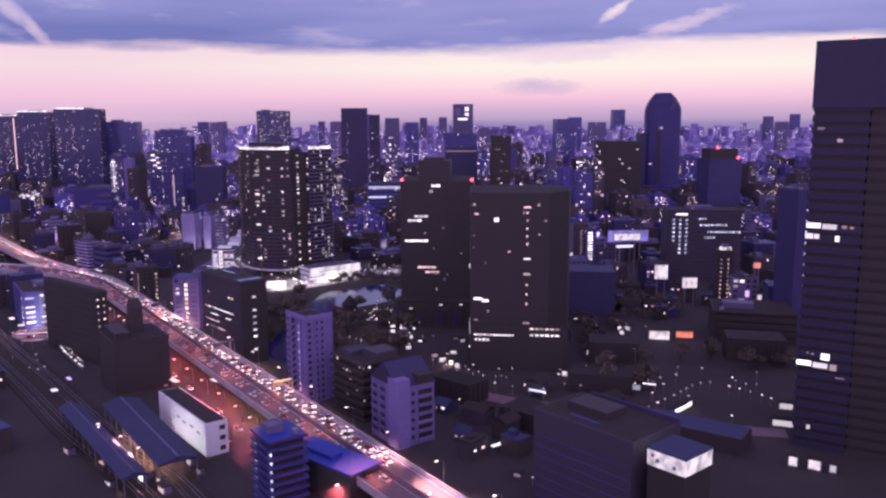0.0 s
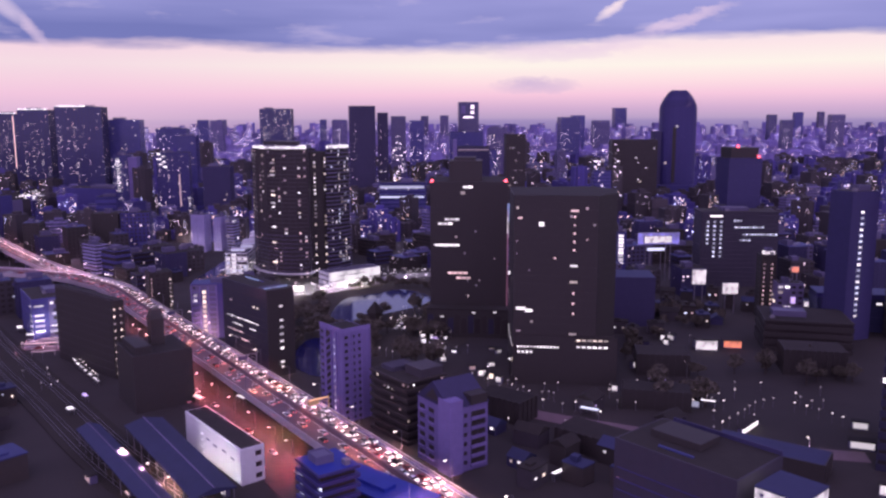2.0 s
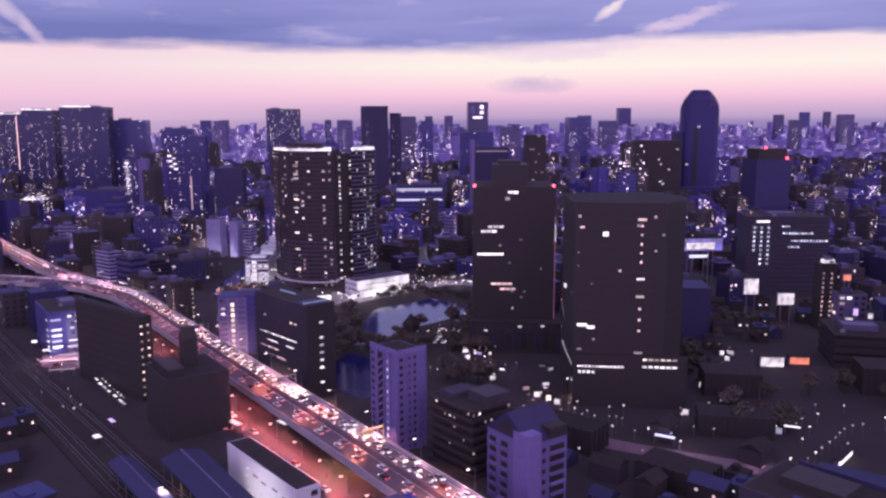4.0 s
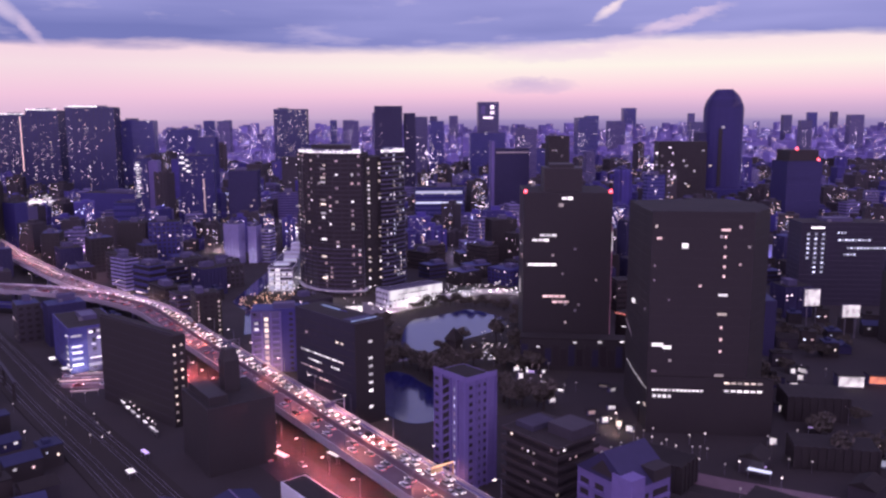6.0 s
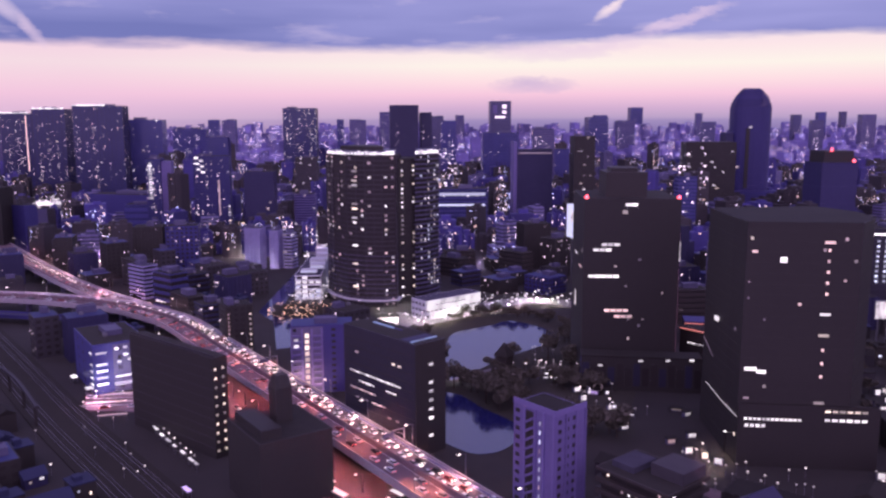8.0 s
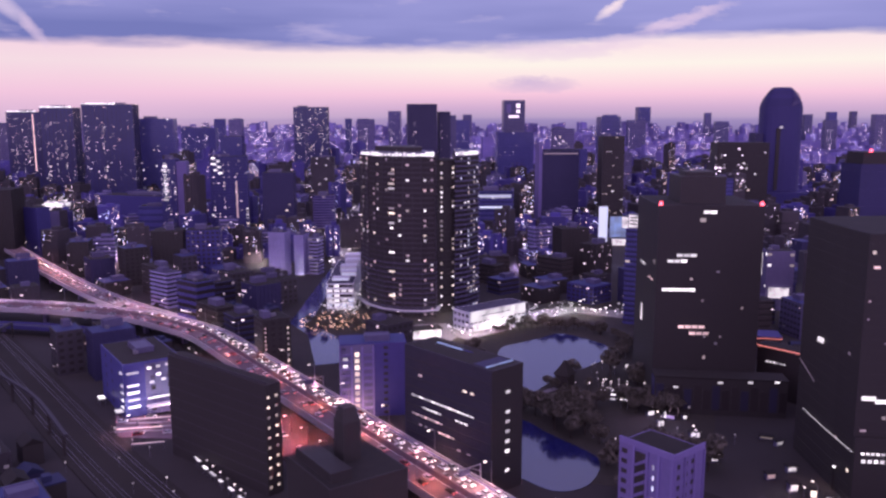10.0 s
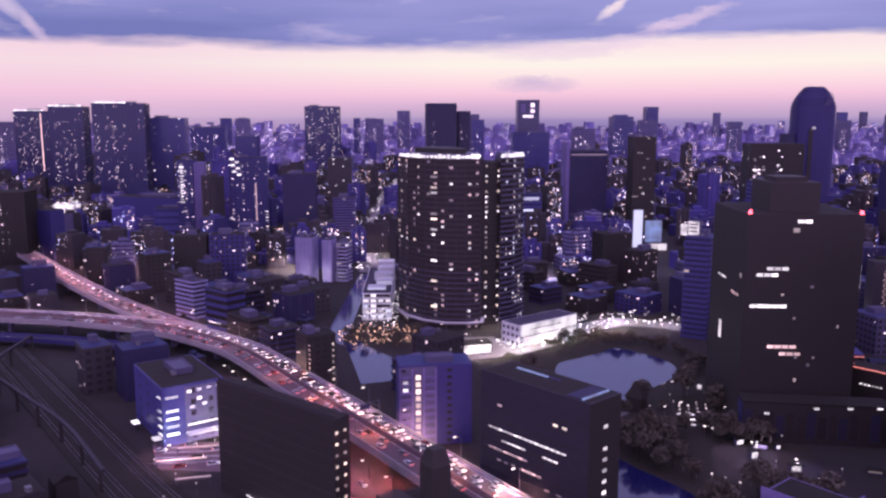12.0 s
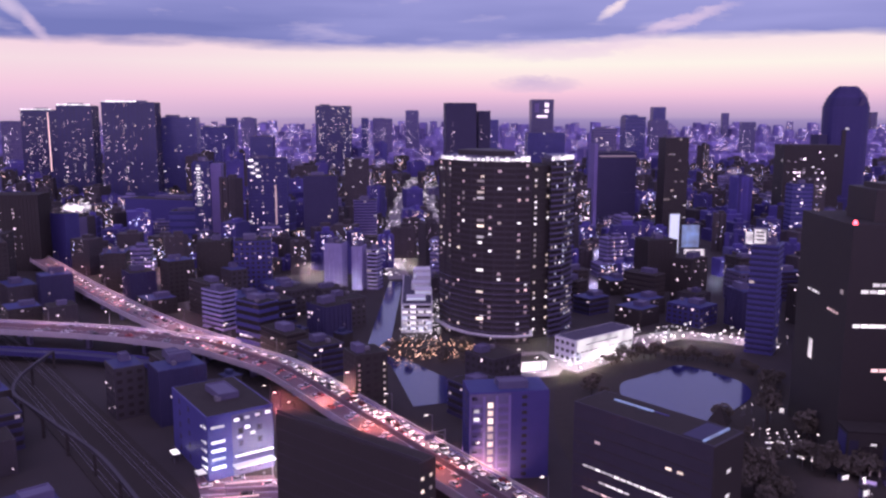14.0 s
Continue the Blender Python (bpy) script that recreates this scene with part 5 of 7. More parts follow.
part("light_band", Shape().box(1, 58, -0.4, -0.05, 28, 30.0), "lit_cool", gl, "pale blue lit band")
fr = skyline("framed_block", (-2, 1150), 3, 46, 30, 90, "navy office block with a pale end frame", "band", "navy_panel", "navy_panel", share=0.012, category="office building", faces="f", pent=False)
part("end_frame", Shape().box(-4, -0.1, -1, 30, 0, 101), "pale_tile", fr, "pale purple end wall")
part("red_band", Shape().box(2, 44, -0.5, -0.1, 86, 87.5), "lit_dim", fr, "reddish lit roof band")
skyline("dark_tower", (62, 1100), 3, 26, 26, 108, "black office tower with lit upper windows", "slab", "black_stone", "black_stone", share=0.10, category="office tower", faces="f")
dots = skyline("office_building", (176, 640), -4, 58, 26, 57, "dark office block with dotted rows of lit windows", "band", "office_panel", "office_panel", share=0.0, category="office building")
for x in (5, 10, 15):
    for k in range(6 if x == 5 else 9):
        piece("window", COOL, dots, (x, 0.0, 50 - k * 3.3), (1.5, 0.7, 1.4))
for x0, n, z in ((26, 10, 46), (32, 12, 40.5), (25, 3, 51), (30, 4, 36)):
    for i in range(n):
        piece("window", COOL, dots, (x0 + i * 2.2, 0.0, z), (1.3, 0.7, 1.1))
piece("window", WHITE, dots, (11, 0.0, 54.5), (9.0, 0.7, 1.2))
qt = building("slim_tower", (184, 541), -5, 10, 10, 40, "slim dark tower with dotted window columns", "plain", 3.0, "black_stone", "dark_glass", share=0.0)
for x in (2.2, 7.0):
    for k in range(12):
        piece("window", PINK, qt, (x, -0.06, 3 + k * 2.9), (0.9, 0.12, 1.0))
part("roof_lamp", Shape().box(2, 9, 2, 6, 40.9, 43), "sign_white", qt)
AT = [(333 + 27 * math.copysign(abs(math.cos(a)) ** 0.7, math.cos(a)), 1262 + 21 * math.copysign(abs(math.sin(a)) ** 0.7, math.sin(a))) for a in [i * math.pi / 10 for i in range(20)]]
at_t = prism_tower("round_tower", AT, 145, "indigo tower with rounded sides and stepped crown", 4.0, "spire_panel", "spire_panel", solid=0.35, step=0.4, fins=0.0, share=0.003, category="office tower")
ac = centre(AT)
aloc = [(p[0] - ac.x, p[1] - ac.y) for p in AT]
for i, z0, z1 in ((-1.5, 146, 151), (-3.5, 151, 156), (-6, 156, 160), (-8.5, 160, 163.5), (-11, 163.5, 166.5), (-13.5, 166.5, 169), (-16, 169, 170.5)):
    part("crown_step", Shape().prism(scaled(aloc, i), z0, z1), "spire_panel", at_t)
part("dark_recess", Shape().box(-12.5, -7.5, -21.6, -19.0, 34, 116), "black_stone", at_t, "dark glazed recess up the front")
part("side_wing", Shape().box(-37, -26.5, -12, 12, 0, 110), "navy_panel", at_t)
part("foot_block", Shape().box(-34, 32, -34, -22, 0, 31), "indigo_panel", at_t, "low blue block at the foot")
part("roof_lamp", Shape().box(-9, -5, -22.4, -21.7, 116, 119), "lit_white", at_t)
for k in range(4):
    a0 = -1.9 + 0.12 * k
    part("crown_arc", Shape().tube([(8 + (8.5 - 2.0 * k) * math.cos(a0 + 0.35 * j), -20.6 + 0.1 * j, 155 + (8.5 - 2.0 * k) * math.sin(a0 + 0.35 * j)) for j in range(11)], 0.55, 0.35, 5), "concrete", at_t)
for x, y, w, h in ((931, 4569, 69, 192), (490, 3244, 49, 144), (533, 3039, 61, 124), (1423, 3653, 38, 147), (1228, 3042, 42, 124), (1669, 3953, 40, 160), (1873, 4155, 31, 164), (1457, 3141, 52, 144),
                   (-121, 3753, 33, 146), (-33, 3753, 38, 148), (-389, 2739, 51, 128), (-877, 3034, 46, 128), (-129, 1722, 31, 135), (-98, 1923, 33, 126), (59, 1517, 37, 112), (1160, 4157, 31, 158),
                   (737, 2734, 42, 120), (-303, 2854, 40, 154), (-445, 2850, 22, 130), (-426, 3052, 39, 130), (350, 2602, 62, 135), (-722, 2020, 39, 108), (-662, 1927, 44, 109), (161, 1004, 21, 66),
                   (-1050, 3761, 37, 132), (-989, 3254, 42, 130), (-1222, 2138, 60, 120), (45, 1439, 28, 76), (84, 1650, 60, 73), (-100, 1201, 70, 30)):
    skyline("far_tower", (x, y), random.Random(x).uniform(-6, 10), w, w * 0.7, h, "distant blue-grey tower in the evening haze", random.Random(y).choice(["band", "slab"]),
            random.Random(x + y).choice(["blue_panel", "grey_panel", "concrete"]), "blue_glass", share=0.016, sh=4.0, faces="f", category="tower", pent=h < 120)
for ob in list(scene.objects):
    if ob.parent is None and ob.name.startswith("far_tower"):
        speckle(ob, 30, 8, 100, 36, "lit_far", w=(1.2, 3.0))

# ---------------------------------------------------------------- the water
def outline(name, pts, z, mat, label, category, depth=0.4):
    ob = part(name, Shape().prism(pts, z - depth, z), mat)
    return tagged(ob, label, category, kind="structure")


def blob(cx, cy, rx, ry, wob, seed, n=40, turn=0.0):
    rng = random.Random(seed)
    ph = [rng.uniform(0, 6.28) for _ in range(4)]
    out = []
    for i in range(n):
        a = 2 * math.pi * i / n
        k = 1 + wob * (math.sin(2 * a + ph[0]) + 0.6 * math.sin(3 * a + ph[1]) + 0.4 * math.sin(5 * a + ph[2]))
        x, y = rx * k * math.cos(a), ry * k * math.sin(a)
        c, s = math.cos(turn), math.sin(turn)
        out.append((cx + c * x - s * y, cy + s * x + c * y))
    return out


outline("garden", blob(-66, 545, 62, 130, 0.05, 3), 0.10, "grass", "dark garden lawn round the ponds", "lawn")
POND = [(-94, 512), (-85, 516), (-75, 532), (-61, 551), (-48, 563), (-34, 580), (-30, 597), (-36, 612), (-53, 629), (-66, 619), (-79, 609), (-92, 596), (-96, 556)]
POOL = [(-97, 430), (-86, 419), (-76, 421), (-69, 430), (-65, 445), (-70, 456), (-80, 470), (-90, 487), (-100, 489), (-104, 455)]


def shore(pts):
    """A closed line rounded through its corners."""
    line = along(pts + pts[:1], 3.0)[0][:-1]
    return [(p.x, p.y) for p in line]


outline("pond", shore(POND), 0.22, WATER, "still garden pond mirroring the dusk sky", "pond")
outline("pond", shore(POOL), 0.22, WATER, "still garden pond mirroring the dusk sky", "pond")
outline("canal", [(-192, 566), (-174, 572), (-176, 606), (-196, 634), (-209, 660), (-211, 850), (-222, 850), (-222, 655), (-206, 628)], 0.22, WATER, "narrow city canal mirroring the dusk sky", "canal")

outline("forecourt", [(-158, 634), (-146, 602), (-120, 612), (-112, 632), (-122, 654), (-140, 652)], 0.24, "plaza", "pale lit paved forecourt below the curved tower", "forecourt")
outline("station_square", [(-268, 492), (-258, 468), (-230, 466), (-240, 494)], 0.24, "deck", "pale pink-lit paved square before the office", "square")
for x, y, d, kind in ((-262, 484, 20, "car_white"), (-252, 490, 20, "car_silver"), (-246, 478, 20, "car_black"), (-240, 486, 20, "car_white"), (-250, 470, 20, "car_red"), (-238, 472, 20, "car_white")):
    copy_thing(next(o for o in scene.objects if o.name.startswith("car") and o.parent is None and o.children and o.children[0].data and o.children[0].data.materials[0].name == kind), pose(x, y, 0.25, 0, 0, d))

for k in range(4):
    tagged(part("kerb_strip", Shape().turned(-250 + k * 1.2, 474 + k * 5, 26, 0.9, 0, 0.5, 6), "barrier"), "pale concrete kerb across the square", "kerb", kind="structure")

# ---------------------------------------------------------------- the rest of the city

# trees round the ponds and by the roads
def leaf_crown(rng, r, h0, h1, n=420):
    s = Shape()
    lobes = [(rng.uniform(-0.55, 0.55) * r, rng.uniform(-0.55, 0.55) * r, rng.uniform(h0 + 0.25 * (h1 - h0), h1 - 0.25 * (h1 - h0)), rng.uniform(0.35, 0.6)) for _ in range(7)]
    for _ in range(n):
        lx, ly, lz, k = rng.choice(lobes)
        d = Vector((rng.gauss(0, 1), rng.gauss(0, 1), rng.gauss(0, 1))).normalized()
        q = Vector((lx + d.x * k * r, ly + d.y * k * r, lz + d.z * k * 0.42 * (h1 - h0)))
        w = rng.uniform(0.5, 1.0) * r * 0.2
        a = Vector((rng.gauss(0, 1), rng.gauss(0, 1), rng.gauss(0, 1))).normalized()
        b = a.orthogonal().normalized()
        c = a.cross(b)
        m = len(s.v)
        s.v += [tuple(q + b * w), tuple(q + c * w * 0.8 + a * w * 0.3), tuple(q - b * w), tuple(q - c * w * 0.8 + a * w * 0.3)]
        s.f.append((m, m + 1, m + 2, m + 3))
    return s


def tree(rng, tall, r):
    b = thing("tree", pose(0, 0, 0), "dark leafy broadleaf tree at dusk", "tree", "trees of the garden")
    trunk = part("trunk", Shape().tube([(0, 0, 0), (0.15, 0.1, tall * 0.3), (0.0, 0.2, tall * 0.62)], tall * 0.03, tall * 0.014), "bark", b)
    for k in range(2):
        a = k * 2.9 + rng.uniform(0, 0.8)
        part("limb", Shape().tube([(0.1, 0.1, tall * 0.32), (r * 0.3 * math.cos(a), r * 0.3 * math.sin(a), tall * 0.52), (r * 0.6 * math.cos(a), r * 0.6 * math.sin(a), tall * 0.68)], tall * 0.012, tall * 0.005, 5), "bark", trunk)
    part("crown", leaf_crown(rng, r, tall * 0.28, tall), "leaf", b)
    return b


def plant():
    rng = random.Random(31)
    protos = [tree(rng, rng.uniform(9, 13), rng.uniform(4.5, 6.0)) for _ in range(4)]
    used = set()

    def put(k, x, y, size=1.0):
        m = pose(x, y, 0.05, 0, 0, rng.uniform(0, 360))
        b = copy_thing(protos[k], m) if k in used else protos[k]
        used.add(k)
        b.matrix_world = m @ Matrix.Diagonal((size, size, size, 1))

    def wet(x, y):
        """In a pond, or where a tree would hide it from the south."""
        for poly in (POND, POOL):
            for d in (-6, 0, 10, 20, 30):
                px, py, odd = x + 0.1 * d, y + d, False
                for i in range(len(poly)):
                    (ax, ay), (bx, by) = poly[i], poly[i - 1]
                    if (ay > py) != (by > py) and px < ax + (py - ay) * (bx - ax) / (by - ay):
                        odd = not odd
                if odd:
                    return True
        return False

    n = 0
    while n < 62:
        x, y = rng.uniform(-118, -12), rng.uniform(395, 660)
        if wet(x, y) or ((x + 66) / 62) ** 2 + ((y - 535) / 132) ** 2 > 1 or any((x - a) ** 2 + (y - b) ** 2 < c * c for a, b, c in TREELESS):
            continue
        put(n % 4, x, y, rng.uniform(0.8, 1.3))
        n += 1
    for x, y in ((-99, 494), (-92, 497), (-84, 492), (-77, 485), (-71, 478), (-66, 470), (-62, 460), (-88, 501)):
        put(rng.randrange(4), x, y, rng.uniform(0.9, 1.25))
    for i in range(28):
        a = 0.2 + 2.0 * i / 27
        put(rng.randrange(4), -64 + (46 + rng.uniform(0, 9)) * math.cos(a), 590 + (46 + rng.uniform(0, 10)) * math.sin(a), rng.uniform(0.5, 0.75))
    put(1, -60, 545, 0.8)
    put(2, -72, 527, 0.8)
    for x, y in ((-80, 512), (-70, 505), (-62, 520), (-88, 500), (-54, 530), (-76, 496)):
        put(0, x, y, 0.55)
    for _ in range(120):
        x, y = rng.uniform(30, 190), rng.uniform(372, 560)
        if (x > 105 and 425 < y < 500) or (x < 74 and y < 470) or (160 < x and y > 500) or (98 < x and y < 392) or (x < 110 and y > 500):
            continue
        put(rng.randrange(4), x, y, rng.uniform(0.7, 1.1))
    for _ in range(26):
        put(rng.randrange(4), rng.uniform(-212, -160), rng.uniform(632, 662), rng.uniform(0.4, 0.65))


TREELESS = [(-102, 612, 28), (-66, 640, 26), (-40, 632, 18), (-27, 466, 26), (-56, 457, 14), (-90, 512, 12), (-80, 519, 9), (-66, 536, 9), (-108, 432, 28), (-60, 368, 24), (-44, 522, 14), (-20, 535, 10)]
plant()

# hut-shaped stand-in for what is taken to be a dark conifer
hut = thing("garden_hut", pose(-70, 532, 0.1, 0, 0, -35), "small dark hut shape standing in for a conifer", "hut")
part("wall", Shape().box(0, 7, 0, 7, 0, 6), "brown_tile", hut)
hs = Shape()
hs.v += [(-0.8, -0.8, 6), (7.8, -0.8, 6), (7.8, 7.8, 6), (-0.8, 7.8, 6), (3.5, 3.5, 13)]
hs.f += [(0, 1, 4), (1, 2, 4), (2, 3, 4), (3, 0, 4), (3, 2, 1, 0)]
part("roof", hs, "roof_dark", hut)

# lamps on paths and forecourts
def path_lamp(tall=4.0, r=0.42, mat="globe"):
    b = thing("path_lamp", pose(0, 0, 0), "small lit globe lamp on a slim post", "path lamp", "lamps on the paths")
    post = part("post", Shape().tube([(0, 0, 0), (0, 0, tall)], 0.07, 0.05), "steel", b)
    ball = Shape()
    ball.prism([(r * 0.7 * math.cos(a), r * 0.7 * math.sin(a)) for a in [i * math.pi / 4 for i in range(8)]], tall, tall + r * 0.5, [(r * math.cos(a), r * math.sin(a)) for a in [i * math.pi / 4 for i in range(8)]])
    ball.prism([(r * math.cos(a), r * math.sin(a)) for a in [i * math.pi / 4 for i in range(8)]], tall + r * 0.5, tall + r * 1.2, [(r * 0.5 * math.cos(a), r * 0.5 * math.sin(a)) for a in [i * math.pi / 4 for i in range(8)]])
    part("globe", ball, mat, post)
    return b


LAMPS_MORE = ((-63.4, 466), (-60, 461), (-56.3, 456), (-52.4, 453), (-48.8, 449), (-42.6, 455), (-8, 460), (-38, 441), (-22, 512), (-33, 491), (-32, 480), (-21, 497), (-17, 491), (-29, 467), (-22, 465), (-63, 467), (-60, 462), (-42, 499), (-36, 510), (16, 500), (-46, 556), (-61, 525), (-29, 581), (-25, 579), (-48, 540),
              (-79, 497), (21, 671), (3, 601), (-7, 411), (-1, 413), (0, 402), (11, 393), (16, 390), (13, 386), (18, 384), (27, 383), (23, 372), (31, 367), (37, 369), (45, 377), (57, 393), (56, 371), (111, 486), (109, 475), (121, 480),
              (-21, 441), (-34, 472), (-41, 453), (-24, 462), (-14, 457), (-33, 388), (-36, 370))


def light_paths():
    rng = random.Random(8)
    proto = path_lamp()
    first = [True]

    def put(x, y, z=0.0):
        if first[0]:
            proto.matrix_world = pose(x, y, z)
            first[0] = False
        else:
            copy_thing(proto, pose(x, y, z))

    for x, y in along([(80, 331), (98, 349), (108, 359), (116, 368), (126, 373), (133, 367), (140, 359), (146, 350)], 5.2)[0]:
        put(x, y)
    for x, y in ((99, 374), (104, 380), (117, 396), (113, 385), (129, 395), (139, 380), (139, 375), (142, 370), (147, 370), (154, 388)):
        put(x, y)
    for x, y in along([(-230, 461), (-208, 431), (-191, 409)], 5.5)[0]:
        put(x, y)
    for _ in range(30):
        x, y = rng.uniform(-20, 110), rng.uniform(340, 402)
        put(x, y)
    for x, y in LAMPS_MORE:
        put(x, y)
    for _ in range(14):
        put(rng.uniform(-55, -20), rng.uniform(500, 570))
    for _ in range(16):
        put(rng.uniform(-270, -205), rng.uniform(395, 470))
    for i in range(4):
        for k in range(3):
            put(-50 + i * 4 + k, 516 + k * 4.5 + i * 0.6)


light_paths()


def canopy(at, deg, la, lb, h, mat, label):
    """A flat lit roof on four posts."""
    b = thing("lit_canopy", pose(at[0], at[1], 0, 0, 0, deg), label, "canopy")
    top = part("roof", Shape().box(-0.2, la + 0.2, -0.2, lb + 0.2, h, h + 0.3), "steel", b)
    part("lit_panel", Shape().box(0, la, 0, lb, h + 0.3, h + 0.42), mat, top)
    for x in (0.2, la - 0.2):
        for y in (0.2, lb - 0.2):
            part("post", Shape().tube([(x, y, 0), (x, y, h)], 0.09, 0.09), "steel", b)
    return b


def kiosk(at, deg, la, lb, h, mat, label, wall="grey_panel"):
    """A low lit front: four walls, a glowing panel and a roof."""
    b = thing("lit_kiosk", pose(at[0], at[1], 0, 0, 0, deg), label, "kiosk")
    part("wall", Shape().box(0, la, 0.3, lb, 0, h), wall, b)
    part("roof", Shape().box(-0.4, la + 0.4, -0.6, lb + 0.4, h, h + 0.4), "roof_dark", b)
    part("lit_panel", Shape().box(0.3, la - 0.3, 0.0, 0.28, 0.8, h - 0.3), mat, b)
    return b


kiosk((119, 463), -8, 12, 7, 6, "sign_white", "low shop front glowing bright white")
kiosk((136, 467), -8, 10, 7, 4.6, "sign_orange", "low shop front glowing orange")
kiosk((84, 374), -20, 9, 4, 3.5, "lit_cool", "small white lit glass shelter")
kiosk((100, 339), 47, 16, 2, 3.2, "lit_white", "long narrow white lit shelter")
kiosk((137, 326), -20, 9, 4, 3.5, "lit_white", "small white lit glass shelter")
kiosk((148, 346), -20, 6, 3, 3.5, "lit_white", "small white lit glass shelter")
kiosk((-8, 427), 10, 3.4, 2, 2.6, "lit_pink", "small rose lit shelter")
kiosk((-3, 421), -20, 2.6, 2, 2.6, "lit_white", "small white lit shelter")
kiosk((-148, 612), 16, 24, 9, 6, "sign_white", "low glass pavilion glowing white")


def billboard(at, deg, w, h, z, mat, label, bars=0):
    b = thing("billboard", pose(at[0], at[1], 0, 0, 0, deg), label, "billboard")
    part("frame", Shape().box(-0.4, w + 0.4, 0.2, 1.2, z - 0.4, z + h + 0.4), "steel", b)
    face = part("face", Shape().box(0, w, 0.0, 0.19, z, z + h), mat, b)
    for x in (w * 0.2, w * 0.8):
        part("post", Shape().tube([(x, 0.7, 0), (x, 0.7, z)], 0.4, 0.4, 8), "steel", b)
    for i in range(bars):
        part("bar", Shape().box(w * 0.15, w * 0.85, -0.08, 0.0, z + h * (0.2 + 0.25 * i), z + h * (0.3 + 0.25 * i)), "black_stone", face, "dark bar of lettering")
    return b


billboard((149, 569), 0, 9, 10, 16, "sign_white", "white lit billboard on posts")
billboard((164, 552), 0, 10, 7, 13, "sign_white", "white lit billboard on posts")
billboard((134, 664), 6, 34, 9, 29, "sign_violet", "violet lit roof billboard")
billboard((138, 659), 6, 22, 5, 31, "sign_white", "bright white lit billboard on posts")
billboard((139, 654), 6, 14, 2, 25.5, "lit_cool", "small pale lit billboard on posts")
billboard((36, 978), 0, 9, 37, 3, "lit_cool", "tall pale blue lit billboard")
billboard((47, 974), 0, 16, 21, 9, "sign_blue", "pale blue picture billboard")
billboard((48, 968), 0, 19, 6.5, 1.5, "sign_white", "small white lit billboard on posts")
billboard((12, 600), -10, 9, 9, 24, "sign_white", "white lit billboard on posts", 2)

for i in range(5):
    billboard((190 + i * 3.4, 518 + (i * 7) % 9, ), -8, 2.6 + (i % 2) * 2, 2.0 + (i % 3), 3 + (i * 5) % 11, ("lit_violet", "sign_white", "lit_violet", "lit_pink", "sign_white")[i], "small lit shop sign on posts")
kiosk((191, 514), -10, 22, 7, 5, "lit_violet", "low shop front glowing violet")
kiosk((192, 509), -10, 13, 4, 3.6, "sign_white", "low shop front glowing white")
building("shop_house", (190, 528), -8, 16, 12, 24, "violet-grey shop house behind bright signs", "plain", 3.4, "concrete", "dark_glass", share=0.14, bays={"f": (0, 2, 3)})
billboard((240, 623), -6, 5, 4, 14, "sign_orange", "small orange lit sign on posts")
sg = building("slim_office", (111, 636), -6, 7, 10, 42, "slim office with one bright column of windows", "plain", 3.0, "indigo_panel", "dark_glass", share=0.0, bays={})
for k in range(9):
    piece("window", WHITE, sg, (3.2, -0.06, 40 - k * 2.6), (3.6, 0.14, 1.7))
building("low_block", (76, 520), -6, 34, 26, 30, "plain low block with a dark blue flat roof", "plain", 4.0, "navy_panel", "dark_glass", "shed_roof", share=0.0, bays={}, pent=False)
billboard((22, 640), -10, 2.2, 11, 5, "sign_white", "upright white lit sign on posts")
for x, y in ((-30, 558), (-26, 554), (-22, 550)):
    kiosk((x, y), -30, 2.4, 1.6, 3.2, "sign_white", "small white lit shelter")
# low glowing panels of unknown use; the skylight form is made up
for i in range(12):
    sk = thing("ground_skylight", pose(-52 + (i % 4) * 5 + (i // 4) * 1.5, 512 + (i // 4) * 6 - (i % 4) * 0.8, 0.1, 0, 0, -10), "low white glowing panel set in the garden", "skylight", "skylights in the garden")
    part("curb", Shape().box(-0.2, 2.4, -0.2, 1.3, 0, 0.5), "concrete", sk)
    part("pane", Shape().box(0, 2.2, 0, 1.1, 0.5, 0.7), "lit_white", sk)
kiosk((-6, 494), -30, 4, 3, 2.6, "lit_warm", "small lit shop front")
kiosk((-20, 498), 20, 4, 3, 2.6, "lit_white", "small lit shop front")
kiosk((-29, 488), -30, 5, 3, 2.4, "lit_violet", "small violet lit shop front")

# glowing canopies added for lit patches of ground; shelters and lamps among the dark lots
for x, y, d, la, lb, mat in ((84, 383, -28, 10, 2.2, "lit_white"), (87, 378, -36, 9, 1.6, "lit_cool"), (92, 374, -24, 8, 1.6, "lit_white"), (38, 364, -30, 8, 2.4, "lit_cool"), (41, 368, -30, 5, 1.4, "lit_violet"),
                             (18, 297, 40, 11, 1.6, "lit_white"), (30, 270, -40, 7, 1.6, "lit_white"), (78, 404, -20, 8, 1.2, "lit_violet"), (97, 424, -20, 8, 1.2, "lit_violet"), (-188, 384, -50, 5, 1.6, "lit_violet"),
                             (-187, 366, -50, 4, 2.6, "lit_white"), (-137, 382, -45, 8, 2.4, "lit_pink"), (-116, 381, -45, 6, 1.6, "lit_white"), (-136, 339, -45, 3, 1.6, "lit_white")):
    canopy((x, y), d, la, lb, 3.0, mat, {"lit_white": "flat white glowing canopy added for a bright patch", "lit_cool": "flat pale blue glowing canopy added for a bright patch", "lit_violet": "flat violet glowing canopy added for a lit patch", "lit_pink": "flat rose glowing canopy added for a lit crossing"}[mat])
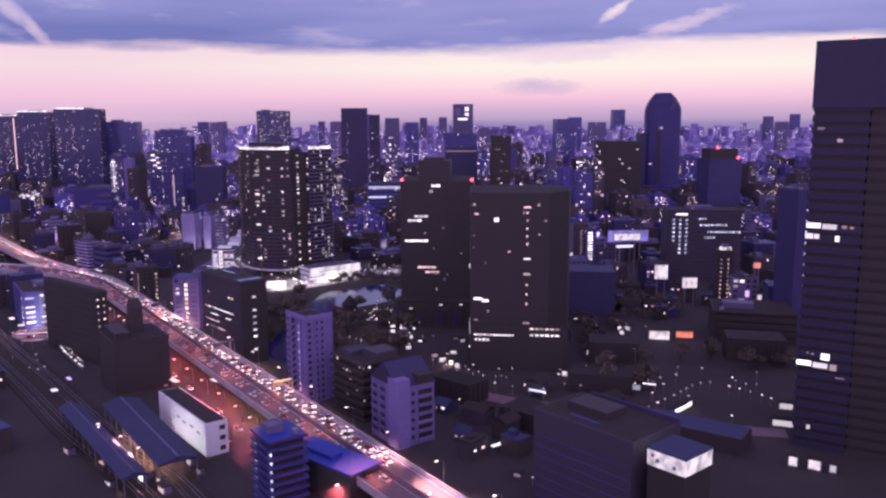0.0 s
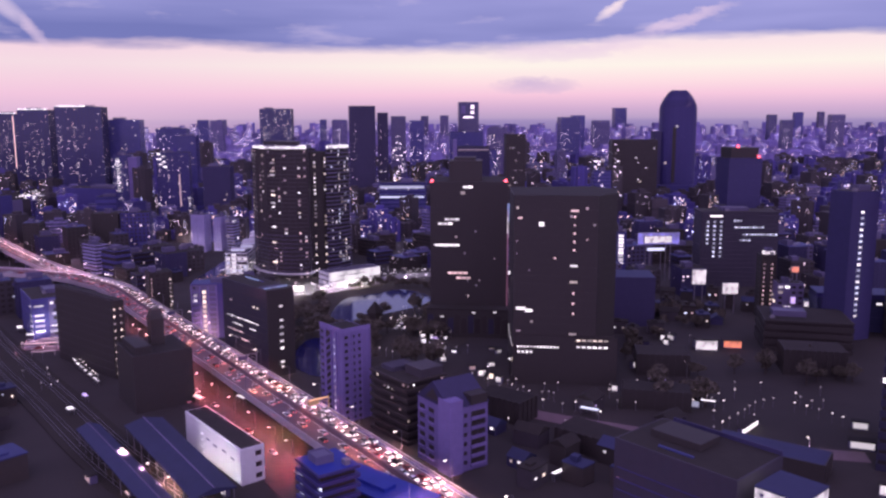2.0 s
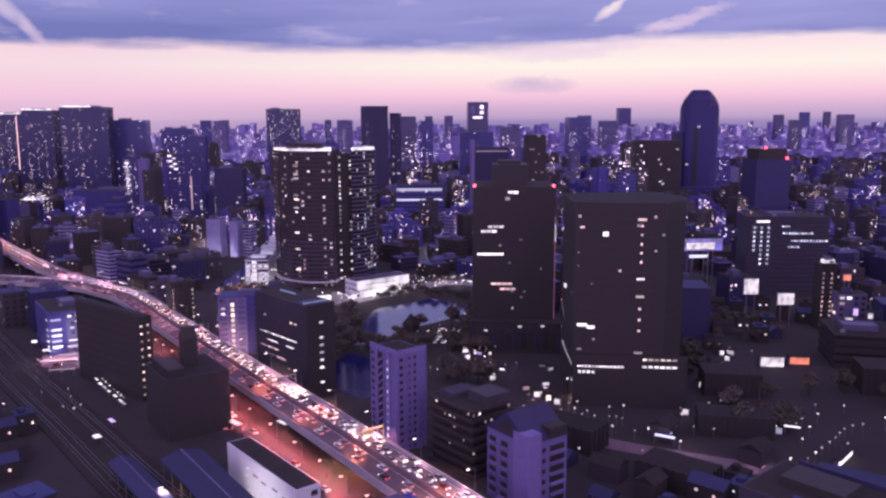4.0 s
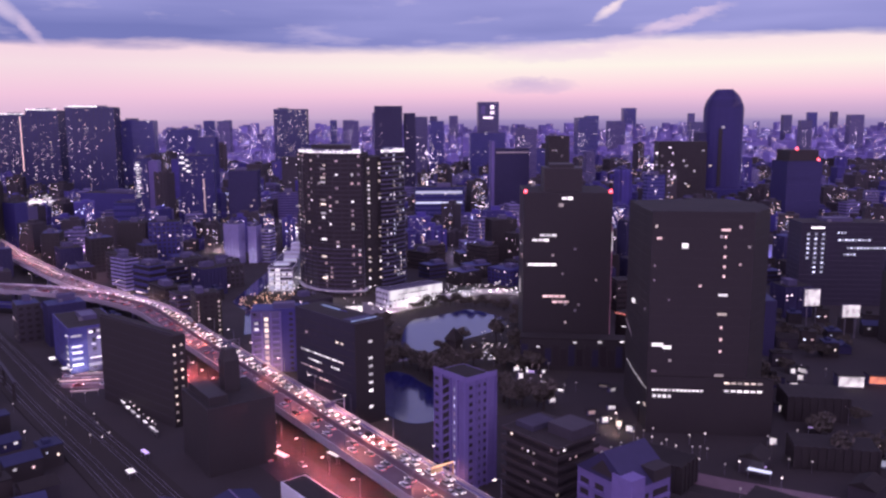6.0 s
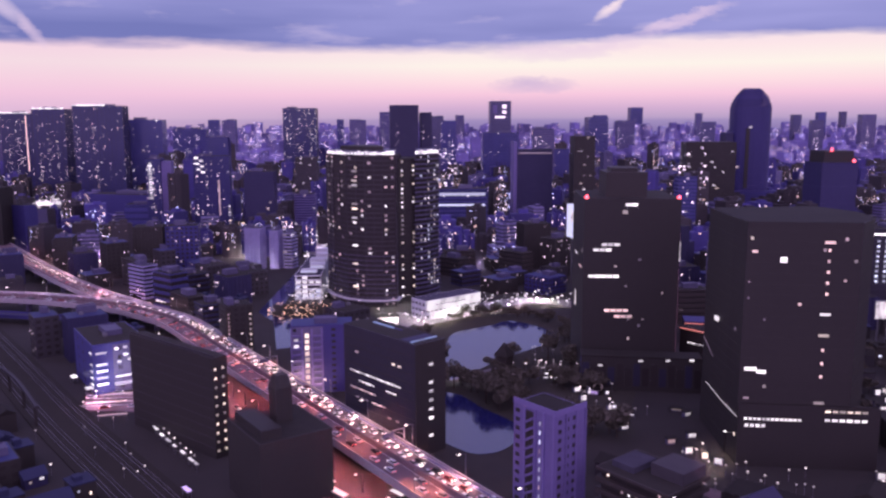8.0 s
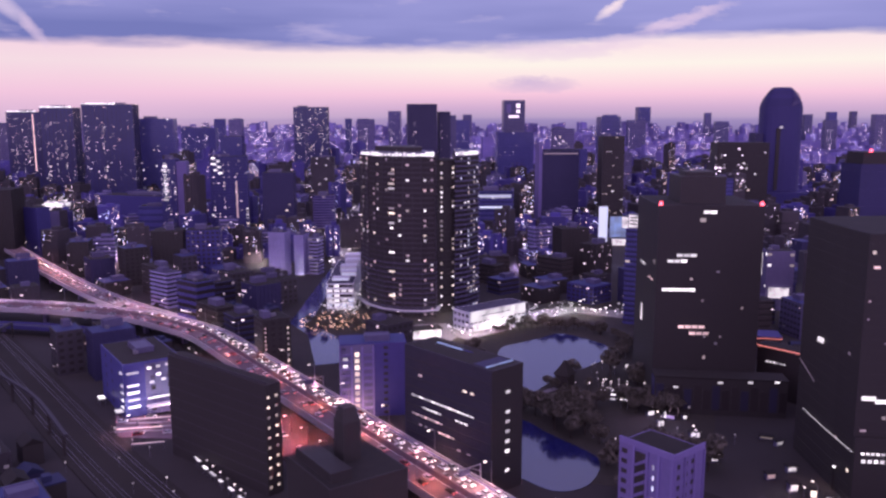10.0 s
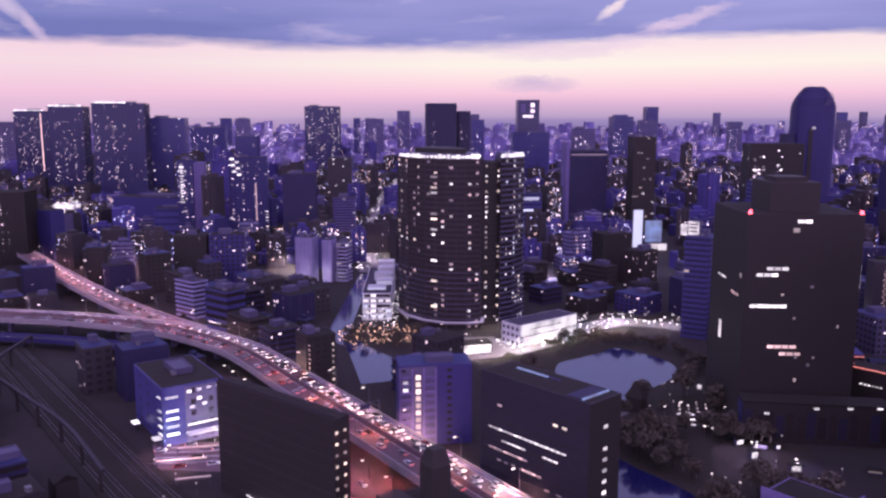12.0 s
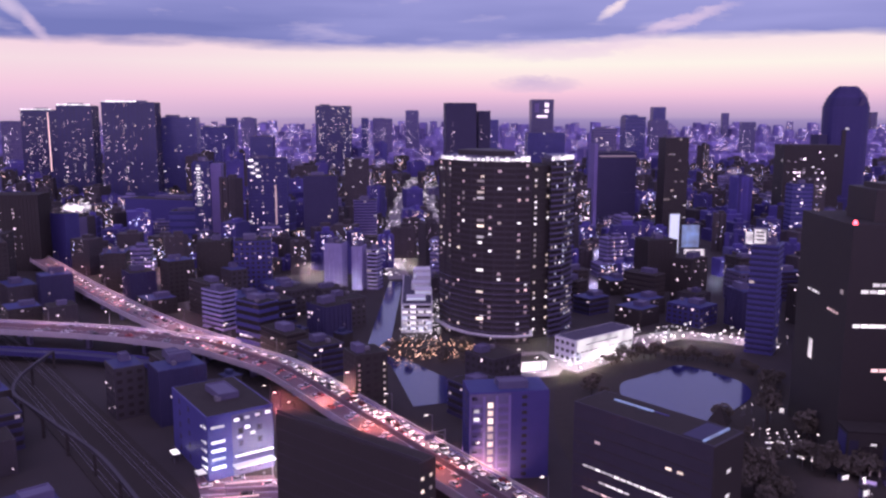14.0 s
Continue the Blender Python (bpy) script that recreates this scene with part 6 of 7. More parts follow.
for x, y, d, w, mat in ((-4, 417, 10, 3.2, "sign_white"), (1, 413, -20, 2.6, "lit_warm"), (4, 408, -30, 3.2, "sign_white"), (110, 487, -10, 4.5, "sign_white"), (105, 484, -10, 2.6, "lit_white"),
                        (52, 500, 0, 4.5, "lit_white"), (95, 461, 10, 4.0, "sign_white"), (101, 457, -40, 3.0, "sign_white"), (104, 474, -30, 3.0, "sign_white"), (110, 485, -50, 3.4, "lit_white"), (58, 394, -20, 3.0, "sign_white"), (79, 437, -10, 3.4, "lit_white")):
    kiosk((x, y), d, w, 2.2, 3.4, mat, "small bright lit stall at the roadside")
kiosk((77, 430), 38, 13, 2.4, 3.6, "sign_white", "long bright white lit shelter on a bend")
for x, y, e, col in ((1, 408, 9000, (1.0, 0.62, 0.58)), (92, 372, 6000, (0.8, 0.75, 1.0)), (84, 428, 8000, (0.9, 0.75, 1.0)), (100, 415, 7000, (0.6, 0.4, 1.0)), (-36, 372, 6000, (1.0, 0.15, 0.22)), (-86, 336, 7000, (1.0, 0.5, 0.2)), (-24, 458, 9000, (0.42, 0.34, 1.0)), (-34, 474, 6000, (0.7, 0.5, 1.0))):
    street_lamp(pose(x, y, 0, 0, 0, 100), "lamps on the forecourts", e, col, 7)
ISTHMUS = along([(-106, 508), (-97, 510), (-87, 513.5), (-78, 521), (-70, 528)], 4.0)
tagged(part("garden_path", ribbon(ISTHMUS, -1.6, 1.6, 0.11, 0.3), "plaza"), "pale gravel path between the two ponds", "path", kind="structure")
street_lamp(pose(-88, 515.5, 0.1, 0, 0, 250), "lamps on the forecourts", 3500, (1.0, 0.85, 0.95), 5)
foot = thing("glass_podium", pose(-31, 496, 0, 0, 0, -8), "low dark blue glass podium at the foot of the black tower", "podium building")
part("wall", Shape().box(0, 56, 0, 11, 0, 16.4), "black_stone", foot)
part("roof", Shape().box(-0.3, 56.3, -0.3, 11, 16.4, 17.0), "roof_dark", foot)
for i in range(14):
    piece("glass_bay", "dark_glass" if i % 3 else "night_blue", foot, (2.2 + 4 * i, -0.06, 8.0 - (i % 2)), (3.2, 0.2, 11.0 - 2 * (i % 2)))
# left face: an indigo panel paints the violet light on this corner
piece("glass_bay", "indigo_panel", foot, (-0.06, 5.5, 8.5), (0.2, 8.0, 13.0))
for x, z in ((27.8, 15.0), (40.4, 15.6), (51.4, 16.2), (9.0, 12.2)):
    piece("window", WHITE, foot, (x, -0.2, z), (2.0, 0.3, 0.8))
ring = thing("ring_sign", pose(-24, 489, 0, 0, 0, 5), "faint orange lit ring sign on a post", "sign")
part("post", Shape().tube([(0, 0, 0), (0, 0, 1.2)], 0.12, 0.12), "steel", ring)
part("ring", Shape().tube([(2.0 * math.cos(i * math.pi / 8), 0, 3.2 + 2.0 * math.sin(i * math.pi / 8)) for i in range(17)], 0.22, 0.22, 5), "lit_dim", ring)
for x, y, d, w, h2, mat in ((-35, 490, 20, 3.4, 2.8, "lit_white"), (-34, 477, 20, 3.0, 3.4, "lit_white"), (-29, 487, 10, 1.4, 3.6, "lit_white"), (-21, 486, 10, 2.0, 2.4, "lit_white"), (-24, 465, 10, 4.2, 3.0, "sign_white"), (-17, 459, -20, 3.0, 1.8, "lit_white"),
                            (-23, 442, 20, 3.4, 3.0, "sign_white"), (8, 457, 30, 3.4, 2.4, "lit_white"), (4, 465, -20, 5.0, 1.6, "lit_warm"), (2, 433, 10, 3.6, 2.6, "sign_white"), (50, 527, 10, 2.6, 5.0, "lit_white")):
    kiosk((x, y), d, w, 2.0, h2, mat, "small lit shop front beside the garden")
RAMP = along([(24, 472), (24.5, 460), (23, 446), (19.4, 431), (12, 420)], 3.0)
ramp = thing("ramp_wall", pose(0, 0, 0), "curved dark ramp wall with a row of small lamps", "wall")
part("wall", ribbon(RAMP, -0.3, 0.3, 0, 8.4), "black_stone", ramp)
for q in RAMP[0][::1]:
    piece("rail_lamp", "lit_white", ramp, (q.x, q.y, 8.6), (0.7, 0.9, 0.4))
blue_hall = thing("blue_roofed_hall", pose(-190, 300, 0, 0, 0, -40), "low hall with a plain blue roof beside the tracks", "low hall")
part("wall", Shape().box(0, 13, 0, 14, 0, 9.4), "brown_tile", blue_hall)
part("roof", Shape().box(-0.3, 13.3, -0.3, 14.3, 9.4, 9.9), "roof_blue", blue_hall)
part("skylight", Shape().box(3, 10, 5, 9, 9.9, 10.6), "roof_blue", blue_hall)
# the bright quarter below the far apartment towers
quarter = thing("lit_market_hall", pose(-704, 1345, 0, 0, 0, -14), "low halls with bright rosy lit roofs", "market hall")
for x, y, w, d, z in ((0, 0, 46, 10, 9), (30, -70, 22, 9, 8), (20, -36, 30, 6, 11), (66, -100, 26, 5, 10)):
    hall_part = part("hall", Shape().box(x, x + w, y, y + d, 0, z), "concrete", quarter)
    part("lit_front", Shape().box(x + 0.5, x + w - 0.5, y - 0.4, y - 0.05, z - 5, z - 0.5), "crown_white", hall_part, "bright lit front")
quarter_sign = thing("round_lit_sign", pose(-583, 1188, 0), "round white lit sign on a mast", "sign")
part("mast", Shape().tube([(0, 0, 0), (0, 0, 8)], 0.4, 0.4, 8), "steel", quarter_sign)
part("disc", Shape().tube([(0, -0.3, 10.5), (0, 0.3, 10.5)], 5.0, 5.0, 16), "sign_white", quarter_sign)

STATION_LIGHTS = ((-110, 279, -50, 4, 2.6, "lit_white"), (-104, 273, -50, 3, 2.8, "sign_white"), (-117, 300, -50, 3.4, 2.2, "lit_white"), (-111, 294, -50, 2.6, 2.4, "lit_white"), (-98, 288, -40, 2.6, 3.0, "sign_white"), (-92, 280, -40, 2.4, 2.6, "lit_warm"),
                  (-122, 272, -50, 4.5, 2.4, "lit_white"), (127, 286, -30, 3.4, 4.4, "sign_white"), (133, 283, -30, 4.6, 4.4, "sign_white"), (139.5, 280, -30, 2.6, 3.6, "lit_white"), (24, 277, -35, 3.0, 2.2, "lit_dim"), (36, 279, -35, 7.0, 2.2, "sign_white"))
# stalls and rosy lamps added for the pink-lit crossing and trees by the station
for x, y, d, mat in ((-150, 300, -50, "lit_pink"), (-143, 306, -50, "lit_white"), (-132, 290, -50, "lit_pink"), (-124, 284, -50, "lit_warm"), (-112, 276, -50, "lit_white"), (-101, 266, -50, "lit_pink")):
    kiosk((x, y), d, 5, 3, 3.2, mat, "small lit stall added for a bright spot")
for x, y in ((-141, 305), (-127, 292), (-116, 281)):
    street_lamp(pose(x, y, 0, 0, 0, 20), "lamps on the forecourts", 22000, (1.0, 0.52, 0.52), 9)
station_tree = next(o for o in scene.objects if o.name.startswith("tree") and o.parent is None)
for i, (x, y) in enumerate(((-139, 300), (-135, 296), (-130, 288), (-124, 287), (-121, 281), (-117, 275))):
    copy_thing(station_tree, pose(x, y, 0.05, 0, 0, 57 * i) @ Matrix.Diagonal((0.55, 0.55, 0.6, 1)))
for x, y, d, w, h2, mat in STATION_LIGHTS:
    kiosk((x, y), d, w, 2.0, h2, mat, "small lit stall added for a bright spot")

for i, (x, y) in enumerate(((-227, 455), (-224, 450), (-220, 444.5), (-217, 440), (-213, 434), (-209, 429), (-204, 422.5), (-199, 416.5), (-194, 410), (-190.5, 405.7))):
    canopy((x, y), -52, 2.6 + (i % 3), 1.0, 2.4, "lit_white", "flat white glowing canopy added for a bright patch")
# the long rose roofs are added as streaks of lit paving
for x, y, d, la, lb, mat in ((-258, 468, 12, 18, 1.0, "lit_pink"), (-254, 480, 12, 15, 1.2, "lit_pink"), (-246, 453, 14, 12, 0.9, "lit_dim"), (-283, 509, -55, 5, 2.6, "lit_white"), (-268, 491, -55, 4.5, 3.0, "lit_white")):
    canopy((x, y), d, la, lb, 2.8, mat, {"lit_pink": "long rose glowing roof standing in for lit paving", "lit_dim": "long dim rose roof standing in for lit paving", "lit_white": "white lit porch roof on posts"}[mat])

# raised monorail beam
MONO2 = along([(-268, 446), (-300, 488), (-331, 519), (-353, 541), (-367, 556), (-376, 580), (-380, 620)])
mb = thing("monorail_beam", pose(0, 0, 0), "slender dark blue monorail beam on columns", "monorail")
part("beam", ribbon(MONO2, -0.7, 0.7, 9.0, 10.2), "night_panel", mb)
for p in MONO2[0][1::4]:
    part("column", Shape().turned(p.x, p.y, 1.2, 1.2, 0, 9.0, 20), "black_stone", mb)

for k in range(3):
    q = Vector((-124, 334)) + Vector((0.63, -0.776)) * (22 + 11 * k) + Vector((-0.776, -0.63)) * 9
    flood_lamp((q.x, q.y, 2.0), (q.x + 7, q.y + 5.7, 6), 2600)
# two rosy floodlights added to brighten the apartment front
flood_lamp((-168, 481, 1.0), (-164, 492, 12), 9000, (1.0, 0.52, 0.60))
flood_lamp((-161, 482, 1.0), (-158, 493, 14), 7000, (1.0, 0.62, 0.56))
flood_lamp((-236, 496, 1.0), (-246, 505, 4), 15000)
flood_lamp((-230, 502, 1.0), (-240, 510, 4), 15000)
flood_lamp((-263, 804, 1.0), (-262, 811, 6), 4000)
flood_lamp((-245, 809, 1.0), (-244, 817, 6), 3500)

# tiny lights strung in the shrubs by the curved tower
def sparkle():
    rng = random.Random(17)
    s, w = Shape(), Shape()
    for _ in range(170):
        x, y, z = rng.uniform(-213, -160), rng.uniform(632, 668), rng.uniform(0.8, 5)
        s.box(x - 0.25, x + 0.25, y - 0.25, y + 0.25, z, z + 0.45)
    for _ in range(260):
        x, y, z = rng.uniform(-204, -180), rng.uniform(668, 760), rng.uniform(1, 10)
        w.box(x - 0.35, x + 0.35, y - 0.3, y + 0.3, z, z + 0.5)
    for p, d in zip(*WALK):
        for _ in range(6):
            e = p + Vector((d.y, -d.x)) * rng.uniform(-14, 14) + d * rng.uniform(-3, 3)
            k, z = rng.uniform(0.25, 0.7), rng.uniform(1, 6)
            w.box(e.x - k, e.x + k, e.y - 0.3, e.y + 0.3, z, z + k)
    tagged(part("string_lights", s, "garden_light"), "tiny warm lights strung in dark shrubs", "string lights", kind="stuff")
    tagged(part("terrace_lights", w, "white_light"), "small white lights on the terraces beside the tower", "terrace lights", kind="stuff")


sparkle()
# lamps added to brighten walls and paving; the violet one replaces shop-sign glow
for x, y, z, e, col in ((-190, 700, 14, 60000, (0.95, 0.8, 1.0)), (-193, 740, 14, 50000, (0.9, 0.8, 1.0)), (-186, 668, 10, 20000, (1.0, 0.8, 0.9)), (-150, 648, 9, 14000, (1, 0.8, 0.75)), (-118, 668, 9, 12000, (1, 0.85, 0.95)), 
                        (-252, 474, 7, 9000, (1, 0.45, 0.68)), (-240, 492, 7, 7000, (1, 0.55, 0.8)), (-228, 500, 9, 5000, (1, 0.6, 0.9)), (-136, 630, 8, 34000, (1, 0.85, 0.95)), (-128, 616, 8, 22000, (1, 0.8, 0.9)), (-258, 795, 6, 9000, (1, 0.9, 1)), (206, 500, 9, 40000, (0.8, 0.35, 1.0)), (-655, 1255, 20, 160000, (1, 0.75, 0.72)), (-610, 1190, 16, 90000, (1, 0.8, 0.85))):
    lampo = street_lamp(pose(x, y, 0, 0, 0, 200), "lamps on the forecourts", e, col, z)

def near_line(p, line, gap):
    return any((q - p).length < gap for q in line[0][::2])


def clear_of(p, r):
    for x, y, rr in TAKEN:
        if (p.x - x) ** 2 + (p.y - y) ** 2 < (r + rr) ** 2:
            return False
    if near_line(p, WALK, 11 + r) or near_line(p, MAIN, 12 + r) or near_line(p, SPUR, 9 + r) or near_line(p, ROAD, 8 + r) or near_line(p, RAIL, 12 + r):
        return False
    return True


TAKEN = [(-188, 648, 28), (-160, 636, 22), (-216, 640, 16), (-545, 900, 60), (-194, 735, 30), (-194, 780, 20), (-66, 545, 70), (-66, 480, 60), (-66, 620, 62), (-140, 705, 58), (-6, 533, 45), (28, 430, 52), (150, 300, 40), (-115, 440, 30), (-140, 330, 40), (-175, 350, 30), (-100, 290, 40), (-60, 260, 40), (-40, 350, 20), (-205, 560, 16), (-202, 437, 30), (-262, 520, 26), (-60, 368, 18),
         (-20, 318, 20), (-158, 490, 22), (-318, 703, 18), (-290, 672, 16), (-110, 322, 22), (-152, 395, 28), (-250, 818, 26), (0, 655, 18), (-90, 655, 34), (-216, 700, 16),
         (-216, 740, 16), (-216, 780, 16), (-216, 830, 16), (-205, 600, 28), (-643, 1450, 52), (-755, 1520, 48), (-870, 1620, 48), (-608, 1620, 56), (-412, 1965, 50), (-154, 1390, 34),
         (-120, 1400, 26), (42, 2080, 42), (33, 1925, 50), (30, 930, 34), (14, 880, 24), (52, 985, 40), (103, 697, 18), (50, 584, 14), (-423, 1062, 26), (-356, 1040, 30), (-304, 1055, 34), (-450, 1140, 24), (-418, 1297, 24), (-298, 1340, 26), (-266, 1122, 22), (-505, 1180, 50), (-440, 1080, 34), (-518, 945, 28), (-74, 1088, 40), (20, 1165, 34), (75, 1113, 24), (243, 1165, 46), (360, 1075, 46), (208, 650, 40), (333, 1262, 40), (122, 352, 32), (100, 328, 18), (140, 365, 20), (143, 470, 42), (118, 466, 20), (200, 518, 24), (222, 485, 20), (250, 488, 18), (230, 512, 26), (93, 533, 24), (40, 248, 34), (60, 225, 12),
         (0, 372, 14), (36, 336, 16), (72, 378, 18), (90, 428, 16), (164, 430, 20), (155, 562, 10), (168, 550, 10), (150, 665, 24), (-252, 482, 32), (-240, 500, 12), (-330, 616, 9), (-366, 628, 9), (-400, 634, 9), (-450, 641, 9), (-425, 637, 9), (-383, 631, 9), (-348, 622, 9), (-690, 1330, 26), (-662, 1280, 26), (-640, 1235, 26), (-610, 1185, 26), (-592, 1145, 18), (-510, 920, 20), (-580, 900, 40), (-18, 480, 20), (-182, 312, 18), (-190, 300, 16), (-128, 286, 34), (-150, 300, 16)]



def city():
    rng = random.Random(21)
    styles = [("band", "navy_panel", "dark_glass", "navy banded office block with a few lit windows"), ("slab", "brown_tile", "dark_glass", "dark brown tiled office block"),
              ("plain", "night_panel", "dark_glass", "dark apartment block with small windows"), ("rib", "navy_panel", "dark_glass", "navy block with upright ribs"),
              ("rib", "black_stone", "dark_glass", "dark ribbed office block with a few lit windows"), ("plain", "black_stone", "dark_glass", "black city block with small lights"),
              ("plain", "indigo_panel", "dark_glass", "indigo block with small windows"), ("rib", "night_panel", "dark_glass", "dark block with upright ribs")]
    protos = []
    for i in range(28):
        st, wall, glass, label = styles[i % 8]
        if i == 10:
            wall, label = "grey_panel", "grey block with small windows"
        la, lb = rng.uniform(13, 28), rng.uniform(12, 22)
        h = (10, 13, 16, 20, 24, 30, 38)[i % 7] * rng.uniform(0.9, 1.12)
        b = thing("city_block", pose(0, 0, 0), label, "building", "blocks of the city")
        n, s, deep = body(b, la, lb, h, 3.4, st, wall, glass, True)
        rooftop(la, lb, h, rng, b, rng.choice(["roof_dark", "roof_dark", "roof_dark", "roof_blue"]))
        lit = Shape()
        share = rng.choice([0.04, 0.08, 0.12, 0.20])
        for face, length in (("f", la), ("l", lb), ("r", lb)):
            m = max(1, int(length / 3.2))
            for k in range(n):
                for j in range(m):
                    if rng.random() < share:
                        p, z, ww = (j + 0.5) * length / m, (k + rng.uniform(0.3, 0.6)) * s, rng.choice((0.06, 0.10, 0.16, 0.24)) * length / m
                        x0, x1, y0, y1 = {"f": (p - ww, p + ww, deep - 0.05, deep + 0.05), "l": (deep - 0.05, deep + 0.05, p - ww, p + ww), "r": (la - deep - 0.05, la - deep + 0.05, p - ww, p + ww)}[face]
                        lit.box(x0, x1, y0, y1, z, z + rng.uniform(0.16, 0.4) * s)
        if lit.v:
            tagged(part("lit_window", lit, "lit_mixed", b), kind="stuff")
        protos.append((b, la, lb, h))
    used, count = set(), 0
    y, cell = 290.0, 33.0
    while y < 1000 and count < 211:
        half = (y + 120) * 0.58 + 40
        x = -half - 0.16 * y
        while x < half and count < 211:
            p = Vector((x + rng.uniform(-0.25, 0.25) * cell, y + rng.uniform(-0.25, 0.25) * cell))
            x += cell
            if p.x > 70 and p.y < 600 or (p.x > -40 and p.y < 400) or (p.x < -170 and p.y < 470 and p.x > -250):
                continue
            k = rng.randrange(28)
            for _ in range(6):
                if protos[k][3] < (15 if p.y < 540 else 24 if p.y < 760 else 60):
                    break
                k = rng.randrange(28)
            b, la, lb, h = protos[k]
            rad = 0.5 * max(la, lb)
            if not clear_of(p, rad * 1.05):
                continue
            TAKEN.append((p.x, p.y, rad * 0.95))
            deg = (-50 if p.x < 0 and p.y < 800 else 10) + rng.choice([0, 0, 0, 90]) + rng.uniform(-5, 5)
            deg = (deg + 70) % 90 - 70
            m = pose(p.x, p.y, 0, 0, 0, deg) @ pose(-la / 2, -lb / 2, 0)
            if k in used:
                copy_thing(b, m)
            else:
                used.add(k)
                b.matrix_world = m
            count += 1
        y += cell
    for k, (b, *_) in enumerate(protos):
        if k not in used:
            b.matrix_world = pose(-700 - 40 * k, 760, 0, 0, 0, 10)
    return y


CITY_END = city()


def street_glow():
    """Tall lamps in the streets between the blocks, white, rose and violet."""
    rng = random.Random(90)
    n = 0
    while n < 34:
        y = rng.uniform(640, 1250)
        p = Vector((rng.uniform(-0.50, 0.36) * y, y))
        if not clear_of(p, 4.0):
            continue
        street_lamp(pose(p.x, p.y, 0, 0, 0, rng.uniform(200, 340)), "lamps in the city streets", rng.uniform(90000, 200000) * min(1.0, (p.y / 1150) ** 3), rng.choice(((1.0, 0.62, 0.80), (0.62, 0.50, 1.0), (1.0, 0.75, 0.9), (0.55, 0.55, 1.0))), 11, 160)
        n += 1


street_glow()


def low_houses():
    """Small dark houses and sheds in the gaps between the blocks."""
    rng = random.Random(63)
    protos = []
    for i in range(10):
        la, lb, h = rng.uniform(7, 13), rng.uniform(6, 10), rng.uniform(3.2, 8.5)
        wall = ("black_stone", "night_panel", "brown_tile", "black_stone", "navy_panel")[i % 5]
        gable = i % 3 == 0
        b = thing("low_house", pose(0, 0, 0), "small dark house with a pitched roof" if gable else "small dark flat-roofed house", "house", "low houses")
        part("wall", Shape().box(0, la, 0, lb, 0, h), wall, b)
        if gable:
            s = Shape()
            s.v += [(-0.4, -0.4, h), (la + 0.4, -0.4, h), (la + 0.4, lb + 0.4, h), (-0.4, lb + 0.4, h), (-0.4, lb / 2, h + 2.4), (la + 0.4, lb / 2, h + 2.4)]
            s.f += [(0, 1, 5, 4), (2, 3, 4, 5), (1, 2, 5), (3, 0, 4), (3, 2, 1, 0)]
            part("roof", s, "shed_roof" if i % 2 else "roof_dark", b)
        else:
            s = Shape().box(-0.2, la + 0.2, -0.2, lb + 0.2, h, h + 0.5)
            s.box(la * 0.2, la * 0.55, lb * 0.3, lb * 0.7, h + 0.5, h + rng.uniform(1.2, 2.6))
            part("roof", s, ("roof_dark", "roof_dark", "shed_roof")[i % 3], b)
        if i % 2:
            for k in range(2):
                piece("window", rng.choice((WARM, WHITE, PINK, COOL)), b, (la * (0.25 + 0.5 * k), -0.05, h * rng.uniform(0.4, 0.8)), (rng.uniform(0.7, 1.6), 0.14, rng.uniform(0.6, 1.1)))
        protos.append((b, la, lb))
    used = set()

    def fill(x0, x1, y0, y1, cell, turn, most):
        n, y = 0, y0
        while y < y1 and n < most:
            x = x0
            while x < x1 and n < most:
                p = Vector((x + rng.uniform(-0.3, 0.3) * cell, y + rng.uniform(-0.3, 0.3) * cell))
                x += cell
                if not clear_of(p, 5.0) or near_line(p, STREET, 9) or near_line(p, WALK, 12):
                    continue
                k = rng.randrange(10)
                b, la, lb = protos[k]
                m = pose(p.x, p.y, 0, 0, 0, turn + rng.choice((0, 0, 90)) + rng.uniform(-6, 6)) @ pose(-la / 2, -lb / 2, 0)
                if k in used:
                    copy_thing(b, m)
                else:
                    used.add(k)
                    b.matrix_world = m
                TAKEN.append((p.x, p.y, 5.5))
                n += 1
            y += cell

    fill(-330, -140, 262, 470, 15.0, -50, 66)
    fill(-32, 70, 300, 402, 14.5, -40, 40)
    fill(70, 280, 470, 640, 17.0, -12, 42)
    fill(-330, -230, 520, 700, 18.0, -40, 30)


low_houses()


AVENUES = [along([(-214, 860), (-233, 1018), (-240, 1247), (-245, 1548), (-239, 1919)], 20), along([(-160, 900), (-183, 1193), (-200, 1380), (-202, 1776)], 20), along([(-40, 1300), (10, 1460), (60, 1640)], 20)]


def avenues():
    """Distant streets, bright with traffic and shop lights."""
    rng = random.Random(77)
    s = Shape()
    for a in AVENUES:
        tagged(part("avenue", ribbon(a, -9, 9, -0.3, 0.2), "plaza"), "pale distant avenue between the blocks", "road", kind="structure")
        for q, d in zip(*a):
            for _ in range(5):
                e = q + Vector((d.y, -d.x)) * rng.uniform(-11, 11) + d * rng.uniform(-10, 10)
                z, w = rng.uniform(1, 9), rng.uniform(0.5, 1.2)
                s.box(e.x - w, e.x + w, e.y - 0.3, e.y + 0.3, z, z + w)
    for _ in range(150):
        k = rng.random()
        x, y = -700 + 112 * k + rng.uniform(-14, 14), 1345 - 205 * k + rng.uniform(-22, 22)
        z, w = rng.uniform(2, 16), rng.uniform(0.7, 2.2)
        s.box(x - w, x + w, y - 0.3, y + 0.3, z, z + w * 0.7)
    tagged(part("avenue_light", s, "white_light"), "lamps and shop lights of distant streets", "street lights", kind="stuff")


avenues()


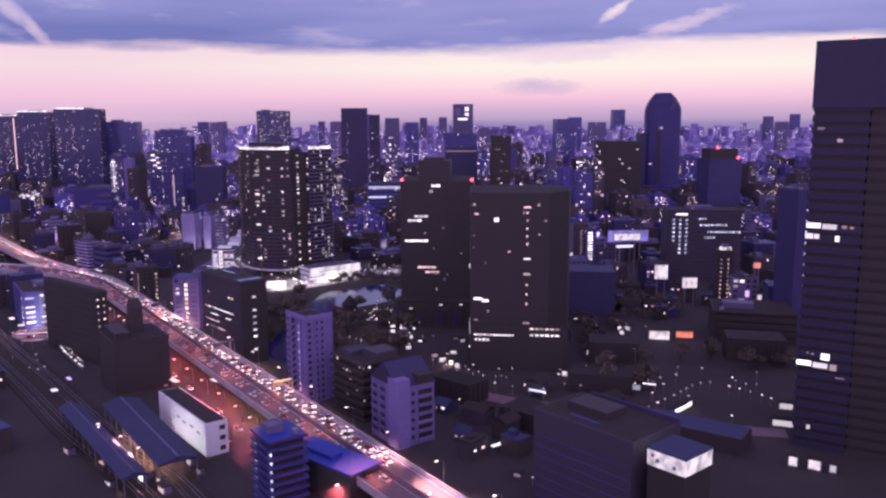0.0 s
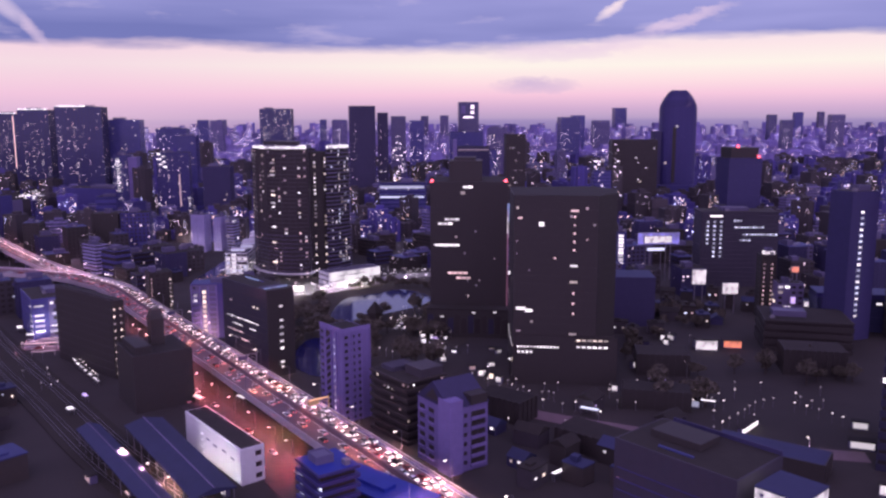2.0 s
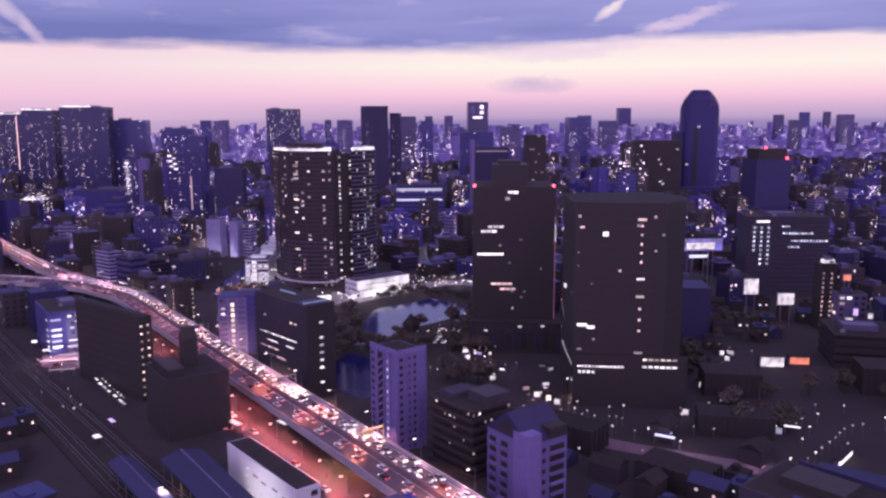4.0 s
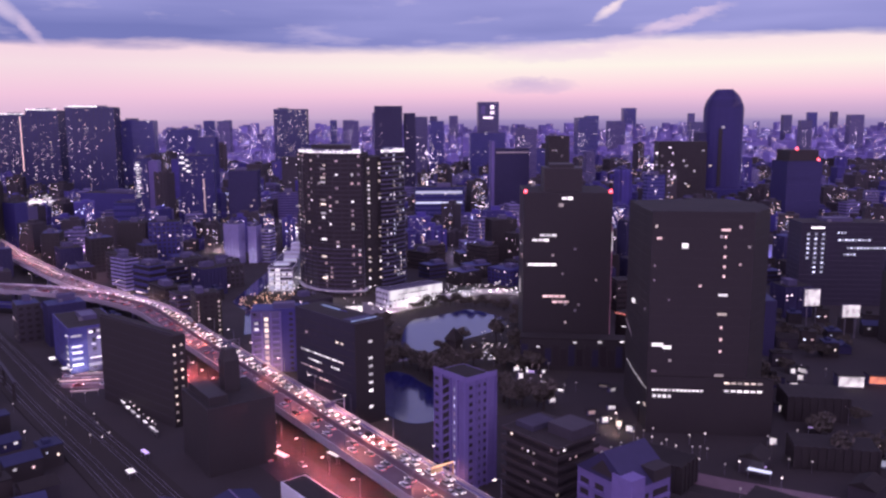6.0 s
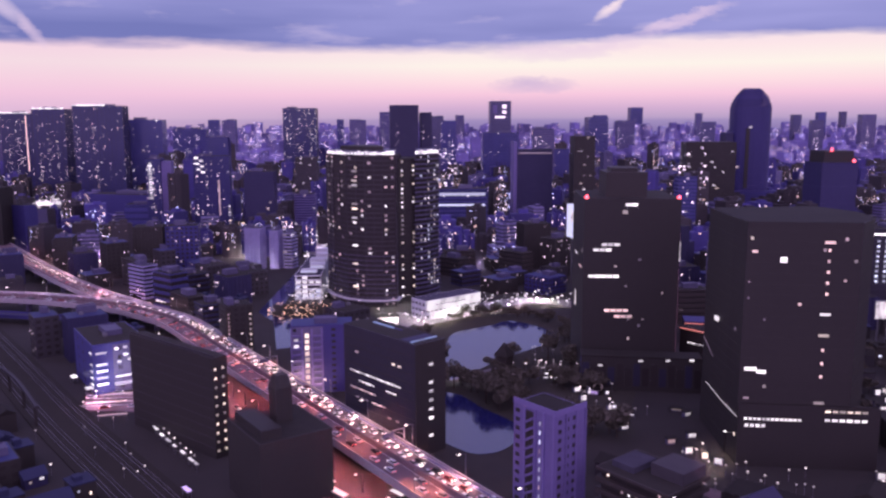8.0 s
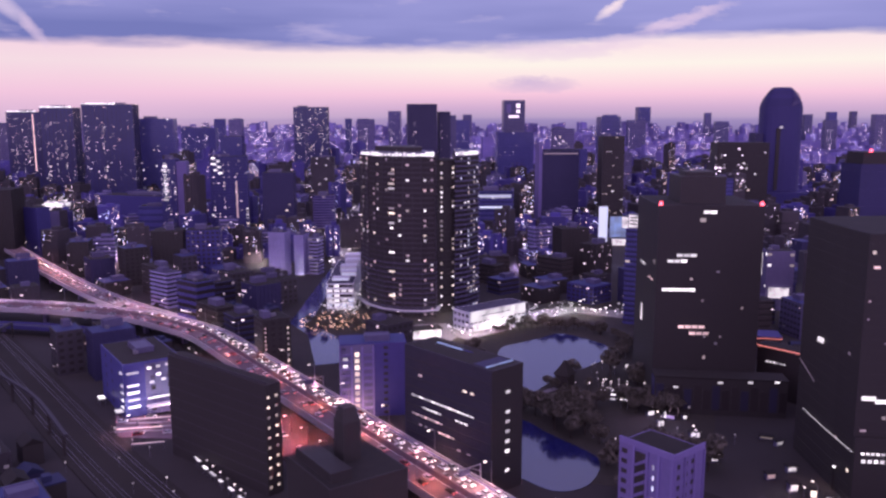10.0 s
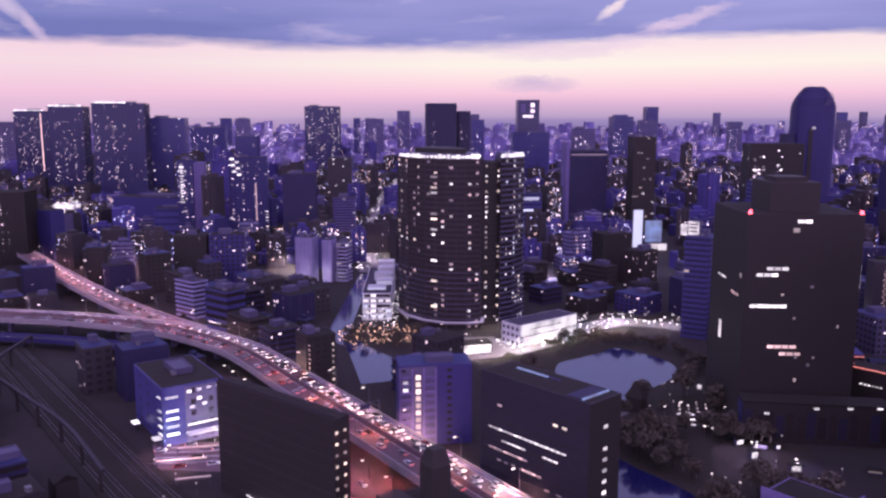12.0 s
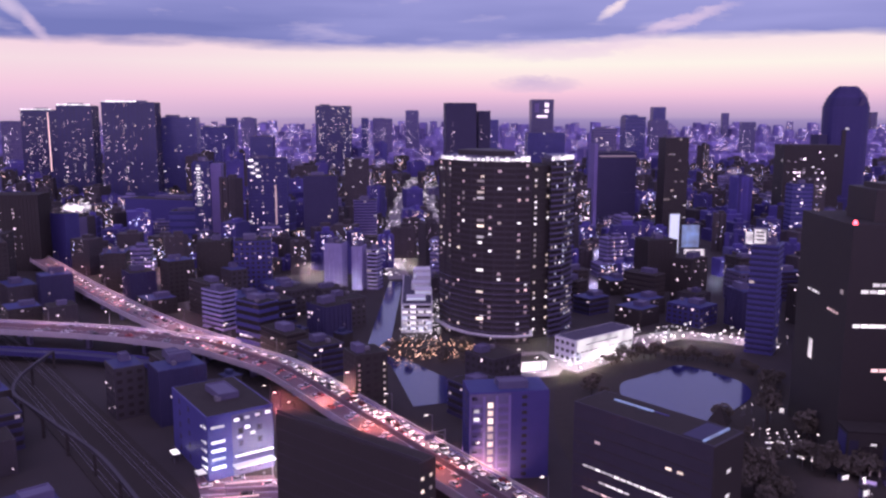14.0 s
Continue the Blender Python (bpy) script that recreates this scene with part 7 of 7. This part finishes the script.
def far_city(start):
    """Streets of smaller buildings out to the horizon, too many to count."""
    rng = random.Random(5)
    kinds = {"city_dark": Shape(), "city_blue": Shape(), "city_pale": Shape(), "far_haze_wall": Shape()}
    lits = {"lit_far": Shape(), "lit_far_warm": Shape(), "lit_far_cool": Shape()}
    y = start
    while y < 4850:
        cell = 27 + max(0, y - 900) * 0.014
        half = y * 0.62 + 60
        x = -half - 0.10 * y
        while x < half:
            px, py = x + rng.uniform(-0.3, 0.3) * cell, y + rng.uniform(-0.3, 0.3) * cell
            x += cell
            if any((px - a) ** 2 + (py - b) ** 2 < (c + 8) ** 2 for a, b, c in TAKEN if b > 700) or near_line(Vector((px, py)), SPUR, 24) or any(near_line(Vector((px, py)), a, 22) for a in AVENUES):
                continue
            if rng.random() < 0.06:
                continue
            h = rng.choice([8, 11, 14, 18, 24, 32]) * rng.uniform(0.8, 1.3)
            if rng.random() < 0.02 and not (220 < px < 420 and y < 1300):
                h = rng.uniform(45, 84)
            if y > 2900:
                h = rng.uniform(0.25, 1.0) * min(118, 30 + (y - 2900) * 0.055)
            la, lb, deg = rng.uniform(0.4, 0.85) * cell, rng.uniform(0.4, 0.75) * cell, rng.choice([-20, 8, 20]) + rng.uniform(-5, 5)
            if h > 50:
                la, lb = min(la, 30), min(lb, 30)
            # past 2300 m the wall colour itself holds the haze
            kind = "far_haze_wall" if y > 2300 else rng.choice(["city_dark", "city_dark", "city_dark", "city_blue", "city_blue", "city_pale"])
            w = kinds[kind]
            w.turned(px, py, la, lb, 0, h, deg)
            if y < 2300:
                if rng.random() < 0.4:
                    for k in range(1, int(h / 7)):
                        w.turned(px, py, la + 0.5, lb + 0.5, k * 7, k * 7 + 1.2, deg)
                elif rng.random() < 0.6:
                    c, s = math.cos(radians(deg)), math.sin(radians(deg))
                    for k in range(3):
                        a, q = (k - 1) * la * 0.36, lb / 2
                        w.turned(px + c * a + s * q, py + s * a - c * q, la * 0.16, 1.2, 0, h + 1.5, deg)
                w.turned(px + la * 0.1, py, la * 0.4, lb * 0.4, h, h + rng.uniform(2, 5), deg)
            c, s = math.cos(radians(deg)), math.sin(radians(deg))
            for _ in range(int(rng.random() ** 1.6 * (26 + h * 1.1)) + 2):
                a, z, ww = rng.uniform(-0.42, 0.42) * la, rng.uniform(0.2, 0.95) * h, rng.uniform(0.6, 1.6) * (0.66 + y / 3400)
                q = lb / 2 + 0.35
                lits[rng.choice(("lit_far", "lit_far", "lit_far_warm", "lit_far_cool"))].turned(px + c * a + s * q, py + s * a - c * q, ww, 0.2, z, z + ww * rng.uniform(0.5, 0.9), deg)
        y += cell
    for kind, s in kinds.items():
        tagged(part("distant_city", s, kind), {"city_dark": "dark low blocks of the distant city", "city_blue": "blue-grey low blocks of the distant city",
               "city_pale": "pale low blocks of the distant city", "far_haze_wall": "low city to the horizon, haze put into its wall colour"}[kind], "city", kind="stuff")
    for mat, s in lits.items():
        tagged(part("distant_window", s, mat), "small lit windows and lamps of the distant city", "city lights", kind="stuff")


far_city(CITY_END)
